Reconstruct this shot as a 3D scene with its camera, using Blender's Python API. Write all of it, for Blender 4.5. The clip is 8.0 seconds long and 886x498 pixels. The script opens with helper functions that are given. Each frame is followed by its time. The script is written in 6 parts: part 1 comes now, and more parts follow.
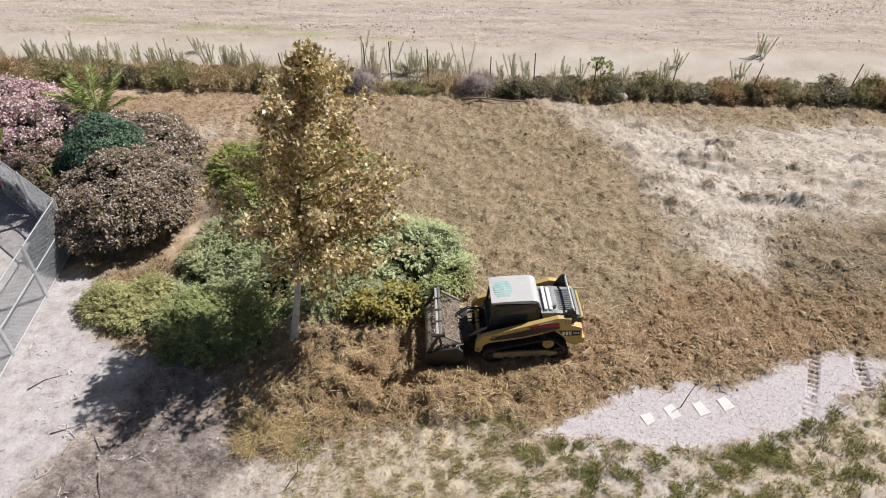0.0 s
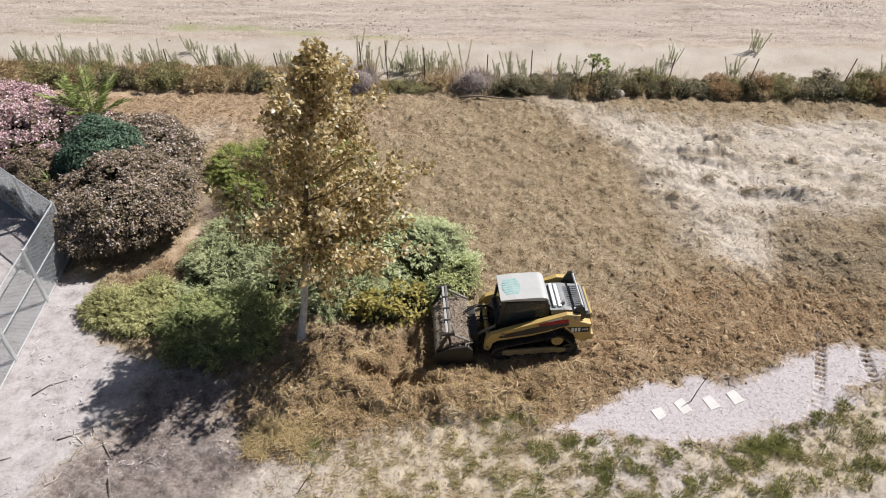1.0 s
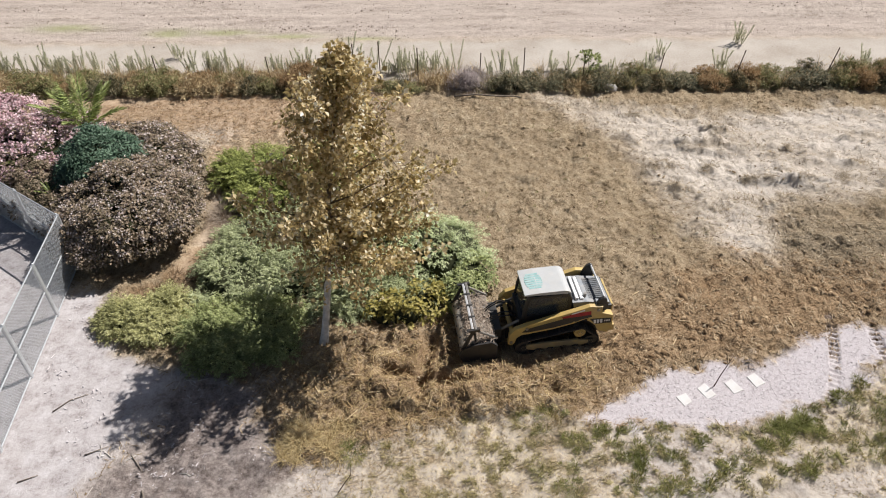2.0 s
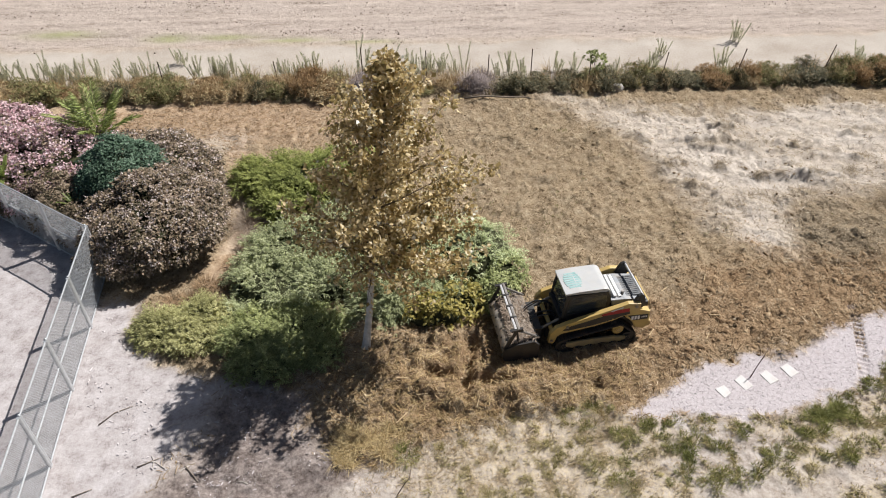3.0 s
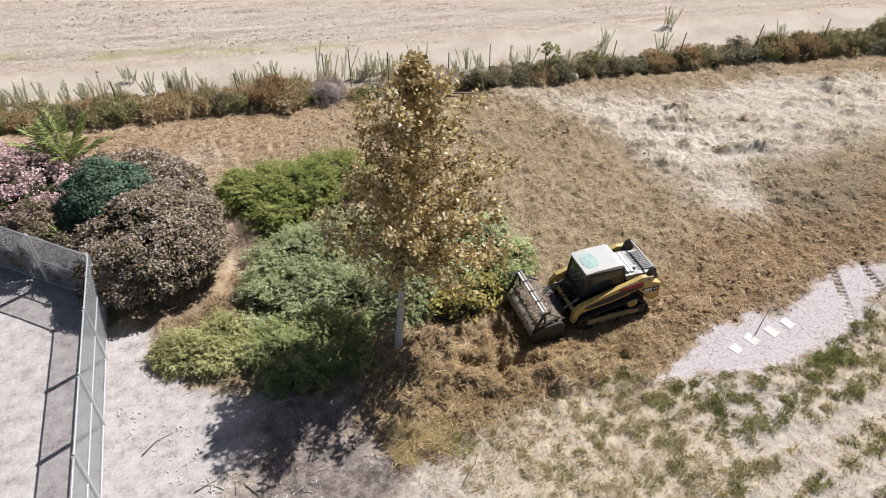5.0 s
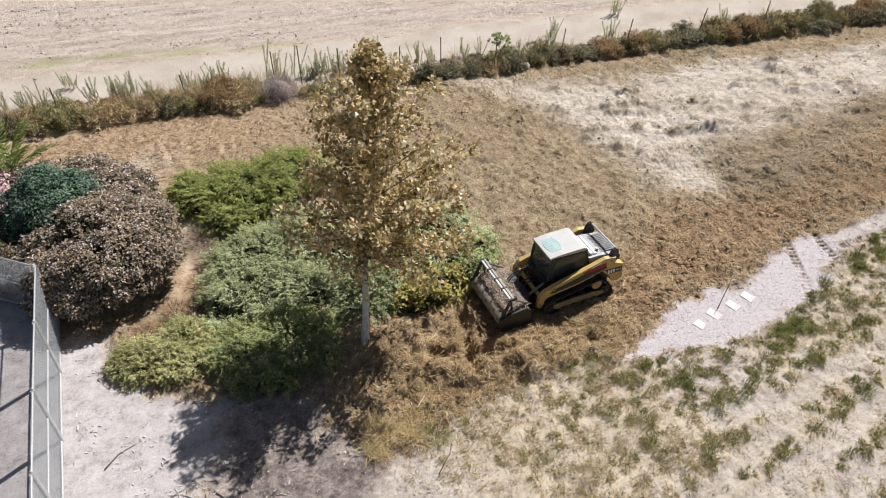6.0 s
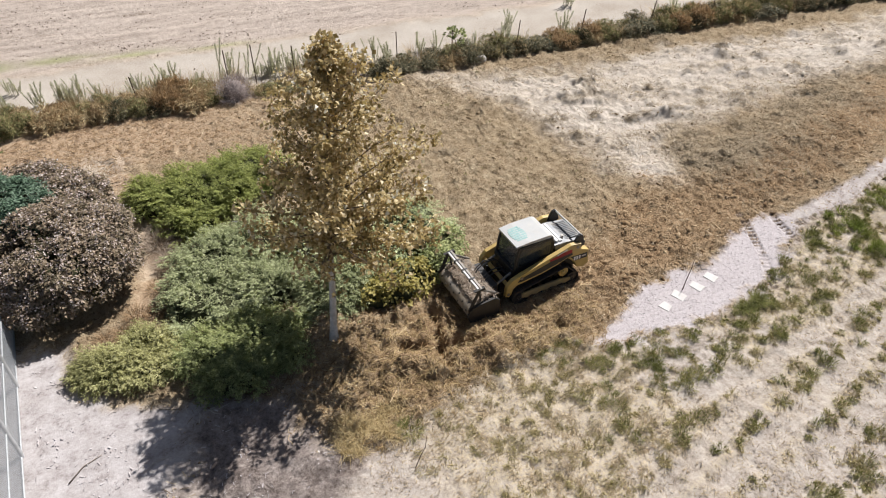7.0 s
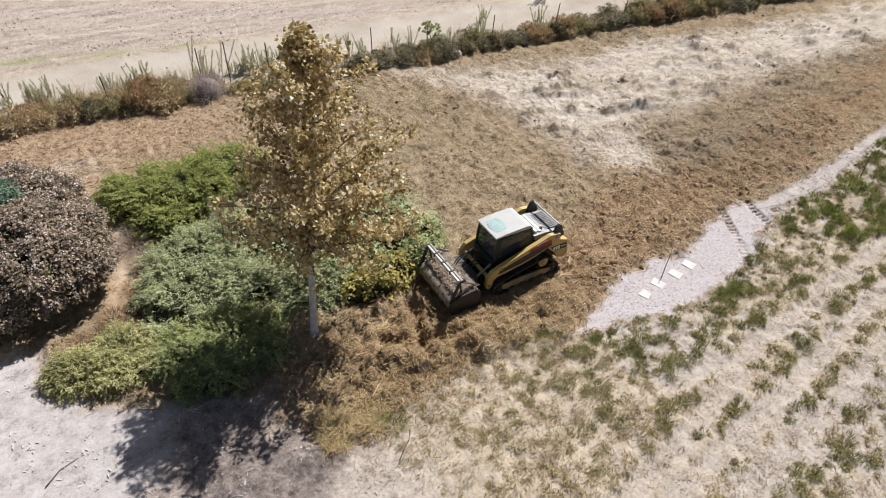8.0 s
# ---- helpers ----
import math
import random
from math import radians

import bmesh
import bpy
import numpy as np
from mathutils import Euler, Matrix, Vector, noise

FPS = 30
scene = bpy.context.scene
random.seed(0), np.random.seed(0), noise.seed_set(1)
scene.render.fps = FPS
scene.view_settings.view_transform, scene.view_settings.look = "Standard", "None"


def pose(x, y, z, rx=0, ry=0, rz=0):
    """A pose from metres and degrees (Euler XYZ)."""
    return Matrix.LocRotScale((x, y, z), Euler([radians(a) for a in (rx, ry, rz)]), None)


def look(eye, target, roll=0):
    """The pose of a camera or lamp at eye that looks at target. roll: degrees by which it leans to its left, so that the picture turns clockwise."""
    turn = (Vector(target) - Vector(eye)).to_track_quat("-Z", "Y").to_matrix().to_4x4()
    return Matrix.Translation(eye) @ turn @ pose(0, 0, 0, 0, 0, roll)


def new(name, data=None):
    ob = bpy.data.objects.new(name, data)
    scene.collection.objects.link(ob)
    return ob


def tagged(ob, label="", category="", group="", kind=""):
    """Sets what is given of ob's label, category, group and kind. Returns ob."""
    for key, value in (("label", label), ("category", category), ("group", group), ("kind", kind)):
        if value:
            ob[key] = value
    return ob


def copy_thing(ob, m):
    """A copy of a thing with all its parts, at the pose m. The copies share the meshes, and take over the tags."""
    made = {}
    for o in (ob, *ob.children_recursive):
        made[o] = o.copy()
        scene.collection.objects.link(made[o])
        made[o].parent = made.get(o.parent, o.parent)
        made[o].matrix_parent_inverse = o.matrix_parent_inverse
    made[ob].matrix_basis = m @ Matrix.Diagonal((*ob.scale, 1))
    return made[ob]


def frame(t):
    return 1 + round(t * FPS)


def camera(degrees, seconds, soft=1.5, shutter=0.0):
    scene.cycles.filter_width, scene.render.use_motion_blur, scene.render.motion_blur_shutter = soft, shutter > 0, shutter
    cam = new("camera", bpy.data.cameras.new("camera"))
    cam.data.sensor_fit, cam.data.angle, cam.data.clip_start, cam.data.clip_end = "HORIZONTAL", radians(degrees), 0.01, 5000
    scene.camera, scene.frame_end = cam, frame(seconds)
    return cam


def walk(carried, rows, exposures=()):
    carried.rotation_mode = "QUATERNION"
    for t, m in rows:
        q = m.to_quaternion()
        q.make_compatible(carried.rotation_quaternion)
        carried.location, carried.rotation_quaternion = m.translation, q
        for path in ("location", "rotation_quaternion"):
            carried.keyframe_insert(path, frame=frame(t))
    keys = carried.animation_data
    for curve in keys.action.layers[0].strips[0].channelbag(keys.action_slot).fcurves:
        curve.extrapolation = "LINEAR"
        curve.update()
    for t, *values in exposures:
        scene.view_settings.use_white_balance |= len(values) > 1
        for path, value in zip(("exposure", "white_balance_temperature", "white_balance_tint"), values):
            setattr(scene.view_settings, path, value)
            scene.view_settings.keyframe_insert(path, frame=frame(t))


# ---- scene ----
cam = camera(63.9, 8.0, 1.05)
PATH = [
    (0, (0.213, 0.345, 16.814), (0.277, 1.88, 15.533), -1.6),
    (0.5, (0.009, 0.377, 16.778), (0.079, 1.911, 15.497), -1.6),
    (1, (-0.433, 0.419, 16.762), (-0.331, 1.95, 15.479), -1.5),
    (1.5, (-1.141, 0.455, 16.795), (-0.996, 1.981, 15.51), -1.4),
    (2.8, (-3.736, 0.58, 17.026), (-3.479, 2.09, 15.741), -1.3),
    (3, (-4.178, 0.685, 17.152), (-3.907, 2.189, 15.862), -1.0),
    (3.5, (-5.313, 0.795, 17.302), (-4.996, 2.289, 16.011), -0.9),
    (4, (-6.394, 0.957, 17.459), (-6.019, 2.437, 16.166), -0.7),
    (4.2, (-6.844, 1.02, 17.529), (-6.438, 2.489, 16.235), -0.4),
    (5.5, (-7.928, 1.118, 17.344), (-7.351, 2.53, 16.051), -0.4),
    (6, (-7.967, 1.146, 17.101), (-7.338, 2.535, 15.807), -0.3),
    (6.5, (-8.053, 1.194, 16.921), (-7.375, 2.56, 15.627), -0.2),
    (7, (-8.105, 1.19, 16.836), (-7.38, 2.53, 15.54), -0.1),
    (7.5, (-8.14, 1.149, 16.736), (-7.37, 2.464, 15.441), 0.1),
    (8, (-8.164, 1.102, 16.579), (-7.388, 2.414, 15.285), 0.1),
]
walk(cam, [(t, look(eye, target, roll)) for t, eye, target, roll in PATH], [(0.0, 0.335), (1.5, 0.345), (3.2, 0.39), (4.5, 0.435), (6.5, 0.425), (8.0, 0.385)])

# ---- world, sun ----
SUN_AZ = math.atan2(0.908, 0.419)      # from +y towards +x
SUN_EL = radians(49.3)
world = bpy.data.worlds.new("sky")
scene.world = world
world.use_nodes = True
_wn = world.node_tree.nodes
_sky = _wn.new("ShaderNodeTexSky")
_sky.sky_type, _sky.sun_disc = "NISHITA", False
_sky.sun_elevation, _sky.sun_rotation = SUN_EL, SUN_AZ
_sky.dust_density = 1.6
world.node_tree.links.new(_sky.outputs[0], _wn["Background"].inputs[0])
_wn["Background"].inputs[1].default_value = 0.037
sun = new("sun", bpy.data.lights.new("sun", "SUN"))
sun.data.energy, sun.data.angle, sun.data.color = 5.0, radians(0.55), (1.0, 0.969, 0.938)
_to_sun = Vector((math.sin(SUN_AZ) * math.cos(SUN_EL), math.cos(SUN_AZ) * math.cos(SUN_EL), math.sin(SUN_EL)))
sun.matrix_world = look(_to_sun * 60, (0, 0, 0))

# ---- materials ----
class Nodes:
    """A small wrapper to write node trees in few lines."""

    def __init__(self, name):
        self.mat = bpy.data.materials.new(name)
        self.mat.use_nodes = True
        self.tree = self.mat.node_tree
        self.bsdf = self.tree.nodes["Principled BSDF"]
        self.out = self.tree.nodes["Material Output"]

    def add(self, kind, **ins):
        n = self.tree.nodes.new(kind)
        for k, v in ins.items():
            self.put(n.inputs[k.replace("_", " ")], v)
        return n

    def put(self, socket, v):
        if isinstance(v, bpy.types.NodeSocket):
            self.tree.links.new(v, socket)
        else:
            socket.default_value = v

    def coords(self):
        return self.add("ShaderNodeTexCoord").outputs["Object"]

    def noise(self, scale, detail=4.0, rough=0.6, vec=None, stretch=None, turn=0.0, warp=0.0):
        vec = vec or self.coords()
        if stretch:
            m = self.add("ShaderNodeMapping", Vector=vec)
            m.vector_type = "POINT"
            m.inputs["Rotation"].default_value = (0.0, 0.0, turn)
            m2 = self.add("ShaderNodeMapping", Vector=m.outputs[0])
            m2.inputs["Scale"].default_value = stretch
            vec = m2.outputs[0]
        n = self.add("ShaderNodeTexNoise", Vector=vec, Scale=scale, Detail=detail, Roughness=rough, Distortion=warp)
        return n.outputs[0]

    def strands(self, scale, vec, warp=1.4, sharp=7.0):
        """Thin winding threads, 0 to 1: the places where a twisted noise crosses its middle."""
        f = self.noise(scale, 3, 0.55, vec, warp=warp)
        return self.math("SUBTRACT", 1.0, self.math("MULTIPLY", self.math("ABSOLUTE", self.math("SUBTRACT", f, 0.5)), sharp), clamp=True)

    def ramp(self, fac, stops):
        r = self.add("ShaderNodeValToRGB", Fac=fac)
        el = r.color_ramp.elements
        while len(el) < len(stops):
            el.new(0.5)
        for e, (p, c) in zip(el, stops):
            e.position, e.color = p, (*c, 1.0)
        return r.outputs[0]

    def math(self, op, a, b=0.0, c=0.0, clamp=False):
        n = self.add("ShaderNodeMath")
        n.operation, n.use_clamp = op, clamp
        for i, v in enumerate((a, b, c)):
            self.put(n.inputs[i], v)
        return n.outputs[0]

    def mix(self, fac, a, b, mode="MIX"):
        n = self.add("ShaderNodeMix")
        n.data_type, n.blend_type = "RGBA", mode
        for i, v in ((0, fac), (6, a), (7, b)):
            if i > 0 and isinstance(v, tuple) and len(v) == 3:
                v = (*v, 1.0)
            self.put(n.inputs[i], v)
        return n.outputs[2]

    def attr(self, name):
        n = self.add("ShaderNodeAttribute")
        n.attribute_name = name
        return n.outputs["Fac"]

    def bump(self, height, strength=0.4, dist=0.02):
        n = self.add("ShaderNodeBump", Height=height, Strength=strength, Distance=dist)
        self.put(self.bsdf.inputs["Normal"], n.outputs[0])
        return n

    def base(self, col, rough=0.8, metal=0.0, spec=0.3):
        self.put(self.bsdf.inputs["Base Color"], col)
        self.put(self.bsdf.inputs["Roughness"], rough)
        self.bsdf.inputs["Metallic"].default_value = metal
        self.bsdf.inputs["Specular IOR Level"].default_value = spec
        return self.mat


def surface(name, cols, scale=6.0, rough=0.7, metal=0.0, spec=0.3, bump=0.2, fine=60.0, dirt=None, dirt_amount=0.35):
    """A worn surface: broad tone from cols, fine grain, patches of dirt."""
    n = Nodes(name)
    f = n.noise(scale, 5)
    c = n.ramp(f, [(0.3 + 0.4 * i / max(1, len(cols) - 1), k) for i, k in enumerate(cols)])
    g = n.noise(fine, 3)
    c = n.mix(n.math("MULTIPLY_ADD", g, 0.5, -0.1, True), c, tuple(0.72 * v for v in cols[0]))
    if dirt:
        d = n.math("MULTIPLY", n.math("SUBTRACT", n.noise(scale * 0.6, 6, 0.7), 0.5 - 0.25 * dirt_amount), 4.0, clamp=True)
        c = n.mix(n.math("MULTIPLY", d, dirt_amount, clamp=True), c, dirt)
    n.bump(n.math("ADD", f, n.math("MULTIPLY", g, 0.4)), bump, 0.01)
    return n.base(c, rough, metal, spec)


def leaves(name, cols, rough=0.55, through_light=0.35, patch=0.5, spec=0.3):
    """Foliage: each leaf takes its own tone, broad patches vary the whole plant."""
    n = Nodes(name)
    isl = n.add("ShaderNodeNewGeometry").outputs["Random Per Island"]
    f = n.math("ADD", n.math("MULTIPLY", isl, 0.6), n.math("MULTIPLY", n.math("MULTIPLY_ADD", n.noise(1.1, 4, 0.6), 2.4, -0.7, True), 0.4))
    c = n.ramp(f, [(0.08 + 0.84 * i / max(1, len(cols) - 1), k) for i, k in enumerate(cols)])
    n.base(c, rough, 0.0, spec)
    if through_light:
        t = n.add("ShaderNodeBsdfTranslucent", Color=c)
        m = n.add("ShaderNodeMixShader", Fac=through_light)
        n.put(m.inputs[1], n.bsdf.outputs[0])
        n.put(m.inputs[2], t.outputs[0])
        n.put(n.out.inputs[0], m.outputs[0])
    return n.mat


def ground_material():
    n = Nodes("earth")
    co = n.coords()
    big = n.noise(0.35, 5, 0.6, co)
    broad = n.noise(0.85, 4, 0.6, co, warp=0.6)
    mid = n.noise(2.2, 6, 0.65, co)
    fine = n.noise(11.0, 6, 0.7, co)
    grit = n.noise(55.0, 4, 0.7, co)
    fib = n.noise(30.0, 5, 0.75, co, (1.0, 0.3, 1.0), 0.5)
    fib2 = n.noise(30.0, 5, 0.75, co, (0.35, 1.0, 1.0), 0.5)
    fibre = n.math("MAXIMUM", fib, fib2)
    thread = n.math("MAXIMUM", n.strands(4.2, co), n.strands(8.5, co, 1.8, 6.0))
    tone = n.math("ADD", n.math("MULTIPLY", mid, 0.5), n.math("MULTIPLY", fine, 0.5))
    tone2 = n.math("ADD", n.math("ADD", n.math("MULTIPLY", tone, 0.52), n.math("MULTIPLY", fibre, 0.26)), n.math("MULTIPLY_ADD", thread, 0.075, 0.075))
    mulch = n.ramp(tone2, [(0.40, (0.06, 0.039, 0.024)), (0.462, (0.205, 0.145, 0.087)), (0.53, (0.365, 0.278, 0.178)), (0.63, (0.56, 0.46, 0.33))])
    mulch = n.mix(n.math("MULTIPLY_ADD", big, 2.0, -0.75, True), mulch, n.mix(0.45, mulch, (0.385, 0.29, 0.185)))
    mulch = n.mix(n.math("MULTIPLY_ADD", broad, 3.2, -1.75, True), mulch, n.mix(0.5, mulch, (0.2, 0.13, 0.078)))
    rust = n.ramp(tone2, [(0.38, (0.2, 0.128, 0.078)), (0.47, (0.335, 0.232, 0.15)), (0.6, (0.48, 0.37, 0.26))])
    humus = n.ramp(tone2, [(0.37, (0.07, 0.042, 0.024)), (0.45, (0.215, 0.132, 0.073)), (0.55, (0.38, 0.255, 0.148)), (0.66, (0.52, 0.385, 0.25))])
    straw = n.ramp(tone2, [(0.36, (0.28, 0.233, 0.192)), (0.45, (0.49, 0.428, 0.366)), (0.6, (0.64, 0.573, 0.503))])
    hay = n.ramp(tone2, [(0.37, (0.08, 0.058, 0.038)), (0.46, (0.205, 0.158, 0.104)), (0.6, (0.37, 0.3, 0.212))])
    chip = n.ramp(n.math("ADD", n.math("MULTIPLY", grit, 0.6), n.math("MULTIPLY", fine, 0.4)), [(0.37, (0.31, 0.27, 0.272)), (0.47, (0.445, 0.4, 0.405)), (0.60, (0.575, 0.535, 0.545))])
    sand = n.ramp(n.math("ADD", n.math("MULTIPLY", mid, 0.5), n.math("MULTIPLY", fine, 0.5)), [(0.37, (0.23, 0.19, 0.158)), (0.47, (0.375, 0.325, 0.284)), (0.60, (0.5, 0.45, 0.405))])
    stubble = n.mix(n.math("MULTIPLY_ADD", fine, 3.4, -1.25, True), sand, n.ramp(tone2, [(0.38, (0.2, 0.155, 0.085)), (0.46, (0.36, 0.29, 0.175)), (0.58, (0.5, 0.415, 0.28))]))
    gravel = n.ramp(n.math("ADD", n.math("MULTIPLY", fine, 0.4), n.math("MULTIPLY", mid, 0.6)), [(0.37, (0.26, 0.228, 0.222)), (0.46, (0.39, 0.354, 0.347)), (0.6, (0.5, 0.468, 0.466))])
    gravel = n.mix(n.math("MULTIPLY_ADD", broad, 3.0, -1.6, True), gravel, n.mix(0.45, gravel, (0.34, 0.29, 0.265)))
    dirt = n.ramp(tone, [(0.38, (0.09, 0.066, 0.055)), (0.48, (0.205, 0.16, 0.137)), (0.6, (0.36, 0.3, 0.266))])
    road = n.ramp(n.math("ADD", n.math("MULTIPLY", big, 0.5), n.math("MULTIPLY", fine, 0.5)), [(0.36, (0.33, 0.28, 0.232)), (0.5, (0.42, 0.37, 0.32)), (0.64, (0.49, 0.445, 0.395))])
    drag = n.noise(1.5, 6, 0.62, co, (0.16, 1.0, 1.0), 0.166, 0.5)
    scratch = n.noise(4.6, 5, 0.68, co, (0.45, 1.0, 1.0), 0.166, 0.8)
    till = n.math("ADD", n.math("MULTIPLY", drag, 0.34), n.math("ADD", n.math("MULTIPLY", scratch, 0.36), n.math("MULTIPLY", fine, 0.3)))
    field = n.ramp(till, [(0.37, (0.27, 0.212, 0.17)), (0.44, (0.455, 0.375, 0.317)), (0.51, (0.57, 0.478, 0.414)), (0.64, (0.64, 0.55, 0.486))])
    weed = n.mix(n.math("MULTIPLY", n.attr("weedy"), n.math("MULTIPLY_ADD", fine, 2.0, -0.2, True)), field, (0.4, 0.4, 0.2))
    col = mulch
    for name, c in (("rust", rust), ("straw", straw), ("hay", hay), ("humus", humus), ("dirt", dirt), ("gravel", gravel), ("sand", sand), ("stubble", stubble), ("chip", chip), ("road", road), ("field", weed)):
        col = n.mix(n.attr(name), col, c)
    h = n.math("ADD", n.math("MULTIPLY", fine, 0.6), n.math("ADD", n.math("MULTIPLY", grit, 0.2), n.math("ADD", n.math("MULTIPLY", fibre, 0.4), n.math("MULTIPLY", thread, 0.28))))
    h = n.math("ADD", h, n.math("MULTIPLY", n.attr("field"), n.math("MULTIPLY", till, 0.9)))
    rough_zone = n.math("SUBTRACT", 1.0, n.math("MULTIPLY", n.math("MAXIMUM", n.math("MAXIMUM", n.math("MAXIMUM", n.attr("road"), n.attr("gravel")), n.math("MULTIPLY", n.attr("rust"), 0.9)), n.math("MAXIMUM", n.math("MULTIPLY", n.attr("straw"), 0.6), n.math("MAXIMUM", n.math("MULTIPLY", n.attr("chip"), 1.3), n.math("MULTIPLY", n.attr("sand"), 0.9)))), 0.7))
    b = n.bump(h, 0.9, 0.1)
    n.put(b.inputs["Strength"], n.math("MULTIPLY", rough_zone, 1.0))
    return n.base(col, 0.95, 0.0, 0.1)


EARTH = ground_material()
CLODM = leaves("earth_clods", [(0.11, 0.075, 0.046), (0.21, 0.15, 0.092), (0.36, 0.27, 0.17)], 0.95, 0.0, spec=0.05)
SOILM = leaves("torn_soil", [(0.1, 0.062, 0.035), (0.22, 0.145, 0.084), (0.36, 0.255, 0.155), (0.56, 0.43, 0.28)], 0.95, 0.0, spec=0.05)
LITTER = leaves("shredded_mulch", [(0.09, 0.06, 0.037), (0.23, 0.165, 0.1), (0.405, 0.31, 0.198), (0.66, 0.555, 0.4)], 0.9, 0.0, spec=0.1)
REDLITTER = leaves("torn_red_mulch", [(0.1, 0.062, 0.032), (0.24, 0.155, 0.082), (0.4, 0.28, 0.155), (0.6, 0.46, 0.28)], 0.9, 0.0, spec=0.1)
RUSTLITTER = leaves("rusty_mulch", [(0.2, 0.13, 0.074), (0.325, 0.22, 0.13), (0.44, 0.322, 0.2)], 0.9, 0.0, spec=0.1)
STRAW = leaves("straw", [(0.27, 0.222, 0.168), (0.48, 0.413, 0.33), (0.71, 0.638, 0.54)], 0.85, 0.1, spec=0.15)
CHIPS = leaves("bleached_chips", [(0.36, 0.315, 0.315), (0.49, 0.445, 0.445), (0.65, 0.61, 0.612)], 0.9, 0.0, spec=0.1)
GRASS = leaves("rough_grass", [(0.14, 0.13, 0.048), (0.3, 0.262, 0.11), (0.47, 0.395, 0.205), (0.66, 0.56, 0.36)], 0.7, 0.3)
TANGRASS = leaves("tan_grass", [(0.26, 0.195, 0.115), (0.45, 0.355, 0.23), (0.65, 0.54, 0.39)], 0.8, 0.3)
HAY = leaves("matted_hay", [(0.16, 0.12, 0.076), (0.31, 0.243, 0.16), (0.47, 0.385, 0.275)], 0.85, 0.1)
ROOTS = leaves("grass_roots", [(0.17, 0.145, 0.068), (0.26, 0.22, 0.11), (0.36, 0.3, 0.175)], 0.9, 0.0, spec=0.1)
FRESH = leaves("fresh_grass", [(0.09, 0.115, 0.022), (0.22, 0.265, 0.05), (0.38, 0.42, 0.11)], 0.65, 0.3)
TORN = leaves("torn_fibres", [(0.19, 0.128, 0.06), (0.38, 0.275, 0.135), (0.64, 0.5, 0.275)], 0.85, 0.1)
LUSH = leaves("green_grass", [(0.085, 0.095, 0.026), (0.215, 0.222, 0.068), (0.42, 0.4, 0.15)], 0.65, 0.3)
GOLD = leaves("golden_grass", [(0.38, 0.285, 0.14), (0.56, 0.44, 0.235), (0.74, 0.61, 0.38)], 0.75, 0.3)
PALE = leaves("pale_dry_stems", [(0.26, 0.20, 0.15), (0.42, 0.34, 0.27), (0.56, 0.48, 0.40)], 0.85, 0.3)
TREELEAF = leaves("turning_leaves", [(0.14, 0.115, 0.044), (0.33, 0.255, 0.105), (0.54, 0.417, 0.2), (0.816, 0.674, 0.409), (0.845, 0.871, 0.81)], 0.4, 0.45, spec=0.45)
JUN_YELLOW = leaves("juniper_yellow", [(0.125, 0.148, 0.042), (0.31, 0.345, 0.1), (0.54, 0.56, 0.2)], 0.6, 0.35)
JUN_GREEN = leaves("juniper_green", [(0.14, 0.165, 0.068), (0.37, 0.41, 0.175), (0.68, 0.7, 0.36)], 0.6, 0.35)
JUN_GREY = leaves("juniper_grey", [(0.16, 0.185, 0.095), (0.4, 0.435, 0.235), (0.72, 0.74, 0.47)], 0.6, 0.35)
JUN_OLIVE = leaves("juniper_olive", [(0.17, 0.17, 0.068), (0.41, 0.4, 0.175), (0.72, 0.69, 0.38)], 0.6, 0.35)
TEALLEAF = leaves("dark_blue_green", [(0.03, 0.052, 0.034), (0.085, 0.145, 0.092), (0.21, 0.31, 0.205)], 0.5, 0.15)
BROWNLEAF = leaves("bronze_leaves", [(0.052, 0.044, 0.025), (0.15, 0.119, 0.072), (0.285, 0.217, 0.148), (0.48, 0.37, 0.28)], 0.55, 0.15)
SPENT = leaves("spent_blossom", [(0.43, 0.335, 0.3), (0.61, 0.51, 0.475), (0.81, 0.75, 0.725)], 0.8, 0.2)
PINK = leaves("pink_blossom", [(0.54, 0.33, 0.36), (0.73, 0.52, 0.555), (0.88, 0.77, 0.785)], 0.75, 0.25)
LIMELEAF = leaves("light_green", [(0.24, 0.28, 0.13), (0.55, 0.61, 0.34), (0.8, 0.83, 0.56)], 0.6, 0.25)
YELLOWLEAF = leaves("yellow_leaves", [(0.16, 0.145, 0.035), (0.37, 0.315, 0.085), (0.57, 0.48, 0.19)], 0.55, 0.3)
PALMLEAF = leaves("palm_green", [(0.16, 0.2, 0.055), (0.35, 0.42, 0.13), (0.58, 0.61, 0.27)], 0.45, 0.2, spec=0.5)
HEDGE_DARK = leaves("hedge_green", [(0.042, 0.043, 0.022), (0.105, 0.1, 0.052), (0.21, 0.187, 0.105), (0.38, 0.325, 0.2)], 0.7, 0.1)
HEDGE_OLIVE = leaves("hedge_olive", [(0.1, 0.105, 0.038), (0.26, 0.25, 0.105), (0.5, 0.45, 0.23)], 0.7, 0.2)
HEDGE_RUST = leaves("hedge_russet", [(0.16, 0.1, 0.05), (0.38, 0.245, 0.12), (0.6, 0.43, 0.24)], 0.75, 0.15)
HEDGE_DRY = leaves("hedge_dry", [(0.28, 0.21, 0.11), (0.5, 0.39, 0.22), (0.7, 0.58, 0.38)], 0.8, 0.18)
STALK = leaves("grey_green_stalks", [(0.38, 0.375, 0.24), (0.57, 0.56, 0.4), (0.76, 0.73, 0.58)], 0.75, 0.6)
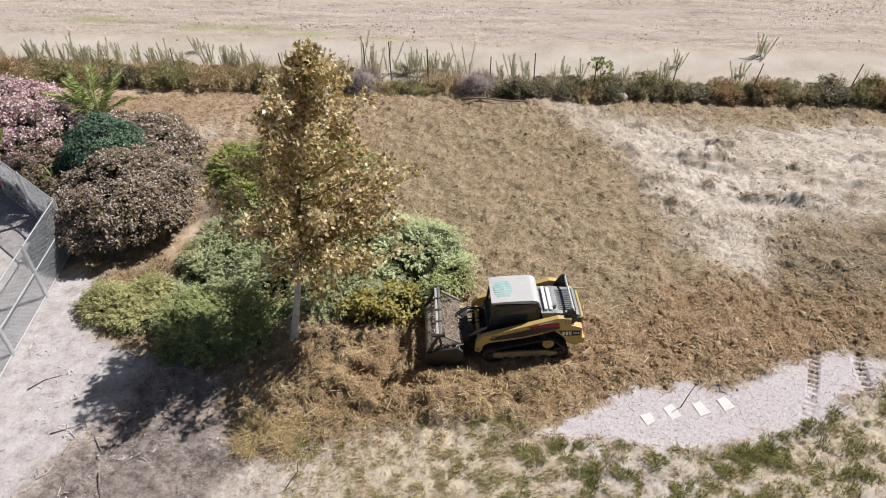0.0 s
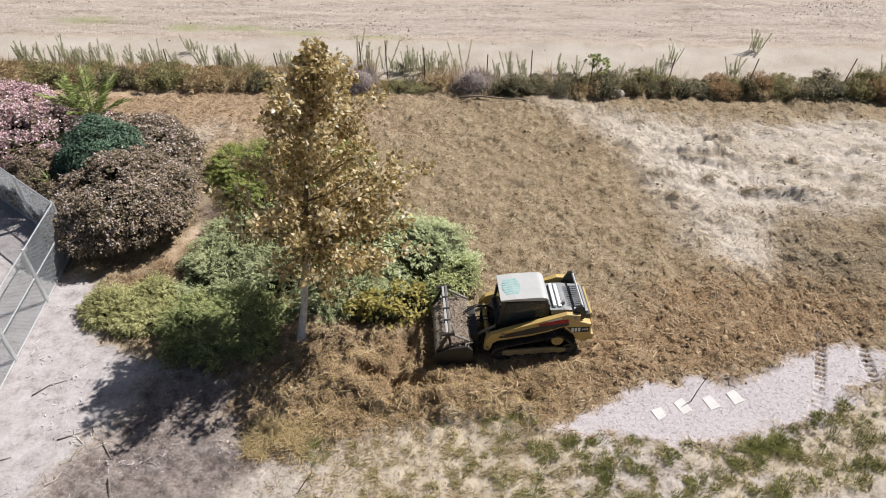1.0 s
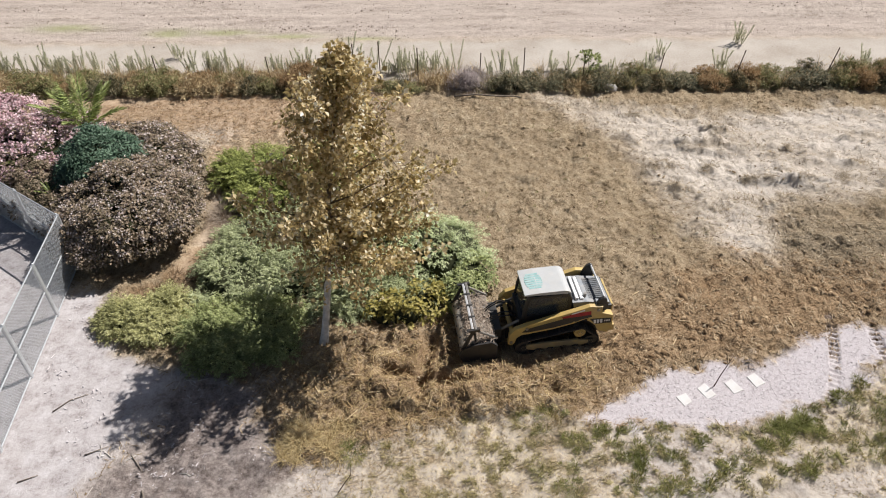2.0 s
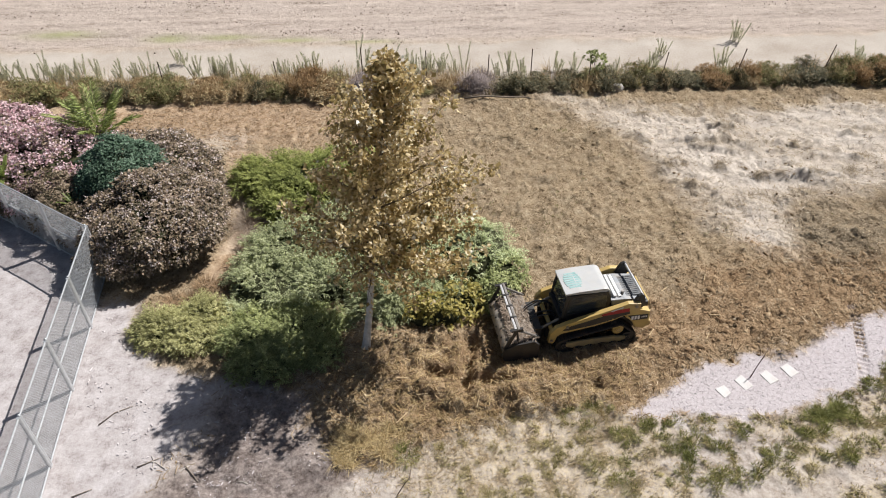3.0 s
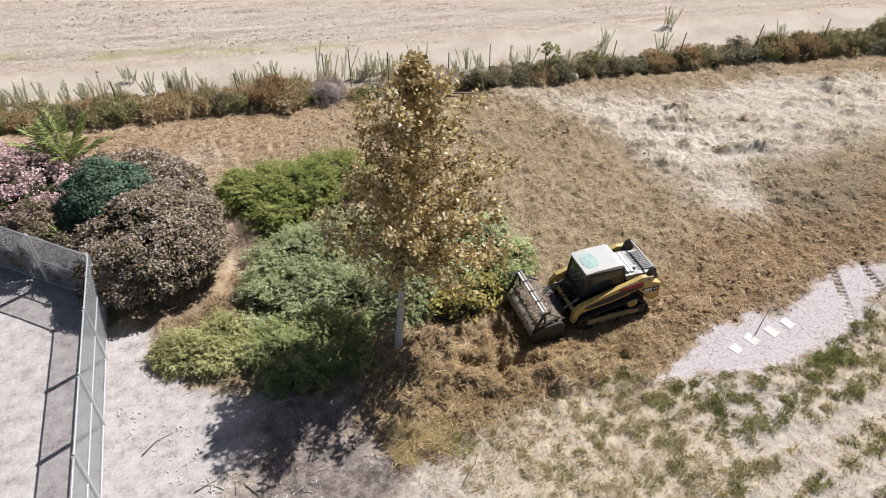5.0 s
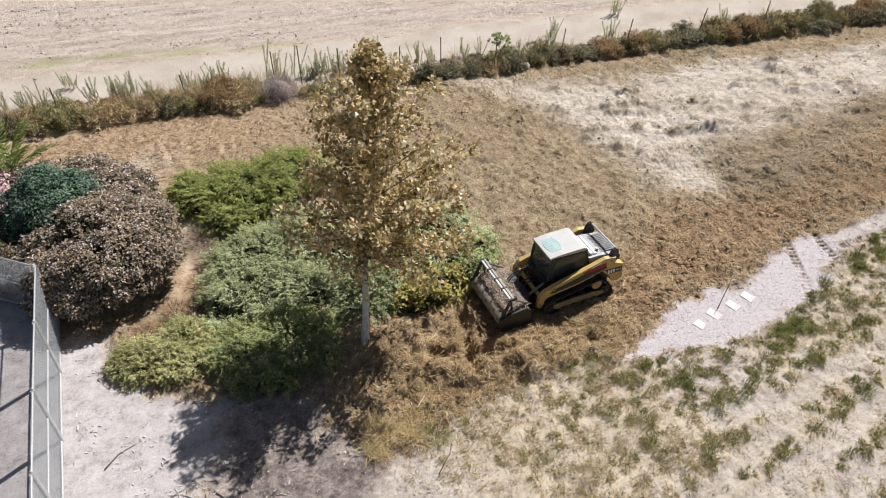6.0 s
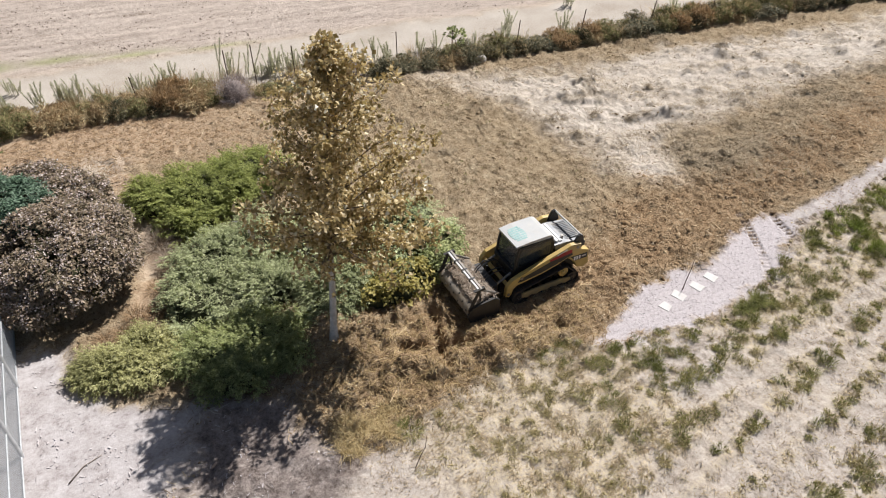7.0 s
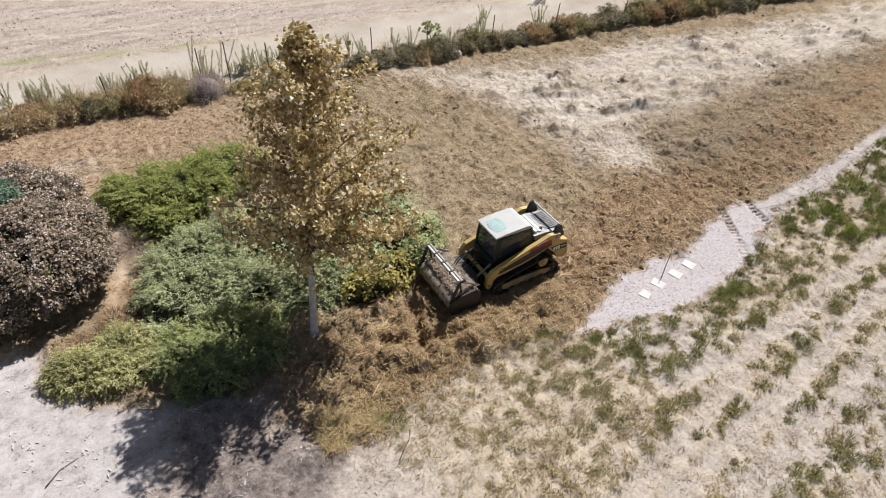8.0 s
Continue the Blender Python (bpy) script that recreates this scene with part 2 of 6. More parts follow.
RUSTBRUSH = leaves("russet_brush", [(0.23, 0.145, 0.07), (0.44, 0.305, 0.17), (0.62, 0.485, 0.32)], 0.8, 0.5)
BRUSH = leaves("tan_brush", [(0.27, 0.185, 0.09), (0.5, 0.375, 0.215), (0.7, 0.58, 0.41)], 0.8, 0.5)
FLUFF = leaves("grey_thistle", [(0.26, 0.21, 0.2), (0.42, 0.36, 0.345), (0.58, 0.52, 0.5)], 0.9, 0.3)
THISTLE = surface("thistle_stems", [(0.2, 0.165, 0.155), (0.34, 0.29, 0.275)], 7, 0.9, spec=0.1)
TWIG = surface("twigs", [(0.045, 0.032, 0.02), (0.085, 0.062, 0.04)], 5, 0.9, spec=0.1)
# near-black green: the shade between leaves is put into the core's colour
SHADE_CORE = surface("bush_core", [(0.035, 0.038, 0.02), (0.065, 0.068, 0.034)], 5, 0.9, spec=0.1)
BARK = surface("pale_bark", [(0.44, 0.42, 0.39), (0.62, 0.6, 0.57), (0.74, 0.72, 0.7)], 7, 0.85, bump=0.4, dirt=(0.2, 0.16, 0.12), dirt_amount=0.25)
BLEACHED = surface("bleached_stick", [(0.40, 0.36, 0.32), (0.60, 0.55, 0.50)], 9, 0.9)
LIMB = surface("branch_bark", [(0.12, 0.09, 0.065), (0.24, 0.195, 0.15)], 8, 0.9, bump=0.4)
DEADWOOD = surface("dead_wood", [(0.16, 0.13, 0.10), (0.33, 0.28, 0.23)], 9, 0.9, bump=0.4)
SPLIT = surface("split_wood", [(0.55, 0.40, 0.23), (0.70, 0.56, 0.36)], 12, 0.8)
STONE = surface("pale_stone", [(0.44, 0.42, 0.40), (0.60, 0.585, 0.57)], 6, 0.9, dirt=(0.35, 0.29, 0.24), dirt_amount=0.5)
SLAB = surface("white_slab", [(0.62, 0.605, 0.59), (0.74, 0.725, 0.71)], 5, 0.85, dirt=(0.45, 0.40, 0.36), dirt_amount=0.45)
GALV = surface("galvanised", [(0.50, 0.52, 0.53), (0.66, 0.68, 0.70)], 10, 0.42, 0.55, 0.5, 0.05)
WIRE = surface("galvanised_wire", [(0.52, 0.54, 0.56), (0.64, 0.66, 0.68)], 10, 0.5, 0.4, 0.5, 0.0)
RUSTPOST = surface("rusted_post", [(0.09, 0.06, 0.045), (0.17, 0.12, 0.09)], 10, 0.85)
CLOD = surface("field_clod", [(0.17, 0.132, 0.105), (0.32, 0.262, 0.215)], 4, 0.95, spec=0.1)

MACHYEL = surface("machine_yellow", [(0.52, 0.36, 0.105), (0.61, 0.435, 0.14)], 3, 0.45, 0.0, 0.5, 0.04, 40, dirt=(0.34, 0.25, 0.15), dirt_amount=0.45)
BLACKP = surface("black_paint", [(0.014, 0.014, 0.016), (0.03, 0.029, 0.028)], 4, 0.5, 0.0, 0.5, 0.05, dirt=(0.12, 0.095, 0.07), dirt_amount=0.22)
DUSTYEL = surface("dusty_yellow", [(0.5, 0.37, 0.15), (0.58, 0.43, 0.18)], 3, 0.7, 0.0, 0.3, 0.1, 40, dirt=(0.26, 0.2, 0.13), dirt_amount=0.75)
STEEL = surface("worn_steel", [(0.20, 0.19, 0.18), (0.40, 0.385, 0.37)], 6, 0.45, 0.7, 0.5, 0.1, dirt=(0.22, 0.17, 0.12), dirt_amount=0.5)
BRIGHT = surface("bright_tube", [(0.62, 0.62, 0.62), (0.74, 0.74, 0.74)], 6, 0.35, 0.5, 0.5, 0.03, dirt=(0.4, 0.36, 0.3), dirt_amount=0.3)
DRUM = surface("worn_drum", [(0.3, 0.275, 0.24), (0.48, 0.445, 0.4)], 7, 0.6, 0.3, 0.4, 0.4, dirt=(0.25, 0.18, 0.11), dirt_amount=0.6)
RUBBER = surface("dusty_rubber", [(0.022, 0.021, 0.021), (0.05, 0.046, 0.042)], 6, 0.9, bump=0.2, dirt=(0.15, 0.11, 0.075), dirt_amount=0.4)
ROOFW = surface("white_roof_paint", [(0.44, 0.45, 0.455), (0.52, 0.53, 0.535)], 2.5, 0.35, 0.0, 0.5, 0.03, dirt=(0.52, 0.48, 0.42), dirt_amount=0.4)
TEALP = surface("teal_decal", [(0.2, 0.4, 0.39), (0.34, 0.49, 0.48)], 6, 0.5, dirt=(0.6, 0.62, 0.6), dirt_amount=0.4)
REDP = surface("red_decal", [(0.33, 0.02, 0.025), (0.42, 0.035, 0.04)], 5, 0.45)
WHITEP = surface("white_decal", [(0.75, 0.74, 0.73), (0.82, 0.81, 0.80)], 5, 0.5)
GRILLE = surface("grey_grille", [(0.2, 0.215, 0.235), (0.3, 0.315, 0.335)], 6, 0.5, 0.3, dirt=(0.34, 0.29, 0.23), dirt_amount=0.4)
SLATM = surface("dusty_slats", [(0.1, 0.108, 0.12), (0.17, 0.18, 0.195)], 6, 0.55, 0.2, dirt=(0.3, 0.26, 0.21), dirt_amount=0.4)
SEATP = surface("black_vinyl", [(0.03, 0.03, 0.032), (0.05, 0.05, 0.05)], 8, 0.6)
# dark cab glass; the blue-grey base also puts reflected sky into its colour
_g = Nodes("sky_toned_glass")
_g.base((0.085, 0.1, 0.115, 1.0), 0.08, 0.0, 0.6)
_g.bsdf.inputs["Transmission Weight"].default_value = 0.55
_g.bsdf.inputs["IOR"].default_value = 1.45
GLASS = _g.mat

# ---- builders ----
def link_mesh(name, me, material, parent=None, label=""):
    me.materials.append(material)
    ob = new(name, me)
    if parent is not None:
        ob.parent = parent
    if label:
        ob["label"] = label
    return ob


def part(name, bm, material, parent=None, label="", smooth=False):
    """One bmesh as one mesh object under a thing or a part."""
    bmesh.ops.recalc_face_normals(bm, faces=bm.faces)
    me = bpy.data.meshes.new(name)
    bm.to_mesh(me)
    bm.free()
    if smooth:
        me.polygons.foreach_set("use_smooth", [True] * len(me.polygons))
    return link_mesh(name, me, material, parent, label)


def thing(name, label, category, group="", m=None, kind=""):
    ob = new(name)
    ob.empty_display_size = 0.2
    if m is not None:
        ob.matrix_world = m
    return tagged(ob, label, category, group, kind)


def soup(name, verts, faces, material, parent=None, label="", smooth=False):
    """A mesh from arrays: verts (n, k, 3), one face pattern repeated n times."""
    n, k = verts.shape[:2]
    fl = [len(f) for f in faces]
    flat = np.concatenate([np.array(f) for f in faces])
    idx = (np.arange(n)[:, None] * k + flat[None, :]).ravel()
    tot = np.tile(np.array(fl), n)
    me = bpy.data.meshes.new(name)
    me.vertices.add(n * k)
    me.vertices.foreach_set("co", verts.astype(np.float32).ravel())
    me.loops.add(len(idx))
    me.loops.foreach_set("vertex_index", idx.astype(np.int32))
    me.polygons.add(len(tot))
    start = np.concatenate([[0], np.cumsum(tot)[:-1]])
    me.polygons.foreach_set("loop_start", start.astype(np.int32))
    me.update(calc_edges=True)
    if smooth:
        me.polygons.foreach_set("use_smooth", [True] * len(me.polygons))
    return link_mesh(name, me, material, parent, label)


def box(bm, lo, hi, bevel=0.0):
    d = [hi[i] - lo[i] for i in range(3)]
    c = [(hi[i] + lo[i]) / 2 for i in range(3)]
    r = bmesh.ops.create_cube(bm, size=1.0, matrix=Matrix.LocRotScale(c, None, d))
    if bevel:
        es = list({e for v in r["verts"] for e in v.link_edges})
        bmesh.ops.bevel(bm, geom=es, offset=bevel, segments=2, profile=0.6, affect="EDGES")
    return bm


def rod(bm, a, b, r, r2=None, seg=8):
    a, b = Vector(a), Vector(b)
    d = b - a
    m = Matrix.Translation((a + b) / 2) @ d.to_track_quat("Z", "Y").to_matrix().to_4x4()
    bmesh.ops.create_cone(bm, cap_ends=True, segments=seg, radius1=r, radius2=r if r2 is None else r2, depth=d.length, matrix=m)
    return bm


def plate(bm, outline, y0, y1, bevel=0.0):
    """An outline of (x, z) pairs given thickness along y."""
    a = [bm.verts.new((x, y0, z)) for x, z in outline]
    b = [bm.verts.new((x, y1, z)) for x, z in outline]
    fs = [bm.faces.new(a), bm.faces.new(b[::-1])]
    n = len(outline)
    for i in range(n):
        fs.append(bm.faces.new((a[i], b[i], b[(i + 1) % n], a[(i + 1) % n])))
    if bevel:
        es = [e for e in {e for f in fs[:2] for e in f.edges}]
        bmesh.ops.bevel(bm, geom=es, offset=bevel, segments=2, profile=0.6, affect="EDGES")
    return bm


def pipe(bm, pts, r, seg=6):
    """A tube through points, radius r or one radius a point."""
    pts = [Vector(p) for p in pts]
    rs = r if isinstance(r, (list, tuple)) else [r] * len(pts)
    rings = []
    for i, p in enumerate(pts):
        d = (pts[min(i + 1, len(pts) - 1)] - pts[max(i - 1, 0)]).normalized()
        q = d.to_track_quat("Z", "Y")
        rings.append([bm.verts.new(p + q @ Vector((rs[i] * math.cos(2 * math.pi * k / seg), rs[i] * math.sin(2 * math.pi * k / seg), 0))) for k in range(seg)])
    for a, b in zip(rings, rings[1:]):
        for k in range(seg):
            bm.faces.new((a[k], a[(k + 1) % seg], b[(k + 1) % seg], b[k]))
    bm.faces.new(rings[0][::-1])
    bm.faces.new(rings[-1])
    return bm


# noise on arrays
def _hash(ix, iy, seed):
    h = (ix.astype(np.int64) * 374761393 + iy.astype(np.int64) * 668265263 + seed * 974634777) & 0x7FFFFFFF
    h = ((h ^ (h >> 13)) * 1274126177) & 0x7FFFFFFF
    return ((h ^ (h >> 16)) & 0xFFFF) / 65535.0


def vnoise(x, y, seed=0):
    ix, iy = np.floor(x), np.floor(y)
    fx, fy = x - ix, y - iy
    fx, fy = fx * fx * (3 - 2 * fx), fy * fy * (3 - 2 * fy)
    a, b = _hash(ix, iy, seed), _hash(ix + 1, iy, seed)
    c, d = _hash(ix, iy + 1, seed), _hash(ix + 1, iy + 1, seed)
    return (a * (1 - fx) + b * fx) * (1 - fy) + (c * (1 - fx) + d * fx) * fy


def fbm(x, y, scale, octaves=3, seed=0):
    """About -1 to 1; scale in cycles a metre."""
    v, amp, tot = 0.0, 1.0, 0.0
    for o in range(octaves):
        v = v + amp * (2 * vnoise(x * scale + 17.3 * o, y * scale - 9.1 * o, seed + o) - 1)
        tot += amp
        amp *= 0.55
        scale *= 2.1
    return v / tot


def step(lo, hi, v):
    t = np.clip((v - lo) / (hi - lo), 0, 1)
    return t * t * (3 - 2 * t)


def inside(x, y, poly):
    """Signed distance to a polygon, positive inside."""
    d = np.full(np.shape(x), 1e9)
    sign = np.zeros(np.shape(x), bool)
    for (x0, y0), (x1, y1) in zip(poly, poly[1:] + poly[:1]):
        ex, ey = x1 - x0, y1 - y0
        t = np.clip(((x - x0) * ex + (y - y0) * ey) / (ex * ex + ey * ey), 0, 1)
        d = np.minimum(d, np.hypot(x - x0 - t * ex, y - y0 - t * ey))
        if y0 != y1:
            sign ^= ((y0 > y) != (y1 > y)) & (x < ex * (y - y0) / (y1 - y0) + x0)
    return np.where(sign, d, -d)


def along(x, y, pts):
    """Distance to a line through points, and the way along it."""
    d = np.full(np.shape(x), 1e9)
    s = np.zeros(np.shape(x))
    run = 0.0
    for (x0, y0), (x1, y1) in zip(pts, pts[1:]):
        ex, ey = x1 - x0, y1 - y0
        L = math.hypot(ex, ey)
        t = np.clip(((x - x0) * ex + (y - y0) * ey) / (L * L), 0, 1)
        dd = np.hypot(x - x0 - t * ex, y - y0 - t * ey)
        s = np.where(dd < d, run + t * L, s)
        d = np.minimum(d, dd)
        run += L
    return d, s


def rnd(n, lo=0.0, hi=1.0):
    return np.random.uniform(lo, hi, n)


def unit(v):
    return v / np.maximum(np.linalg.norm(v, axis=-1, keepdims=True), 1e-6)


def sphere_dirs(n, low=-0.2):
    z = rnd(n, low, 1.0)
    a = rnd(n, 0, 2 * math.pi)
    r = np.sqrt(np.maximum(0, 1 - z * z))
    return np.stack([r * np.cos(a), r * np.sin(a), z], 1)


def leaf_verts(p, d, size, width=0.5, fold=0.25, curl=0.15, face=None):
    """Folded diamond leaves at p that point along d, turned towards face where given; size may be an array."""
    n = len(p)
    d = unit(d)
    if face is None:
        side = unit(np.cross(d, unit(np.random.normal(size=(n, 3)))))
        up = np.cross(side, d)
    else:
        up = unit(face)
        d = unit(d - 0.85 * up * np.sum(d * up, axis=1, keepdims=True))
        side = unit(np.cross(d, up))
    s = np.broadcast_to(np.asarray(size, float), (n,))[:, None]
    mid = p + d * s * 0.48 - up * s * fold * width * 0.5
    return np.stack([p, mid + side * s * width * 0.5 + up * s * fold * width, p + d * s - up * s * curl, mid - side * s * width * 0.5 + up * s * fold * width], 1)


LEAF = [(0, 1, 2), (0, 2, 3)]


def blade_verts(p, d, length, width, bend):
    """Grass blades: a base pair, a middle pair and a tip that bends outwards."""
    n = len(p)
    d = unit(d)
    flat = d * np.array([1.0, 1.0, 0.0])
    flat = np.where(np.linalg.norm(flat, axis=1, keepdims=True) < 1e-3, np.array([[1.0, 0, 0]]), flat)
    flat = unit(flat)
    side = np.stack([-flat[:, 1], flat[:, 0], np.zeros(n)], 1)
    tw = rnd(n, -0.9, 0.9)[:, None]
    side = unit(side + flat * tw)
    L = np.broadcast_to(np.asarray(length, float), (n,))[:, None]
    W = np.broadcast_to(np.asarray(width, float), (n,))[:, None]
    mid = p + d * L * 0.55
    tip = p + d * L + flat * L * bend - np.array([0, 0, 1.0]) * L * bend * 0.35
    return np.stack([p - side * W / 2, p + side * W / 2, mid + side * W * 0.4, mid - side * W * 0.4, tip], 1)


BLADE = [(0, 1, 2, 3), (3, 2, 4)]


def strip_verts(p, yaw, length, width, tilt=0.25, lift=0.3):
    """Shreds that lie about: a bent strip of two quads."""
    n = len(p)
    L = np.broadcast_to(np.asarray(length, float), (n,))[:, None]
    W = np.broadcast_to(np.asarray(width, float), (n,))[:, None]
    t = np.random.normal(0, tilt, n)
    d = np.stack([np.cos(yaw) * np.cos(t), np.sin(yaw) * np.cos(t), np.sin(t)], 1)
    side = unit(np.stack([-np.sin(yaw), np.cos(yaw), np.random.normal(0, 0.5, n)], 1))
    bow = (np.random.normal(0, lift, n)[:, None] * side + np.array([0, 0, 1.0]) * np.abs(np.random.normal(0, lift, n))[:, None]) * L * 0.3
    a, m, b = p - d * L / 2, p + bow, p + d * L / 2
    return np.stack([a - side * W / 2, a + side * W / 2, m + side * W / 2, m - side * W / 2, b + side * W / 3, b - side * W / 3], 1)


STRIP = [(0, 1, 2, 3), (3, 2, 4, 5)]

# ---- ground ----
def hedge_y(x):
    """The front foot of the hedge that runs along the yard."""
    return 32.5 - 0.168 * x


STRAW_ZONE = [(7.0, 31.0), (8.0, 29.0), (9.0, 25.5), (9.9, 20.9), (11.0, 18.2), (12.0, 17.6), (12.6, 19.0), (14.0, 20.8), (18.0, 20.6), (21.0, 20.9), (24.0, 21.4), (27.5, 20.8), (45.0, 20.5), (45.0, 23.2), (33.0, 24.8), (27.5, 25.8), (24.0, 26.5), (17.0, 27.5), (13.0, 28.0), (11.0, 28.8), (9.0, 30.6)]
HAY_ZONE = [(12.6, 16.3), (13.0, 18.8), (14.2, 20.4), (18.0, 20.2), (21.0, 20.5), (24.0, 20.9), (27.5, 20.3), (45.0, 20.0), (45.0, 18.0), (26.0, 16.8), (19.0, 15.8), (15.0, 15.6)]
CHIP_ZONE = [(3.0, 12.15), (4.0, 12.75), (5.5, 13.25), (8.0, 13.6), (10.0, 13.4), (11.1, 14.1), (12.4, 14.5), (13.6, 14.3), (13.9, 13.6), (13.4, 13.0), (12.3, 12.6), (10.4, 11.5), (9.2, 11.6), (7.7, 11.2), (6.0, 11.5), (4.6, 11.85), (3.6, 11.7)]
SAND_ZONE = [(-6.0, 9.8), (-5.6, 11.2), (-4.4, 11.9), (-2.6, 12.3), (-0.8, 12.7), (1.0, 12.75), (2.4, 12.6), (3.4, 12.5), (4.4, 11.9), (7.7, 11.3), (10.4, 11.7), (14.0, 13.2), (18.0, 13.5), (24.0, 14.4), (45.0, 16.2), (60.0, -25.0), (-12.0, -25.0)]
YARD_ZONE = [(-60.0, -25.0), (-12.0, -25.0), (-6.5, 10.2), (-5.6, 11.2), (-5.3, 12.4), (-6.1, 13.6), (-5.8, 14.7), (-7.0, 15.5), (-8.8, 16.0), (-10.5, 17.0), (-11.7, 18.6), (-11.2, 20.0), (-13.3, 20.6), (-13.6, 26.0), (-18.0, 30.0), (-60.0, 38.0)]
DIRT_ZONE = [(-10.6, 10.6), (-9.7, 13.0), (-8.7, 15.0), (-7.0, 15.6), (-5.5, 14.9), (-6.0, 13.6), (-5.4, 12.6), (-4.9, 12.3), (-3.6, 12.0), (-2.7, 11.4), (-4.2, 10.4), (-7.0, 8.0), (-11.0, 8.0)]
PATH_LINE = [(-8.3, 30.0), (-8.3, 26.0), (-7.7, 24.2), (-8.2, 21.8), (-8.8, 20.6)]
RUTS = [[(12.4, 14.9), (12.04, 14.1), (11.35, 12.8), (10.35, 11.4)], [(13.6, 14.8), (13.35, 13.9), (13.1, 12.8)], [(14.0, 13.45), (16.0, 13.3), (17.8, 13.5), (19.2, 13.9), (24.0, 14.9)]]
LANES = [[(-5.0, 5.9), (1.26, 7.19), (3.07, 7.52), (4.57, 7.94), (6.21, 8.4), (7.69, 9.08), (10.56, 9.27), (18.0, 10.4)], [(-3.0, 5.6), (2.47, 6.59), (4.07, 6.84), (5.67, 7.08), (7.49, 7.42), (12.0, 8.3), (19.0, 9.5)], [(4.3, 9.15), (5.4, 9.15), (6.5, 9.12)], [(0.0, 4.9), (6.0, 6.0), (13.0, 7.2)]]
RIDGES = [[(-1.6, 13.5), (0.2, 13.5), (1.6, 13.6), (3.6, 13.9)], [(-3.0, 14.3), (-1.9, 14.0)], [(-1.6, 16.2), (-0.6, 16.6)], [(0.4, 13.0), (2.0, 13.1)]]
FURROWS = [[(-1.25, 13.75), (-0.95, 14.9), (-0.55, 16.0)], [(-2.1, 14.9), (-1.0, 14.4), (0.2, 14.1)]]
RED_ZONE = [(7.4, 14.1), (9.6, 13.9), (11.6, 14.6), (14.5, 15.2), (14.0, 17.0), (12.4, 17.6), (10.6, 18.4), (8.6, 18.2), (7.6, 16.6)]
TREE_AT = (-3.93, 16.05)
rows_clumps = [(11.7, 21.15, 1.15, 0.3), (12.2, 23.6, 0.45, 0.26), (19.5, 21.75, 0.95, 0.42), (10.6, 24.2, 0.6, 0.16), (9.6, 24.0, 0.4, 0.12), (24.1, 24.6, 0.6, 0.32), (14.2, 26.4, 0.6, 0.16), (7.8, 27.0, 0.6, 0.16),
               (24.4, 22.7, 0.7, 0.3), (18.1, 22.9, 0.5, 0.22), (17.4, 22.1, 0.6, 0.2), (14.5, 21.2, 0.5, 0.18), (10.6, 28.6, 0.4, 0.12), (20.4, 28.6, 1.0, 0.26), (13.5, 22.5, 0.3, 0.16), (10.5, 22.6, 0.35, 0.14),
               (17.3, 20.0, 0.8, 0.22), (20.7, 20.0, 0.7, 0.26), (4.6, 24.1, 0.5, 0.14), (21.8, 23.6, 0.4, 0.2), (16.0, 24.4, 0.3, 0.14), (22.6, 26.0, 0.45, 0.2)]


def lane_gap(x, y):
    return np.minimum.reduce([along(x, y, ln)[0] for ln in LANES])


def windrow(x, v):
    """Broken swaths of straw that lie along the hedge."""
    return fbm(x * 0.5 + 0.4 * fbm(x, v, 0.4, 2, 74), v + 0.5 * fbm(x, v, 0.25, 2, 75), 1.15, 4, 71)


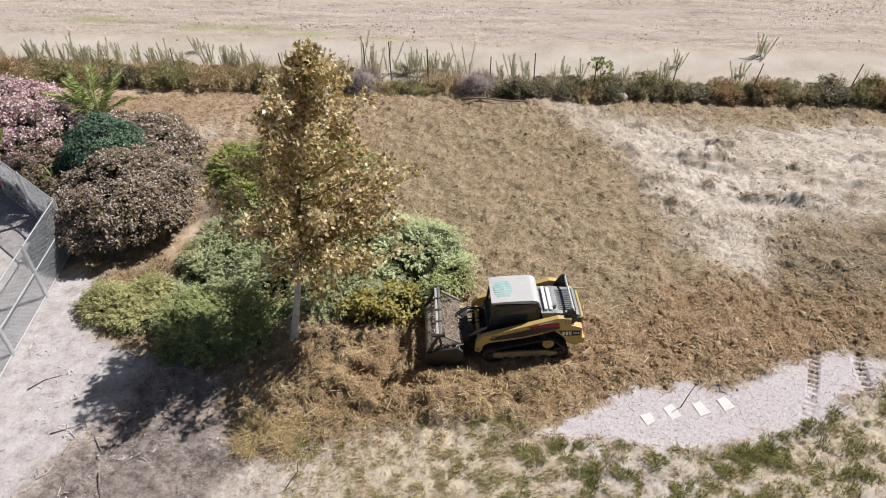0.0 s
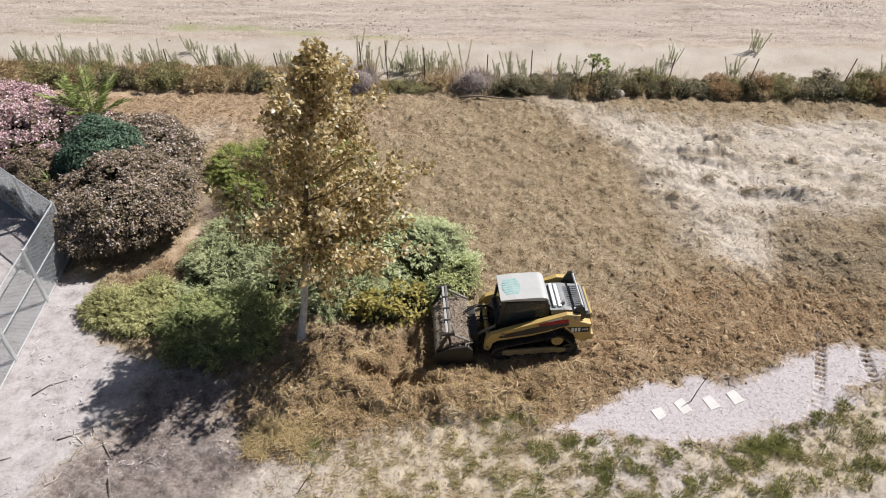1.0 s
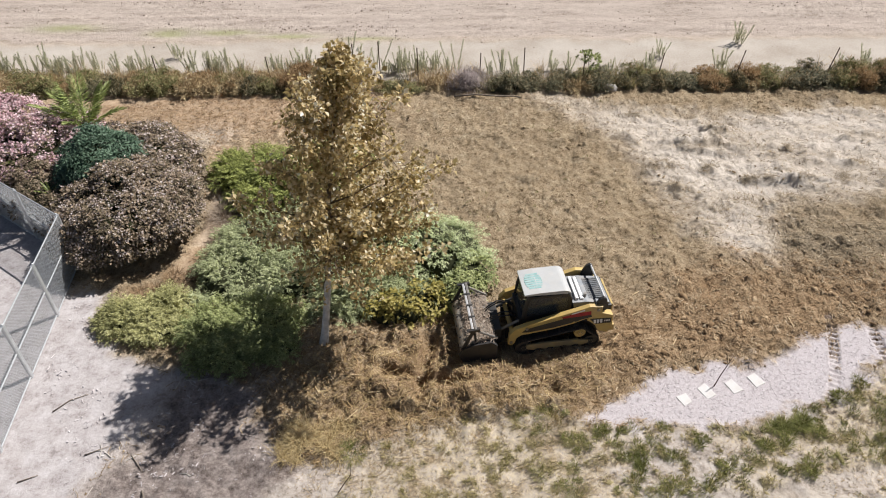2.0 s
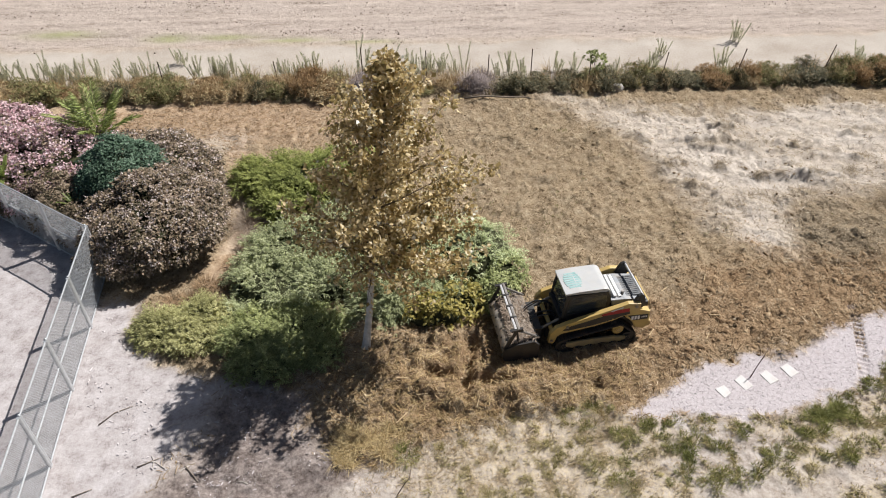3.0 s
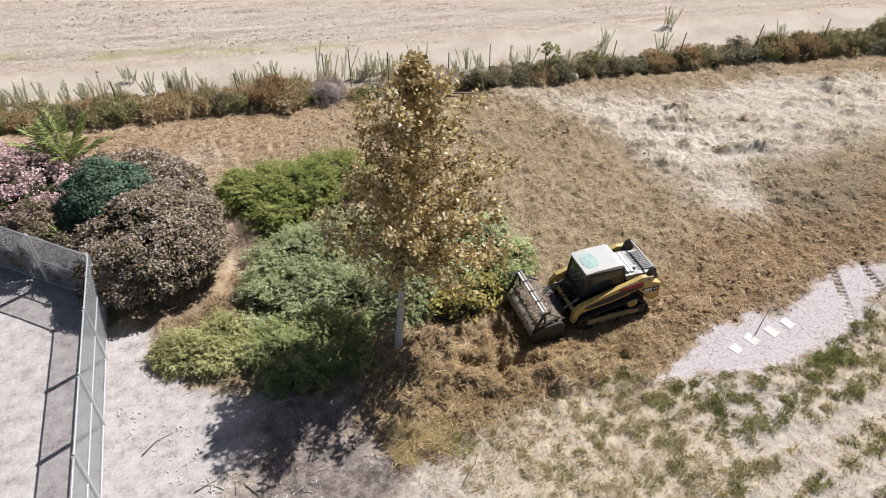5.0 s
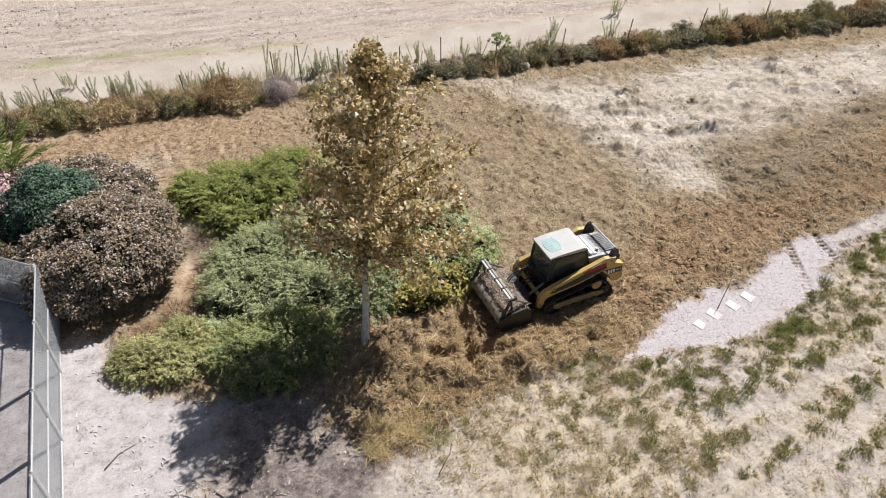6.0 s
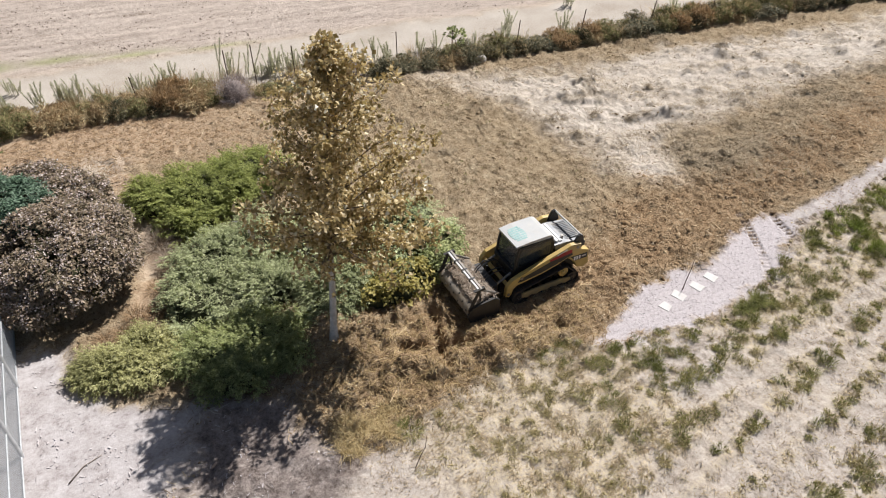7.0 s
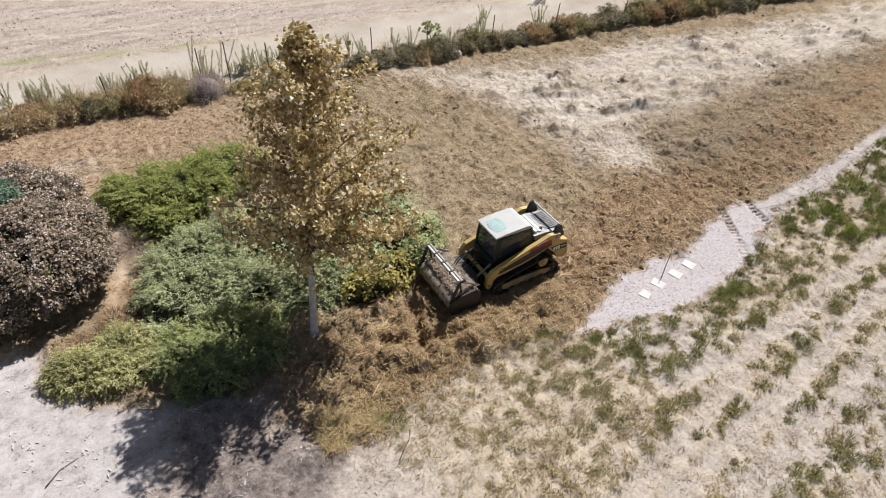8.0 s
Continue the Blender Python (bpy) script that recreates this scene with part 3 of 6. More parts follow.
def zones(x, y):
    """How far each kind of ground shows at a place, 0 to 1."""
    w = 0.45 * fbm(x, y, 0.9, 4, 3)
    w2 = 0.22 * fbm(x, y, 2.6, 3, 8)
    z = {}
    v = (y - hedge_y(x)) * 0.986
    z["straw"] = step(-1.1, 1.0, inside(x, y, STRAW_ZONE) + 2.6 * w + 1.4 * w2) * (0.55 + 0.45 * step(7.5, 12.0, x)) * (0.74 + 0.26 * step(-0.3, 0.2, fbm(x * 0.22, v, 1.5, 4, 21)))
    z["hay"] = 0.9 * step(-1.4, 1.2, inside(x, y, HAY_ZONE) + 3.5 * w + 1.5 * w2) * (0.35 + 0.65 * step(-0.25, 0.2, fbm(x * 0.4, v, 0.7, 4, 24)))
    z["straw"] = z["straw"] * (1 - 0.75 * z["hay"])
    crest = step(0.08, 0.34, windrow(x, v)) * z["straw"]
    z["hay"] = np.maximum(z["hay"], 0.6 * crest * step(-0.2, 0.25, fbm(x, y, 3.2, 2, 27)))
    z["chip"] = step(-0.2, 0.3, inside(x, y, CHIP_ZONE) + 0.8 * w + 1.8 * w2)
    rut = np.zeros(np.shape(x))
    for ln in RUTS:
        d, s = along(x, y, ln)
        lug = (np.sin(2 * math.pi * s / 0.2) > -0.2) & (fbm(x, y, 1.6, 2, 83) > -0.15)
        rut = np.maximum(rut, step(0.18, 0.13, d) * (0.08 + 0.92 * lug))
    z["chip"] = z["chip"] * (1 - 0.95 * rut)
    z["sand"] = step(-0.3, 0.3, inside(x, y, SAND_ZONE) + w + w2) * (1 - 0.9 * rut)
    z["gravel"] = step(-0.3, 0.3, inside(x, y, YARD_ZONE) + 0.8 * w + w2)
    z["dirt"] = step(-0.6, 0.6, inside(x, y, DIRT_ZONE) + 1.5 * w)
    z["gravel"] = z["gravel"] * (1 - 0.8 * z["dirt"])
    lane, _ = along(x, y, [(13.2, 13.7), (15.5, 13.75), (18.0, 14.0), (24.0, 14.8), (45.0, 16.5)])
    z["gravel"] = np.maximum(z["gravel"], 0.85 * step(0.62, 0.3, lane + 0.5 * w + 0.5 * w2) * (1 - 0.8 * rut))
    d, _ = along(x, y, PATH_LINE)
    z["rust"] = np.maximum(step(0.75, 0.2, d + w), step(-5.5, -2.5, v + 1.2 * w) * step(2.0, -6.0, x + 3 * w) * step(-20, -14, x) * (v < 1.0))
    dm, _ = along(x, y, [(-2.5, 14.6), (3.0, 14.6), (8.0, 15.2), (12.0, 15.6), (17.0, 16.0), (24.0, 17.4), (40.0, 20.5)])
    red = step(-0.8, 0.9, inside(x, y, RED_ZONE) + 2.0 * w + 1.5 * w2) * (0.45 + 0.55 * step(-0.25, 0.2, fbm(x, y, 1.0, 3, 28)))
    z["humus"] = np.maximum.reduce([0.8 * step(2.6, 0.3, dm + 3.4 * w + 2.0 * w2), 0.95 * red])
    z["dirt"] = np.maximum(z["dirt"], 0.8 * rut)
    z["straw"] = np.maximum(z["straw"], 0.2 * step(0.7, 0.2, d + w) * (y > 22))
    bare = step(1.7, 0.5, np.hypot((x + 9.3) / 1.4, y - 30.0) + w)
    z["straw"] = np.maximum(z["straw"], 0.45 * bare)
    z["stubble"] = z["sand"] * (1 - z["chip"]) * step(-0.3, 0.25, fbm(x, y, 0.5, 3, 101) + 0.55 * step(5.0, 1.0, x + 2 * w) + 0.5 * fbm(x, y, 2.2, 3, 102)) * (0.25 + 0.75 * step(0.2, 0.5, lane_gap(x, y))) * step(-4.6, -1.8, x)
    z["road"] = step(1.0, 1.8, v + w) * step(7.2, 6.0, v + 1.2 * w)
    z["field"] = step(6.0, 7.2, v + 1.2 * w)
    z["weedy"] = np.maximum.reduce([np.exp(-((x - a) / p) ** 2 - ((y - b + 0.168 * (x - a)) / q) ** 2) for a, b, p, q in ((-12.6, 42.6, 1.3, 0.55), (-9.4, 42.1, 1.8, 0.4), (-5.6, 40.8, 1.8, 0.4), (-1.2, 39.6, 1.6, 0.35), (-19.0, 44.5, 2.0, 0.5))])
    return z, v


def by_tree(x, y):
    return step(2.6, 0.6, along(x, y, [(-3.4, 14.0), (-1.0, 14.3), (2.2, 13.6)])[0] + 1.2 * fbm(x, y, 0.8, 3, 150))


def height(x, y):
    z, v = zones(x, y)
    soft = np.maximum.reduce([z["chip"], z["gravel"], z["road"]])
    mulch = (1 - soft) * (1 - z["field"])
    xr, yr = 0.81 * x + 0.59 * y, 0.81 * y - 0.59 * x
    tall = 0.19 * fbm(x, y, 1.1, 4, 40) + 0.17 * np.abs(fbm(xr, yr, 2.3, 4, 44)) + 0.07 * np.maximum(0, fbm(xr, yr, 4.4, 3, 47)) + 0.05 * fbm(xr, yr, 7.3, 2, 48)
    h = mulch * tall * (1 - 0.62 * z["sand"]) * (1 - 0.55 * z["rust"])
    h = h + 0.018 * soft * fbm(x, y, 1.5, 3, 50)
    rows = np.sin(2 * math.pi * (v / 0.76 + 0.25 * fbm(x, y, 0.15, 2, 61)))
    h = h + z["field"] * (0.016 * rows * step(-0.3, 0.3, fbm(x * 0.3, y, 0.3, 3, 62)) + 0.09 * np.maximum(0, fbm(x * 0.35, v, 2.0, 3, 63)) + 0.08 * fbm(x * 0.16, v, 0.8, 3, 66))
    h = h + 0.38 * np.exp(-((x - TREE_AT[0]) ** 2 + (y - TREE_AT[1] - 0.6) ** 2) / 3.4)
    h = h * (1 - 0.4 * z["straw"]) + 0.07 * z["straw"] * fbm(x * 0.3, v, 1.7, 3, 72) + 0.35 * z["straw"] * np.maximum(0, fbm(x * 0.7, y, 0.9, 3, 70) - 0.2) + 0.7 * np.maximum(z["straw"], 0.6 * z["hay"]) * np.maximum(0, windrow(x, v) - 0.06)
    for cx, cy, r, a in rows_clumps:
        h = h + 0.65 * a * np.exp(-(((x - cx) ** 2 + 3.0 * (y - cy) ** 2) / (r * r * 0.9))) * (0.7 + 0.7 * fbm(x, y, 3.4, 2, 77))
    for ln in RUTS:
        d, s = along(x, y, ln)
        lug = 1.0 * (np.sin(2 * math.pi * s / 0.2) > -0.2)
        h = h - step(0.18, 0.14, d) * (0.025 + 0.07 * lug * (0.6 + 0.5 * fbm(x, y, 1.5, 2, 81)))
    for ln in LANES:
        d, s = along(x, y, ln)
        h = h - 0.07 * step(0.42, 0.15, d + 0.1 * fbm(x, y, 1.2, 2, 84))
    h = h + 0.22 * by_tree(x, y) * mulch * (np.abs(fbm(x, y, 1.7, 3, 90)) - 0.2 + 0.5 * fbm(x, y, 3.6, 2, 91))
    for ln in RIDGES:
        d, s = along(x, y, ln)
        h = h + 0.3 * np.exp(-(d / 0.3) ** 2) * (0.75 + 0.8 * fbm(x, y, 2.0, 3, 86))
    for ln in FURROWS:
        d, s = along(x, y, ln)
        h = h - 0.29 * step(0.32, 0.06, d + 0.1 * fbm(x, y, 2.0, 2, 88)) + 0.1 * np.exp(-((d - 0.4) / 0.18) ** 2)
    return h


def grid_lines(fine, span):
    """Lines close together over the fine stretches, ever wider out to the horizon."""
    out = []
    for a, b, s in fine:
        out += list(np.arange(a, b - 1e-6, s))
    out.append(fine[-1][1])
    lo, hi, g = out[0], out[-1], 0.4
    left, right = [], []
    while lo > -span:
        lo -= g
        hi += g
        left.append(lo)
        right.append(hi)
        g *= 1.35
    return np.array(left[::-1] + out + right)


def build_ground():
    gx = grid_lines([(-28, -15, 0.16), (-15, 10.2, 0.08), (10.2, 13.8, 0.045), (13.8, 15, 0.08), (15, 26, 0.12), (26, 40, 0.2)], 2500)
    gy = grid_lines([(-8, 3, 0.25), (3, 7, 0.12), (7, 11.4, 0.08), (11.4, 14.9, 0.045), (14.9, 20, 0.08), (20, 34, 0.12), (34, 50, 0.2)], 2500)
    X, Y = np.meshgrid(gx, gy)
    x, y = X.ravel(), Y.ravel()
    near = (np.abs(x) < 60) & (np.abs(y) < 70)
    z = np.zeros_like(x)
    z[near] = height(x[near], y[near])
    nx, ny = len(gx), len(gy)
    me = bpy.data.meshes.new("ground")
    me.vertices.add(nx * ny)
    me.vertices.foreach_set("co", np.stack([x, y, z], 1).astype(np.float32).ravel())
    i = (np.arange(ny - 1)[:, None] * nx + np.arange(nx - 1)[None, :]).ravel()
    q = np.stack([i, i + 1, i + 1 + nx, i + nx], 1).ravel()
    me.loops.add(len(q))
    me.loops.foreach_set("vertex_index", q.astype(np.int32))
    me.polygons.add(len(i))
    me.polygons.foreach_set("loop_start", np.arange(0, len(q), 4).astype(np.int32))
    me.update(calc_edges=True)
    me.polygons.foreach_set("use_smooth", [True] * len(me.polygons))
    kinds, _ = zones(x, y)
    for k, val in kinds.items():
        a = me.attributes.new(k, "FLOAT", "POINT")
        a.data.foreach_set("value", np.clip(val, 0, 1).astype(np.float32))
    ob = link_mesh("ground", me, EARTH)
    return tagged(ob, "mulched brown earth, straw, pale grit yard and ploughed field", "ground", kind="structure")


build_ground()


def scatter(n, x0, x1, y0, y1, keep):
    """Places in a stretch of the plan, kept by a chance from the zones; with their heights."""
    x, y = rnd(n, x0, x1), rnd(n, y0, y1)
    z, v = zones(x, y)
    ok = rnd(n) < keep(x, y, z, v)
    x, y = x[ok], y[ok]
    return np.stack([x, y, height(x, y)], 1)


def is_mulch(x, y, z, v):
    return (1 - np.maximum.reduce([z["chip"], z["gravel"], z["sand"], z["dirt"], 0.85 * z["straw"], 0.8 * z["rust"], 0.4 * z["humus"]])) * (v < 0.3)


def shreds(name, p, lo, hi, wlo, whi, material, label, tilt=0.3, lift=0.35, up=0.012, pile=0.03):
    n = len(p)
    p = p + np.array([0, 0, 1.0]) * (up + rnd(n, 0, pile))[:, None]
    v = strip_verts(p, rnd(n, 0, 2 * math.pi), lo + (hi - lo) * rnd(n) ** 2, rnd(n, wlo, whi), tilt, lift)
    return tagged(soup(name, v, STRIP, material), label, "ground litter", kind="stuff")


def lumps(name, p, lo, hi, material, label):
    n = len(p)
    s = lo + (hi - lo) * rnd(n) ** 2.5
    a = rnd(n, 0, 2 * math.pi)
    k = np.arange(5) * 2 * math.pi / 5
    ring = np.stack([np.cos(k) * rnd((n, 1), 0.8, 1.9), np.sin(k) * rnd((n, 1), 0.5, 1.0), np.zeros((n, 5))], 2) * rnd((n, 5, 1), 0.5, 1.3)
    ca, sa = np.cos(a)[:, None], np.sin(a)[:, None]
    ring = np.stack([ring[:, :, 0] * ca - ring[:, :, 1] * sa, ring[:, :, 0] * sa + ring[:, :, 1] * ca, ring[:, :, 2]], 2)
    low = ring * 1.1 + np.array([0, 0, -0.3])
    top = np.stack([rnd(n, -0.3, 0.3), rnd(n, -0.3, 0.3), rnd(n, 0.35, 0.65)], 1)[:, None, :]
    mid = ring * 0.75 + np.concatenate([np.zeros((n, 5, 2)), rnd((n, 5, 1), 0.15, 0.45)], 2)
    v = p[:, None, :] + np.concatenate([low, mid, top], 1) * s[:, None, None]
    faces = [(i, (i + 1) % 5, 5 + (i + 1) % 5, 5 + i) for i in range(5)] + [(5 + i, 5 + (i + 1) % 5, 10) for i in range(5)]
    return tagged(soup(name, v, faces, material), label, "clods", kind="stuff")


def near_cut(x, y):
    """1 beside the machine's last runs, where the wood is freshly torn."""
    return step(3.6, 0.8, along(x, y, [(-4.0, 14.4), (2.0, 14.2), (3.6, 14.2)])[0] + 1.6 * fbm(x, y, 0.5, 3, 130))


lumps("mulch_clods", scatter(9000, -17, 30, 11, 32.5, lambda x, y, z, v: is_mulch(x, y, z, v) * (0.03 + 0.97 * step(0.15, 0.55, fbm(x, y, 0.7, 3, 120)))), 0.02, 0.1, CLODM, "loose clods and bark lumps on the cleared earth")
lumps("mulch_crumbs", scatter(15000, -13, 24, 11.5, 31.5, lambda x, y, z, v: 0.8 * is_mulch(x, y, z, v)), 0.014, 0.06, LITTER, "crumbs of bark and soil over the cleared earth")
lumps("soil_clods", scatter(5200, 3, 22, 13.5, 19.5, lambda x, y, z, v: z["humus"] * (1 - z["chip"]) * (1 - z["sand"]) * step(-0.1, 0.3, fbm(x, y, 1.4, 3, 126))), 0.03, 0.13, SOILM, "torn reddish-brown clods on the cleared earth")
shreds("torn_bark", scatter(15000, 3, 22, 13.3, 19.5, lambda x, y, z, v: z["humus"] * (1 - z["chip"]) * (1 - z["sand"])), 0.06, 0.34, 0.01, 0.028, SOILM, "torn bark over the reddish earth", 0.25, 0.4)
lumps("hay_clods", scatter(4200, 8, 34, 15.5, 30, lambda x, y, z, v: (0.25 * z["straw"] + 0.5 * z["hay"]) * step(0.1, 0.35, windrow(x, v)) * (v < 0)), 0.02, 0.08, HAY, "small matted clods of dry grass")
lumps("straw_clods", scatter(1500, 5, 34, 17, 31, lambda x, y, z, v: 0.8 * z["straw"] * step(0.0, 0.35, fbm(x, y, 0.8, 3, 123)) * (v < 0)), 0.03, 0.12, STRAW, "small matted lumps on the straw")
shreds("mulch", scatter(80000, -17, 32, 11, 33, lambda x, y, z, v: is_mulch(x, y, z, v) * (0.35 + 0.65 * step(-0.2, 0.25, fbm(x, y, 1.3, 3, 121)))), 0.06, 0.32, 0.01, 0.026, LITTER, "shredded brown stems and bark over the cleared earth", 0.16, 0.25)
shreds("coarse_mulch", scatter(30000, -8, 14, 11, 20, lambda x, y, z, v: is_mulch(x, y, z, v) * near_cut(x, y)), 0.1, 0.45, 0.008, 0.024, REDLITTER, "coarse shredded wood beside the machine", 0.28, 0.4)
shreds("rusty_mulch", scatter(24000, -16, 1, 27, 34, lambda x, y, z, v: 0.9 * z["rust"] * (v < 0.2)), 0.05, 0.26, 0.012, 0.035, RUSTLITTER, "orange-brown mulch below the hedge", 0.12, 0.2)
shreds("straw_litter", scatter(24000, 4, 34, 16.5, 31.5, lambda x, y, z, v: z["straw"] * (v < 0.1)), 0.1, 0.5, 0.008, 0.02, STRAW, "flattened pale straw over the cleared earth", 0.08, 0.2)
shreds("wood_chips", scatter(30000, 2.5, 24, 10.8, 16, lambda x, y, z, v: z["chip"] * step(3.4, 4.8, x + fbm(x, y, 0.8, 2, 153))), 0.03, 0.11, 0.008, 0.022, CHIPS, "bleached wood chips in a pale strip", 0.04, 0.03, 0.004, 0.006)
shreds("yard_litter", scatter(3500, -18, -4, 9, 20, lambda x, y, z, v: (0.3 * z["gravel"] + 0.25 * z["dirt"]) * (0.15 + 0.85 * step(0.0, 0.35, fbm(x, y, 0.8, 3, 151)))), 0.03, 0.18, 0.01, 0.026, CHIPS, "dry stems on the pale yard", 0.08, 0.06)
shreds("yard_chips", scatter(7000, -12.5, -4, 10, 19.5, lambda x, y, z, v: (0.4 * z["gravel"] + 0.2 * z["dirt"]) * step(0.05, 0.35, fbm(x, y, 0.9, 3, 152))), 0.03, 0.14, 0.015, 0.04, CHIPS, "bleached chips strewn over the yard", 0.1, 0.08)
shreds("hay_litter", scatter(20000, 11, 34, 15, 23, lambda x, y, z, v: z["hay"]), 0.1, 0.45, 0.01, 0.024, HAY, "grey-brown hay lying over the cleared earth", 0.12, 0.3)
shreds("golden_mulch", scatter(8000, -5.5, 4.5, 11.6, 17, lambda x, y, z, v: 0.9 * (1 - z["sand"]) * by_tree(x, y)), 0.1, 0.45, 0.007, 0.021, TORN, "long golden fibres torn up beside the tree", 0.25, 0.45, 0.03)
shreds("sand_litter", scatter(26000, -5, 20, 4, 14.5, lambda x, y, z, v: 0.8 * z["sand"] * (1 - z["chip"]) * step(-0.2, 0.2, fbm(x, y, 1.2, 3, 155))), 0.03, 0.14, 0.01, 0.022, TANGRASS, "bits of dry stem on the sandy soil", 0.15, 0.2)
shreds("sand_litter", scatter(12000, -5, 20, 4, 14.5, lambda x, y, z, v: 0.7 * z["sand"] * (1 - z["chip"]) * step(-0.1, 0.3, fbm(x, y, 1.0, 3, 157))), 0.03, 0.12, 0.01, 0.022, HAY, "bits of dark dry stem on the sandy soil", 0.15, 0.2)

# ---- plants ----
def clump_points(center, radii, clumps, per, low=-0.05, clump_r=0.3, rough=0.3, power=2.0):
    """Leaf places and directions on the lumps of a rounded bush."""
    c, r = np.array(center), np.array(radii)
    d = sphere_dirs(clumps, low)
    lump = 1 + rough * fbm(d[:, 0] * 2 + c[0], d[:, 1] * 2 + d[:, 2] * 1.7 + c[1], 1.3, 3, 5)
    base = c + d * r * lump[:, None]
    base[:, 2] = np.maximum(base[:, 2], 0.05)
    cr = clump_r * rnd(clumps, 0.55, 1.5)
    q = sphere_dirs(clumps * per, -0.5).reshape(clumps, per, 3)
    out = unit(d / r)
    q = unit(q + 0.9 * out[:, None, :])
    p = base[:, None, :] + q * (cr[:, None] * rnd(clumps * per, 0.72, 1.0).reshape(clumps, per))[:, :, None]
    aim = unit(q + 0.5 * out[:, None, :] + np.random.normal(0, 0.45, q.shape))
    p, aim = p.reshape(-1, 3), aim.reshape(-1, 3)
    keep = p[:, 2] > 0.02
    return p[keep], aim[keep]


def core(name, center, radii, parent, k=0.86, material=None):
    """A solid uneven core below a bush's leaves, in place of its shaded inside."""
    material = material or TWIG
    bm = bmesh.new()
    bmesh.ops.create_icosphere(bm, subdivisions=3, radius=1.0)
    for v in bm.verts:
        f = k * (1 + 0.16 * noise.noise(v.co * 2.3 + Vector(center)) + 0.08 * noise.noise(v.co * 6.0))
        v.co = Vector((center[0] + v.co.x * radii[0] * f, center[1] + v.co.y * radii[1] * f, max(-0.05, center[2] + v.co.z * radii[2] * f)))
    return part(name, bm, material, parent, "solid core, darker than the leaves, in place of shaded inner growth", True)


def sprays(center, radii, lumps, lump_r, plumes, per):
    """Needle places and directions: feathery plumes that arch out of domes riding on a rounded mound."""
    c, r = np.array(center), np.array(radii)
    d = sphere_dirs(lumps, 0.02)
    base = c + d * r * rnd(lumps, 0.62, 0.96)[:, None]
    lr = lump_r * rnd(lumps, 0.6, 1.5)
    q = sphere_dirs(lumps * plumes, -0.15)
    k = np.repeat(np.arange(lumps), plumes)
    out = unit(q * np.array([1.0, 1.0, 0.7]) + 0.7 * d[k] + np.array([0, 0, 0.15]))
    tip = base[k] + q * (lr[k] * rnd(len(k), 0.7, 1.05))[:, None] * np.array([1.0, 1.0, 0.7]) + out * rnd(len(k), -0.06, 0.12)[:, None]
    side = unit(np.cross(out, np.random.normal(0, 0.3, out.shape) + np.array([0, 0, 1.0])))
    kk = np.repeat(np.arange(len(k)), per)
    s = rnd(len(kk), 0.0, 1.0)[:, None]
    w = np.random.normal(0, 1.0, len(kk))[:, None]
    p = tip[kk] - out[kk] * 0.3 * s + side[kk] * w * 0.055 * s - np.array([0, 0, 0.1]) * (1 - s) ** 2 + np.random.normal(0, 0.012, (len(kk), 3))
    keep = p[:, 2] > 0.02
    return p[keep], (out[kk] + 0.55 * side[kk] * w)[keep]


def bush(name, label, category, mounds, material, leaf, clumps, per, width=0.45, clump_r=0.3, flowers=None, group="", low=-0.05, inner=0.8):
    """A bush of several rounded mounds: (x, y, z, rx, ry, rz) each."""
    x0, y0 = mounds[0][:2]
    ob = thing(name, label, category, group, pose(x0, y0, 0))
    P, D = [], []
    for m in mounds:
        c = (m[0] - x0, m[1] - y0, m[2])
        share = m[3] * m[4] / sum(k[3] * k[4] for k in mounds)
        if name == "juniper" or name == "rounded_shrub":
            p, d = sprays(c, m[3:], max(9, int(clumps * share * 0.4)), 0.44, 30, 17)
        else:
            p, d = clump_points(c, m[3:], max(12, int(clumps * share)), per, low, clump_r)
        P.append(p)
        D.append(d)
        # the dark core shows between the leaves as painted shade
        core("bush_core", c, m[3:], ob, 0.62 if name == "juniper" else inner, SHADE_CORE)
    P, D = np.concatenate(P), np.concatenate(D)
    plumed = name in ("juniper", "rounded_shrub")
    face = (0.3 if plumed else 0.7) * D + np.random.normal(0, 0.3 if plumed else 0.4, D.shape) + np.array([0.45, 0.2, 0.9] if plumed else [0, 0, 0.9])
    soup("foliage", leaf_verts(P, D + np.random.normal(0, 0.3 if plumed else 0.9, D.shape), (0.7 if plumed else 1.05) * leaf * rnd(len(P), 0.6, 1.3), width, face=face), LEAF, material, ob)
    if flowers:
        fm, frac, fsize, fname, top = flowers
        up = D[:, 2] > top
        pick = up & (rnd(len(P)) < frac)
        fp, fd = P[pick] + D[pick] * 0.05, D[pick]
        fp = np.repeat(fp, 5, 0) + np.random.normal(0, fsize * 0.6, (5 * len(fp), 3))
        fd = np.repeat(fd, 5, 0) + np.random.normal(0, 0.6, (5 * len(fd), 3))
        soup(fname, leaf_verts(fp, fd + np.random.normal(0, 0.8, fd.shape), fsize * rnd(len(fp), 0.7, 1.3), 0.8, face=fd), LEAF, fm, ob)
    return ob


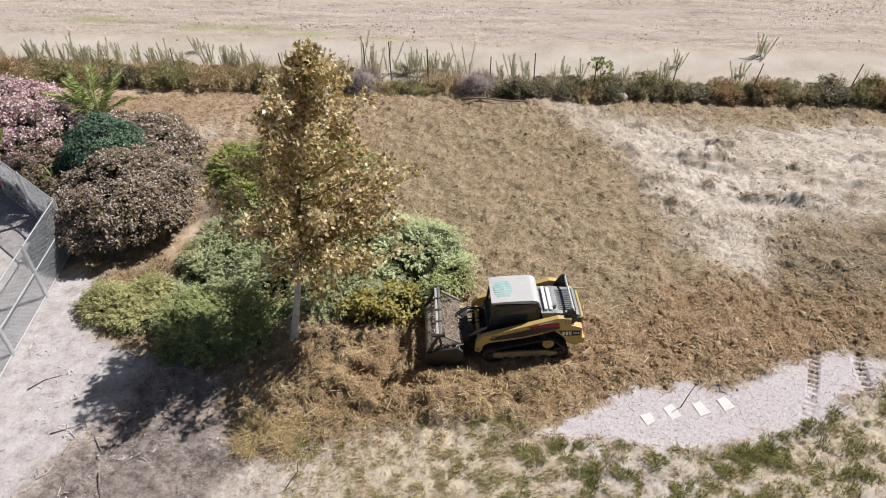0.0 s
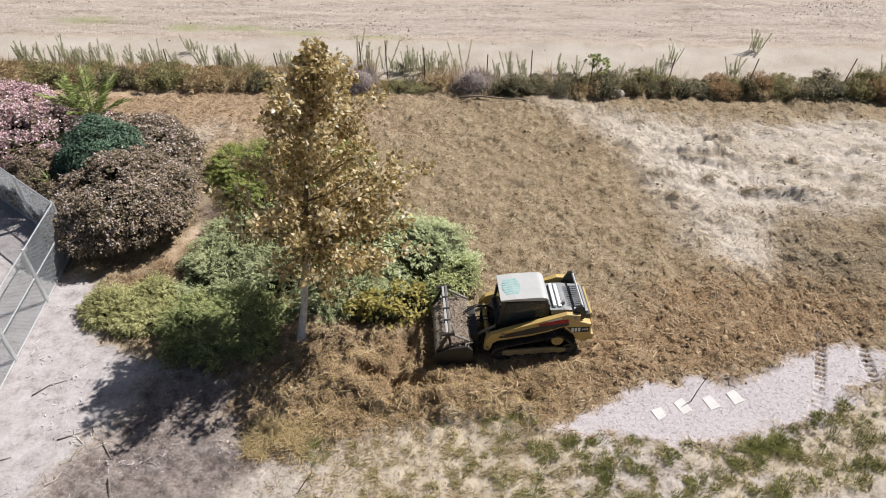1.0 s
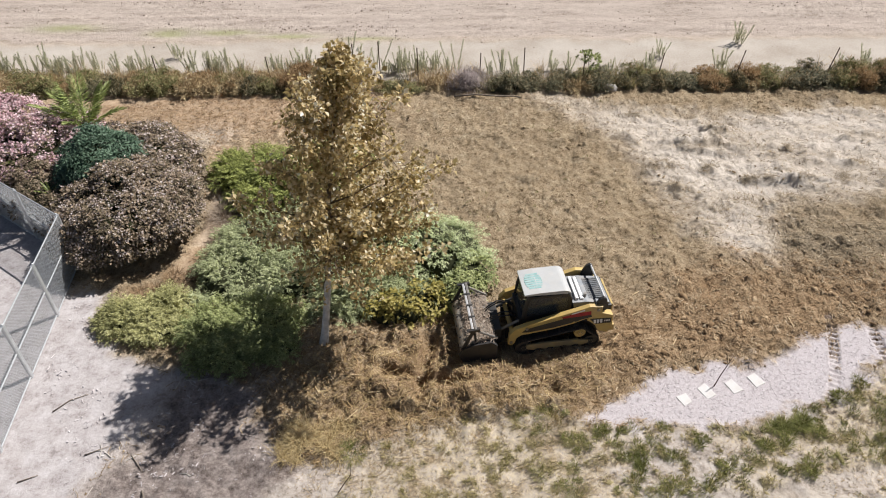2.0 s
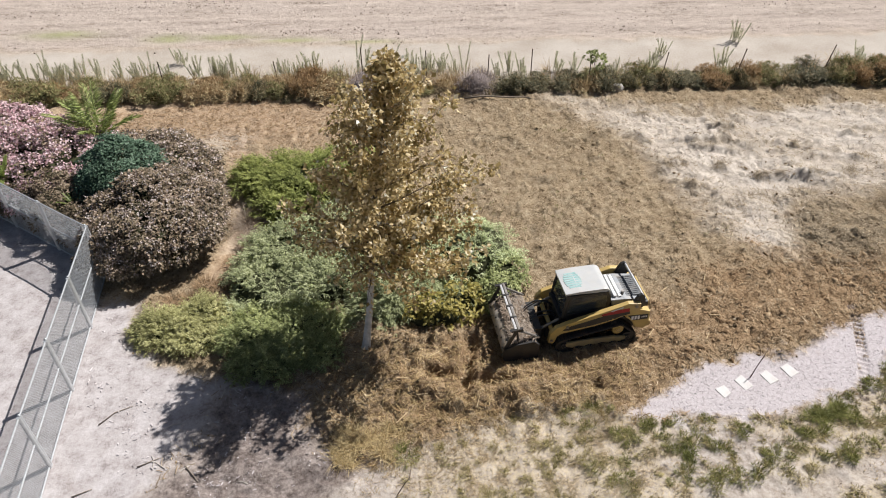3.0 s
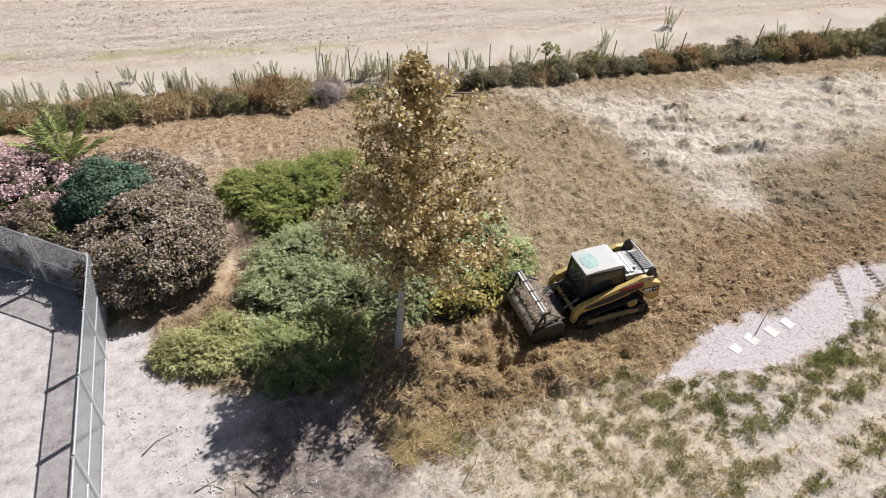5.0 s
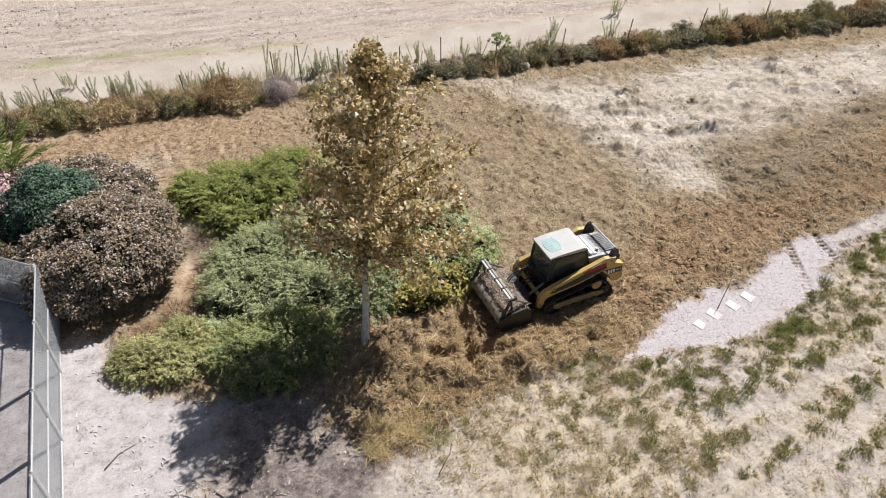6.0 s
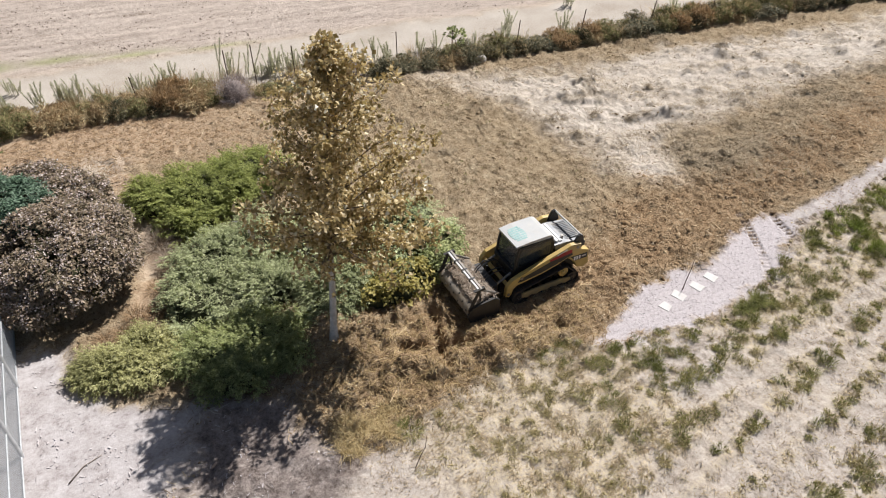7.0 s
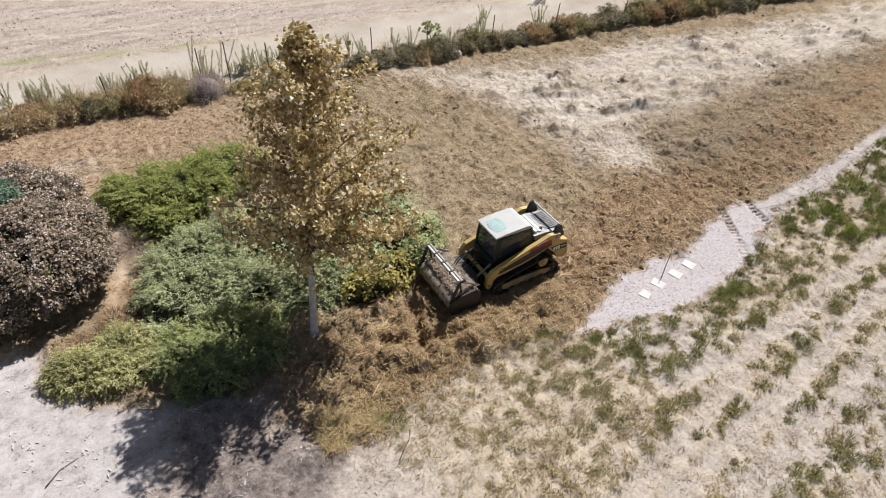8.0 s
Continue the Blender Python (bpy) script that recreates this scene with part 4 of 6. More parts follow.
bush("flowering_shrub", "large bronze-leaved shrub with spent pale blossom beside the wire fence", "shrub",
     [(-11.0, 23.0, 0.9, 2.35, 2.25, 1.35), (-9.9, 23.4, 0.7, 1.25, 1.7, 1.05), (-12.2, 22.6, 0.7, 1.2, 1.5, 1.0)], BROWNLEAF, 0.13, 520, 80, 0.5, 0.36, (SPENT, 0.085, 0.065, "spent_blossom", 0.0))
bush("flowering_shrub", "bronze-leaved shrub with pale blossom behind the dark bush", "shrub",
     [(-10.6, 26.3, 0.7, 1.7, 1.7, 1.0), (-11.8, 28.2, 0.6, 1.8, 1.4, 1.0)], BROWNLEAF, 0.13, 320, 55, 0.5, 0.3, (SPENT, 0.09, 0.075, "spent_blossom", 0.1))
bush("dark_bush", "dense rounded dark blue-green bush among flowering shrubs", "bush",
     [(-12.3, 25.5, 1.2, 1.55, 1.35, 1.5)], TEALLEAF, 0.12, 230, 100, 0.4, 0.34)
bush("pink_shrub", "wide shrub covered in pink blossom", "shrub",
     [(-15.6, 27.6, 0.8, 2.3, 2.1, 1.3), (-18.2, 28.6, 0.8, 2.4, 2.2, 1.3), (-15.2, 30.0, 0.7, 1.7, 1.5, 1.0), (-18.8, 31.6, 0.7, 2.2, 1.8, 1.0)], BROWNLEAF, 0.12, 700, 45, 0.5, 0.3, (PINK, 0.21, 0.1, "pink_blossom", 0.0))
bush("bronze_bush", "low olive-brown bush behind the wire fence", "bush",
     [(-14.8, 25.2, 0.6, 1.1, 1.0, 1.25), (-16.4, 26.6, 0.5, 1.1, 0.9, 1.0), (-13.6, 24.0, 0.5, 0.8, 0.8, 0.9)], BROWNLEAF, 0.12, 300, 55, 0.4, 0.28)
bush("juniper", "low spreading yellow-green juniper mound", "juniper",
     [(-5.4, 25.7, 0.3, 2.5, 2.0, 1.15), (-7.3, 26.2, 0.25, 1.4, 1.3, 0.85), (-3.4, 26.2, 0.25, 1.7, 1.6, 0.95), (-6.3, 24.2, 0.2, 1.3, 1.2, 0.8)], JUN_YELLOW, 0.14, 560, 100, 0.26, 0.36, low=0.0)
bush("juniper", "low spreading grey-green juniper mat", "juniper",
     [(-6.2, 21.4, 0.2, 1.9, 1.8, 0.9), (-4.3, 21.6, 0.25, 1.9, 1.9, 0.95), (-7.0, 19.6, 0.2, 1.6, 1.4, 0.75), (-5.0, 19.4, 0.2, 1.7, 1.5, 0.85)], JUN_GREY, 0.14, 580, 100, 0.26, 0.36, low=0.0)
bush("juniper", "low spreading green juniper in the tree's shade", "juniper",
     [(-7.3, 17.4, 0.1, 1.35, 1.3, 0.5), (-5.9, 17.2, 0.15, 1.6, 1.5, 0.6), (-5.4, 16.2, 0.1, 1.0, 0.7, 0.5), (-7.0, 16.1, 0.1, 1.1, 0.7, 0.45)], JUN_GREEN, 0.14, 460, 100, 0.26, 0.33, low=0.0)
bush("juniper", "low olive-green juniper edge beside the pale yard", "juniper",
     [(-10.2, 18.3, 0.1, 1.25, 0.9, 0.45), (-9.2, 17.8, 0.1, 1.1, 0.8, 0.5), (-9.0, 18.9, 0.1, 0.9, 0.7, 0.45)], JUN_OLIVE, 0.13, 260, 90, 0.26, 0.28, low=0.0)
bush("juniper", "grey-green juniper behind the tree trunk", "juniper",
     [(-2.6, 18.4, 0.2, 1.7, 1.2, 0.8), (-3.4, 17.6, 0.15, 1.2, 0.8, 0.6), (-1.2, 17.7, 0.15, 1.0, 0.8, 0.6)], JUN_GREY, 0.14, 300, 100, 0.26, 0.33, low=0.0)
bush("rounded_shrub", "light-green rounded shrub next to the cleared earth", "shrub",
     [(0.3, 19.6, 0.4, 1.7, 1.7, 1.15), (-1.3, 20.2, 0.4, 1.8, 1.6, 1.1), (-2.6, 20.6, 0.3, 1.5, 1.4, 0.9)], LIMELEAF, 0.11, 460, 95, 0.35, 0.3, low=0.0)
bush("yellow_bush", "small bush with yellow autumn leaves", "bush",
     [(-1.3, 16.95, 0.3, 0.7, 0.5, 0.6), (-0.5, 17.4, 0.3, 0.55, 0.5, 0.5), (-2.0, 17.0, 0.3, 0.5, 0.4, 0.45)], YELLOWLEAF, 0.15, 60, 26, 0.6, 0.3)
bush("dark_bush", "dark green weeds at the foot of the light shrub", "bush",
     [(0.7, 17.6, 0.3, 0.7, 0.6, 0.5), (1.2, 18.5, 0.3, 0.7, 0.7, 0.5)], JUN_GREEN, 0.11, 90, 45, 0.5, 0.22)


def tuft(name, label, at, n, length, spread, material, width=0.012, category="grass tuft", group=""):
    x, y = at
    ob = tagged(new(name), label, category, group)
    ob.location = (x, y, float(height(np.array([x]), np.array([y]))[0]))
    a = rnd(n, 0, 2 * math.pi)
    r = spread * np.sqrt(rnd(n)) * 0.6
    p = np.stack([r * np.cos(a), r * np.sin(a), np.full(n, -0.02)], 1)
    d = np.stack([np.cos(a) * r / spread * 1.6, np.sin(a) * r / spread * 1.6, rnd(n, 0.6, 1.2)], 1) + np.random.normal(0, 0.25, (n, 3))
    d[:, 2] = np.abs(d[:, 2])
    soup("tussock", blade_verts(p, d, length * rnd(n, 0.5, 1.15), width, 0.35), BLADE, material, ob)
    return ob


def mat(name, label, at, n, length, spread, material, up=0.2, category="grass tuft", group="", width=0.014):
    """Matted dry grass: loose blades that lie every way over an uneven patch."""
    x, y = at
    ob = tagged(new(name), label, category, group)
    z0 = float(height(np.array([x]), np.array([y]))[0])
    ob.location = (x, y, z0)
    k = max(3, int(9 * spread))
    hub = np.stack([np.random.normal(0, 0.5 * spread, k), np.random.normal(0, 0.22 * spread, k)], 1)
    q = hub[np.random.randint(0, k, n)] + np.random.normal(0, 0.2 * spread, (n, 2))
    gz = height(x + q[:, 0], y + q[:, 1]) - z0
    p = np.stack([q[:, 0], q[:, 1], gz + rnd(n, -0.01, 0.04)], 1)
    d = np.stack([np.random.normal(0, 1, n), np.random.normal(0, 1, n), np.abs(np.random.normal(up, 0.3, n))], 1)
    tagged(soup("tussock", blade_verts(p, d, length * rnd(n, 0.5, 1.2), width, 0.3), BLADE, material, ob), kind="stuff")
    return ob


for x, y, n, L, s in ((-4.95, 12.65, 160, 0.26, 0.5), (-4.5, 12.5, 220, 0.34, 0.55), (-4.1, 12.7, 200, 0.3, 0.5), (-3.7, 12.9, 130, 0.26, 0.42), (-4.5, 13.1, 160, 0.28, 0.45), (-4.75, 12.2, 120, 0.24, 0.4), (-3.95, 12.25, 150, 0.28, 0.4), (-3.3, 13.1, 90, 0.22, 0.36)):
    mat("dry_grass_tuft", "golden dry grass tuft on the bare earth", (x, y), int(1.5 * n), 1.35 * L, s, GOLD, 0.9)
tuft("green_weed", "small green weed on the bare earth", (-3.25, 12.15), 260, 0.3, 0.45, LUSH, 0.018, "weed")
for x, y, n, L, s in ((8.45, 11.1, 300, 0.22, 0.22), (8.7, 11.0, 300, 0.24, 0.22), (8.95, 11.05, 160, 0.2, 0.18), (9.28, 11.1, 420, 0.3, 0.26), (9.45, 11.2, 200, 0.24, 0.2)):
    tuft("green_grass_tuft", "dense dark green grass tuft at the edge of the pale strip", (x, y), n, L, s, LUSH, 0.014)
tuft("pale_grass_tuft", "fluffy pale dry grass beside the path", (-7.75, 23.7), 700, 0.7, 0.55, PALE)
tuft("pale_grass_tuft", "fluffy pale dry grass beside the path", (-7.6, 22.6), 500, 0.5, 0.5, PALE)
for x, y in ((-8.3, 21.3), (-9.2, 20.3), (-10.2, 19.7), (-8.6, 20.2), (-9.7, 19.6)):
    tuft("dry_grass_tuft", "dry brown grass at the edge of the path", (x, y), 260, 0.35, 0.5, RUSTLITTER)


def meadow(name, label, n_tufts, keep, material, x0, x1, y0, y1, blades, length, spread, root=0.0, lean=(0.0, 0.0, 0.0)):
    c = scatter(n_tufts, x0, x1, y0, y1, keep)
    n = len(c)
    size = rnd(n, 0.5, 1.4)
    a = rnd(n * blades, 0, 2 * math.pi)
    r = np.sqrt(rnd(n * blades))
    k = np.repeat(np.arange(n), blades)
    p = c[k] + np.stack([np.cos(a) * r, np.sin(a) * r, np.zeros(len(a))], 1) * (spread * size[k])[:, None]
    d = np.stack([np.cos(a) * r * 0.5, np.sin(a) * r * 0.5, rnd(len(a), 0.5, 1.0)], 1) + np.random.normal(0, 0.2, (len(a), 3)) + np.array(lean)
    d[:, 2] = np.abs(d[:, 2]) + 0.1
    reach = 1.15 - 0.5 * r
    if root:
        lumps("grass_roots", c - np.array([0, 0, 0.25 * root]), 0.5 * root, root, ROOTS, "matted roots of the grass tufts")
    v = blade_verts(p, d, length * size[k] * reach * rnd(len(a), 0.6, 1.2), rnd(len(a), 0.012, 0.028) if length > 0.2 else rnd(len(a), 0.009, 0.02), 0.3)
    return tagged(soup(name, v, BLADE, material), label, "grass", kind="stuff")


def fade(x, y):
    """Grass thins out towards the open sand."""
    return step(-5.0, 1.5, y + 2.5 * fbm(x, y, 0.4, 2, 93)) * step(-4.4, -1.4, x + fbm(x, y, 0.5, 2, 94))


def patchy(x, y, z, v):
    spots = step(-0.06, 0.08, 0.15 * step(1.2, 0.5, lane_gap(x, y)) + fbm(0.8 * x + 0.6 * y, (0.8 * y - 0.6 * x) * 1.3, 3.3, 2, 91))
    return fade(x, y) * z["sand"] * (1 - z["chip"]) * spots * (0.5 + 0.5 * step(-0.25, 0.25, fbm(x, y, 0.5, 2, 92))) * (1 + 0.5 * step(6, 9, x)) * (0.03 + 0.97 * step(0.3, 0.45, lane_gap(x, y)))


def near_strip(x, y, z, v):
    return np.minimum(1, patchy(x, y, z, v) * (1 + 0.8 * step(1.8, 0.8, inside(x, y, SAND_ZONE)))) * (0.55 + 0.45 * step(4.5, 1.5, inside(x, y, SAND_ZONE))) * step(0.5, 3.0, x)


def tan_patch(x, y, z, v):
    return fade(x, y) * z["sand"] * (1 - z["chip"]) * (0.3 + 0.7 * step(-0.15, 0.2, fbm(x, y, 0.55, 3, 97) + 0.6 * step(4.5, 1.5, x) - 0.25 * step(4, 8, x))) * step(-0.12, 0.12, fbm(x, y, 2.4, 2, 98)) * (0.1 + 0.9 * step(0.25, 0.5, lane_gap(x, y)))


def edge_green(x, y, z, v):
    d = inside(x, y, SAND_ZONE)
    return z["sand"] * (1 - z["chip"]) * (0.25 + 0.75 * step(1.5, 0.3, d)) * step(2.2, 0.6, d) * step(1.2, 3.0, x) * step(-0.06, 0.12, fbm(x, y, 2.5, 2, 95))


meadow("grass", "tufts of half-dry grass on sandy soil", 13000, patchy, GRASS, -7, 24, -2, 14, 36, 0.14, 0.125, 0.12, (-0.25, -0.2, 0.0))
meadow("olive_grass", "denser olive grass tufts on sandy soil", 4200, near_strip, LUSH, -1, 24, -1, 14, 80, 0.17, 0.17, 0.17, (-0.15, -0.1, 0.0))
meadow("tan_grass", "matted tan grass patches on sandy soil", 36000, tan_patch, TANGRASS, -7, 24, -2, 14, 10, 0.13, 0.11, 0.0, (-0.6, -0.45, -0.2))
meadow("green_grass", "green grass clumps along the pale strip", 3200, edge_green, LUSH, 2, 30, 6, 15, 60, 0.17, 0.13, 0.12)
meadow("green_grass", "fresh green grass on the sandy bank", 1600, lambda x, y, z, v: z["sand"] * (1 - z["chip"]) * step(3.6, 1.2, inside(x, y, SAND_ZONE)) * step(13.5, 16, x) * step(-0.1, 0.2, fbm(x, y, 0.9, 3, 96)), FRESH, 13, 30, 6, 16, 70, 0.22, 0.14)
meadow("dry_grass", "thin bleached grass on sandy soil", 1500, lambda x, y, z, v: 0.8 * z["sand"] * (1 - z["chip"]), PALE, -6, 22, 2.5, 14, 8, 0.08, 0.16)
meadow("golden_grass", "golden dry grass along the edge of the cleared earth", 450, lambda x, y, z, v: step(1.0, 0.1, np.abs(inside(x, y, SAND_ZONE))) * (1 - z["chip"]) * step(4.5, 2.5, x) * (1 - z["gravel"]), TORN, -4.5, 5, 10, 14, 34, 0.14, 0.2)
meadow("weed_shoots", "sparse weeds on the cleared earth", 350, lambda x, y, z, v: is_mulch(x, y, z, v) * step(0.1, 0.4, fbm(x, y, 0.4, 2, 99)), LUSH, -3, 22, 12, 31, 14, 0.12, 0.12)
for cx, cy, r, a in rows_clumps:
    mat("hay_heap", "low heap of matted dry grass on the straw", (cx, cy), int(300 * r + 30), 0.28, 1.25 * r, HAY, 0.02, "hay heap", "hay heaps")
meadow("clod_grass", "matted dry grass heaps left on the straw", 500, lambda x, y, z, v: 0.06 + np.minimum(1, sum(np.exp(-((x - a) ** 2 + 2 * (y - b) ** 2) / (r * r * 0.4)) for a, b, r, h in rows_clumps)) * (v < 0), HAY, 4, 30, 16, 31, 24, 0.12, 0.2)


# the young tree
def build_tree():
    x, y = TREE_AT
    z0 = float(height(np.array([x]), np.array([y]))[0]) - 0.05
    H = 9.15 - z0
    tree = thing("tree", "young plane tree with pale trunk and brown autumn leaves", "tree", m=pose(x, y, z0))

    def spine(h):
        t = h / H
        return Vector((0.168 * h + 0.04 * math.sin(9 * t), 1.95 * t ** 0.85 + 0.04 * math.sin(6 * t), h))

    def girth(h):
        return 0.105 * (1 - h / H) ** 0.85 + 0.012 + 0.05 * math.exp(-h / 0.18)

    hs = [2.6 * i / 12 for i in range(13)]
    bm = bmesh.new()
    pipe(bm, [spine(h) for h in hs], [girth(h) for h in hs], 12)
    part("trunk", bm, BARK, tree, smooth=True)
    hs = [2.6 + (H - 2.6) * i / 18 for i in range(19)]
    bm = bmesh.new()
    pipe(bm, [spine(h) for h in hs], [girth(h) for h in hs], 10)
    part("leader", bm, LIMB, tree, "brown upper stem", True)
    tips = []
    rng = random.Random(5)
    n = 52
    for i in range(n + 10):
        u = i / (n - 1) if i < n else 0.022 * (i - n)
        h = (2.3 if i < n else 2.9) + (H - 2.8) * u ** 1.12
        ang = i * 2.4 + rng.uniform(-0.4, 0.4) if i < n else 2.2 * ((i - n) * 0.618 % 1.0) - 1.15
        reach = (2.6 * (1 - u) ** 0.5 + 0.25) * rng.uniform(0.7, 1.12) * (1.0 + 0.14 * math.cos(ang) * (1 - u))
        rise = 0.02 + 0.9 * min(1.0, u * 1.8) + rng.uniform(-0.12, 0.15) + (0.15 if i >= n else 0.0)
        reach *= (1.0 - 0.4 * max(0.0, (u - 0.65) / 0.35)) * rng.uniform(0.85, 1.1)
        if i < n:
            reach *= 1.0 - 0.7 * max(0.0, -math.sin(ang + 0.5)) * max(0.0, 1 - u / 0.3)
        a = spine(h)
        out = Vector((math.cos(ang), math.sin(ang), 0))
        pts = [a + out * reach * t + Vector((0, 0, rise * reach * (t ** 1.2) * 0.8)) + Vector((rng.uniform(-1, 1), rng.uniform(-1, 1), rng.uniform(-1, 1))) * 0.05 * t for t in (0, 0.25, 0.5, 0.75, 1.0)]
        bm = bmesh.new()
        r0 = min(0.035, girth(h) * 0.5)
        pipe(bm, pts, [r0, r0 * 0.8, r0 * 0.55, r0 * 0.35, 0.004], 5)
        br = part("branch", bm, LIMB, tree, smooth=True)
        tw = bmesh.new()
        m = 4 + int(3.4 * reach)
        for k in range(m):
            t = 0.12 + 0.88 * k / (m - 1)
            f = t * 4
            j = min(3, int(f))
            b = pts[j].lerp(pts[j + 1], f - j)
            dirv = Vector((rng.uniform(-1, 1), rng.uniform(-1, 1), rng.uniform(-0.3, 1.0))) + out * 0.6
            L = rng.uniform(0.3, 0.62) * (0.6 + 0.5 * (1 - u))
            e = b + dirv.normalized() * L
            pipe(tw, [b, (b + e) / 2 + Vector((0, 0, 0.03)), e], [0.008, 0.006, 0.003], 4)
            for s in (0.35, 0.7, 1.0) if u > 0.22 or math.sin(ang) > 0.1 or i >= n else (0.8,):
                tips.append((*b.lerp(e, s), 0.16 + 0.06 * rng.random()))
        tagged(part("spray", tw, LIMB, br), kind="stuff")
    for k in range(40):
        h = H - 0.9 * rng.random() ** 1.2
        tips.append((*(spine(min(h, H)) + Vector((rng.uniform(-0.18, 0.18), rng.uniform(-0.18, 0.18), rng.uniform(-0.1, 0.12)))), 0.16))
    tips = np.array(tips)
    per = 9
    k = np.repeat(np.arange(len(tips)), per)
    dirs = sphere_dirs(len(k), -0.9)
    p = tips[k, :3] + dirs * (tips[k, 3] * rnd(len(k), 0.2, 1.2))[:, None]
    aim = dirs + np.random.normal(0, 0.5, dirs.shape) + np.array([0.15, 0.0, -0.25])
    soup("crown", leaf_verts(p, aim, rnd(len(k), 0.09, 0.185), 0.8, 0.3, 0.2), LEAF, TREELEAF, tree, "curled brown and golden leaves")
    return tree


build_tree()


def palm(name, label, at, n, length, lift, m=PALMLEAF):
    x, y, z = at
    ob = thing(name, label, "palm", m=pose(x, y, 0))
    bm = bmesh.new()
    rod(bm, (0, 0, -0.05), (0, 0, z), 0.16, 0.12, 10)
    part("trunk", bm, TWIG, ob)
    rng = random.Random(int(100 * abs(x)))
    for i in range(n):
        a = i * 2.4 + rng.uniform(-0.2, 0.2)
        up = lift * (0.5 + 0.5 * i / n)
        L = length * rng.uniform(0.8, 1.1)
        pts = []
        for k in range(9):
            t = k / 8
            pts.append(Vector((math.cos(a) * L * t * math.cos(up), math.sin(a) * L * t * math.cos(up), z + L * (math.sin(up) * t - 0.32 * t * t))))
        P = np.array([pts[min(8, j // 7)].lerp(pts[min(8, j // 7 + 1)], (j % 7) / 7) if j // 7 < 8 else pts[8] for j in range(6, 57)])
        ax = np.array([math.cos(a), math.sin(a), 0.0])
        sd = np.array([-math.sin(a), math.cos(a), 0.0])
        P2 = np.concatenate([P, P])
        D = np.concatenate([sd * 0.6 + ax * 0.95 + [0, 0, 0.35]] * len(P) + [-sd * 0.6 + ax * 0.95 + [0, 0, 0.35]] * len(P)).reshape(-1, 3)
        tt = np.tile(np.linspace(0.1, 1, len(P)), 2)
        v = leaf_verts(P2, D + np.random.normal(0, 0.08, D.shape), length * 0.16 * np.sin(math.pi * np.clip(0.2 + 0.72 * tt, 0, 1)), 0.065, 0.1)
        fr = soup("frond", v, LEAF, m, ob)
        bm = bmesh.new()
        pipe(bm, pts, [0.02 * (1 - 0.85 * k / 8) for k in range(9)], 4)
        part("midrib", bm, m, fr)
    return ob


palm("palm", "young palm with arching green fronds behind the shrubs", (-13.9, 29.6, 1.2), 13, 3.3, 1.5)


def rosette(name, label, at, n, length, width, material):
    """A rosette of stiff broad leaves, each one channelled and bent outwards."""
    x, y, z = at
    ob = thing(name, label, "plant", m=pose(x, y, 0))
    bm = bmesh.new()
    rod(bm, (0, 0, -0.05), (0, 0, z), 0.09, 0.07, 8)
    part("stem", bm, TWIG, ob)
    rng = random.Random(int(10 * abs(x)))
    for i in range(n):
        a = i * 2.4 + rng.uniform(-0.3, 0.3)
        up = 0.35 + 0.95 * i / n
        L = length * rng.uniform(0.75, 1.1)
        bm = bmesh.new()
        rows = []
        for k in range(7):
            t = k / 6
            w = width * (0.55 + 0.9 * t) * (1 - t) ** 0.6 + 0.004
            c = Vector((math.cos(a) * L * t * math.cos(up), math.sin(a) * L * t * math.cos(up), z + L * (math.sin(up) * t - 0.25 * t * t)))
            sd = Vector((-math.sin(a), math.cos(a), 0))
            rows.append([bm.verts.new(c - sd * w + Vector((0, 0, 0.35 * w))), bm.verts.new(c), bm.verts.new(c + sd * w + Vector((0, 0, 0.35 * w)))])
        for r, q in zip(rows, rows[1:]):
            for j in range(2):
                bm.faces.new((r[j], r[j + 1], q[j + 1], q[j]))
        bmesh.ops.solidify(bm, geom=list(bm.faces), thickness=0.012)
        part("leaf", bm, material, ob, smooth=True)
    return ob


rosette("broad_leaved_plant", "broad glossy green leaves rising beside the pink shrub", (-16.9, 26.6, 1.55), 15, 1.3, 0.13, PALMLEAF)
rosette("spiky_plant", "small yellow-green spiky plant behind the fence corner", (-13.95, 24.4, 1.35), 11, 0.9, 0.045, PALMLEAF)

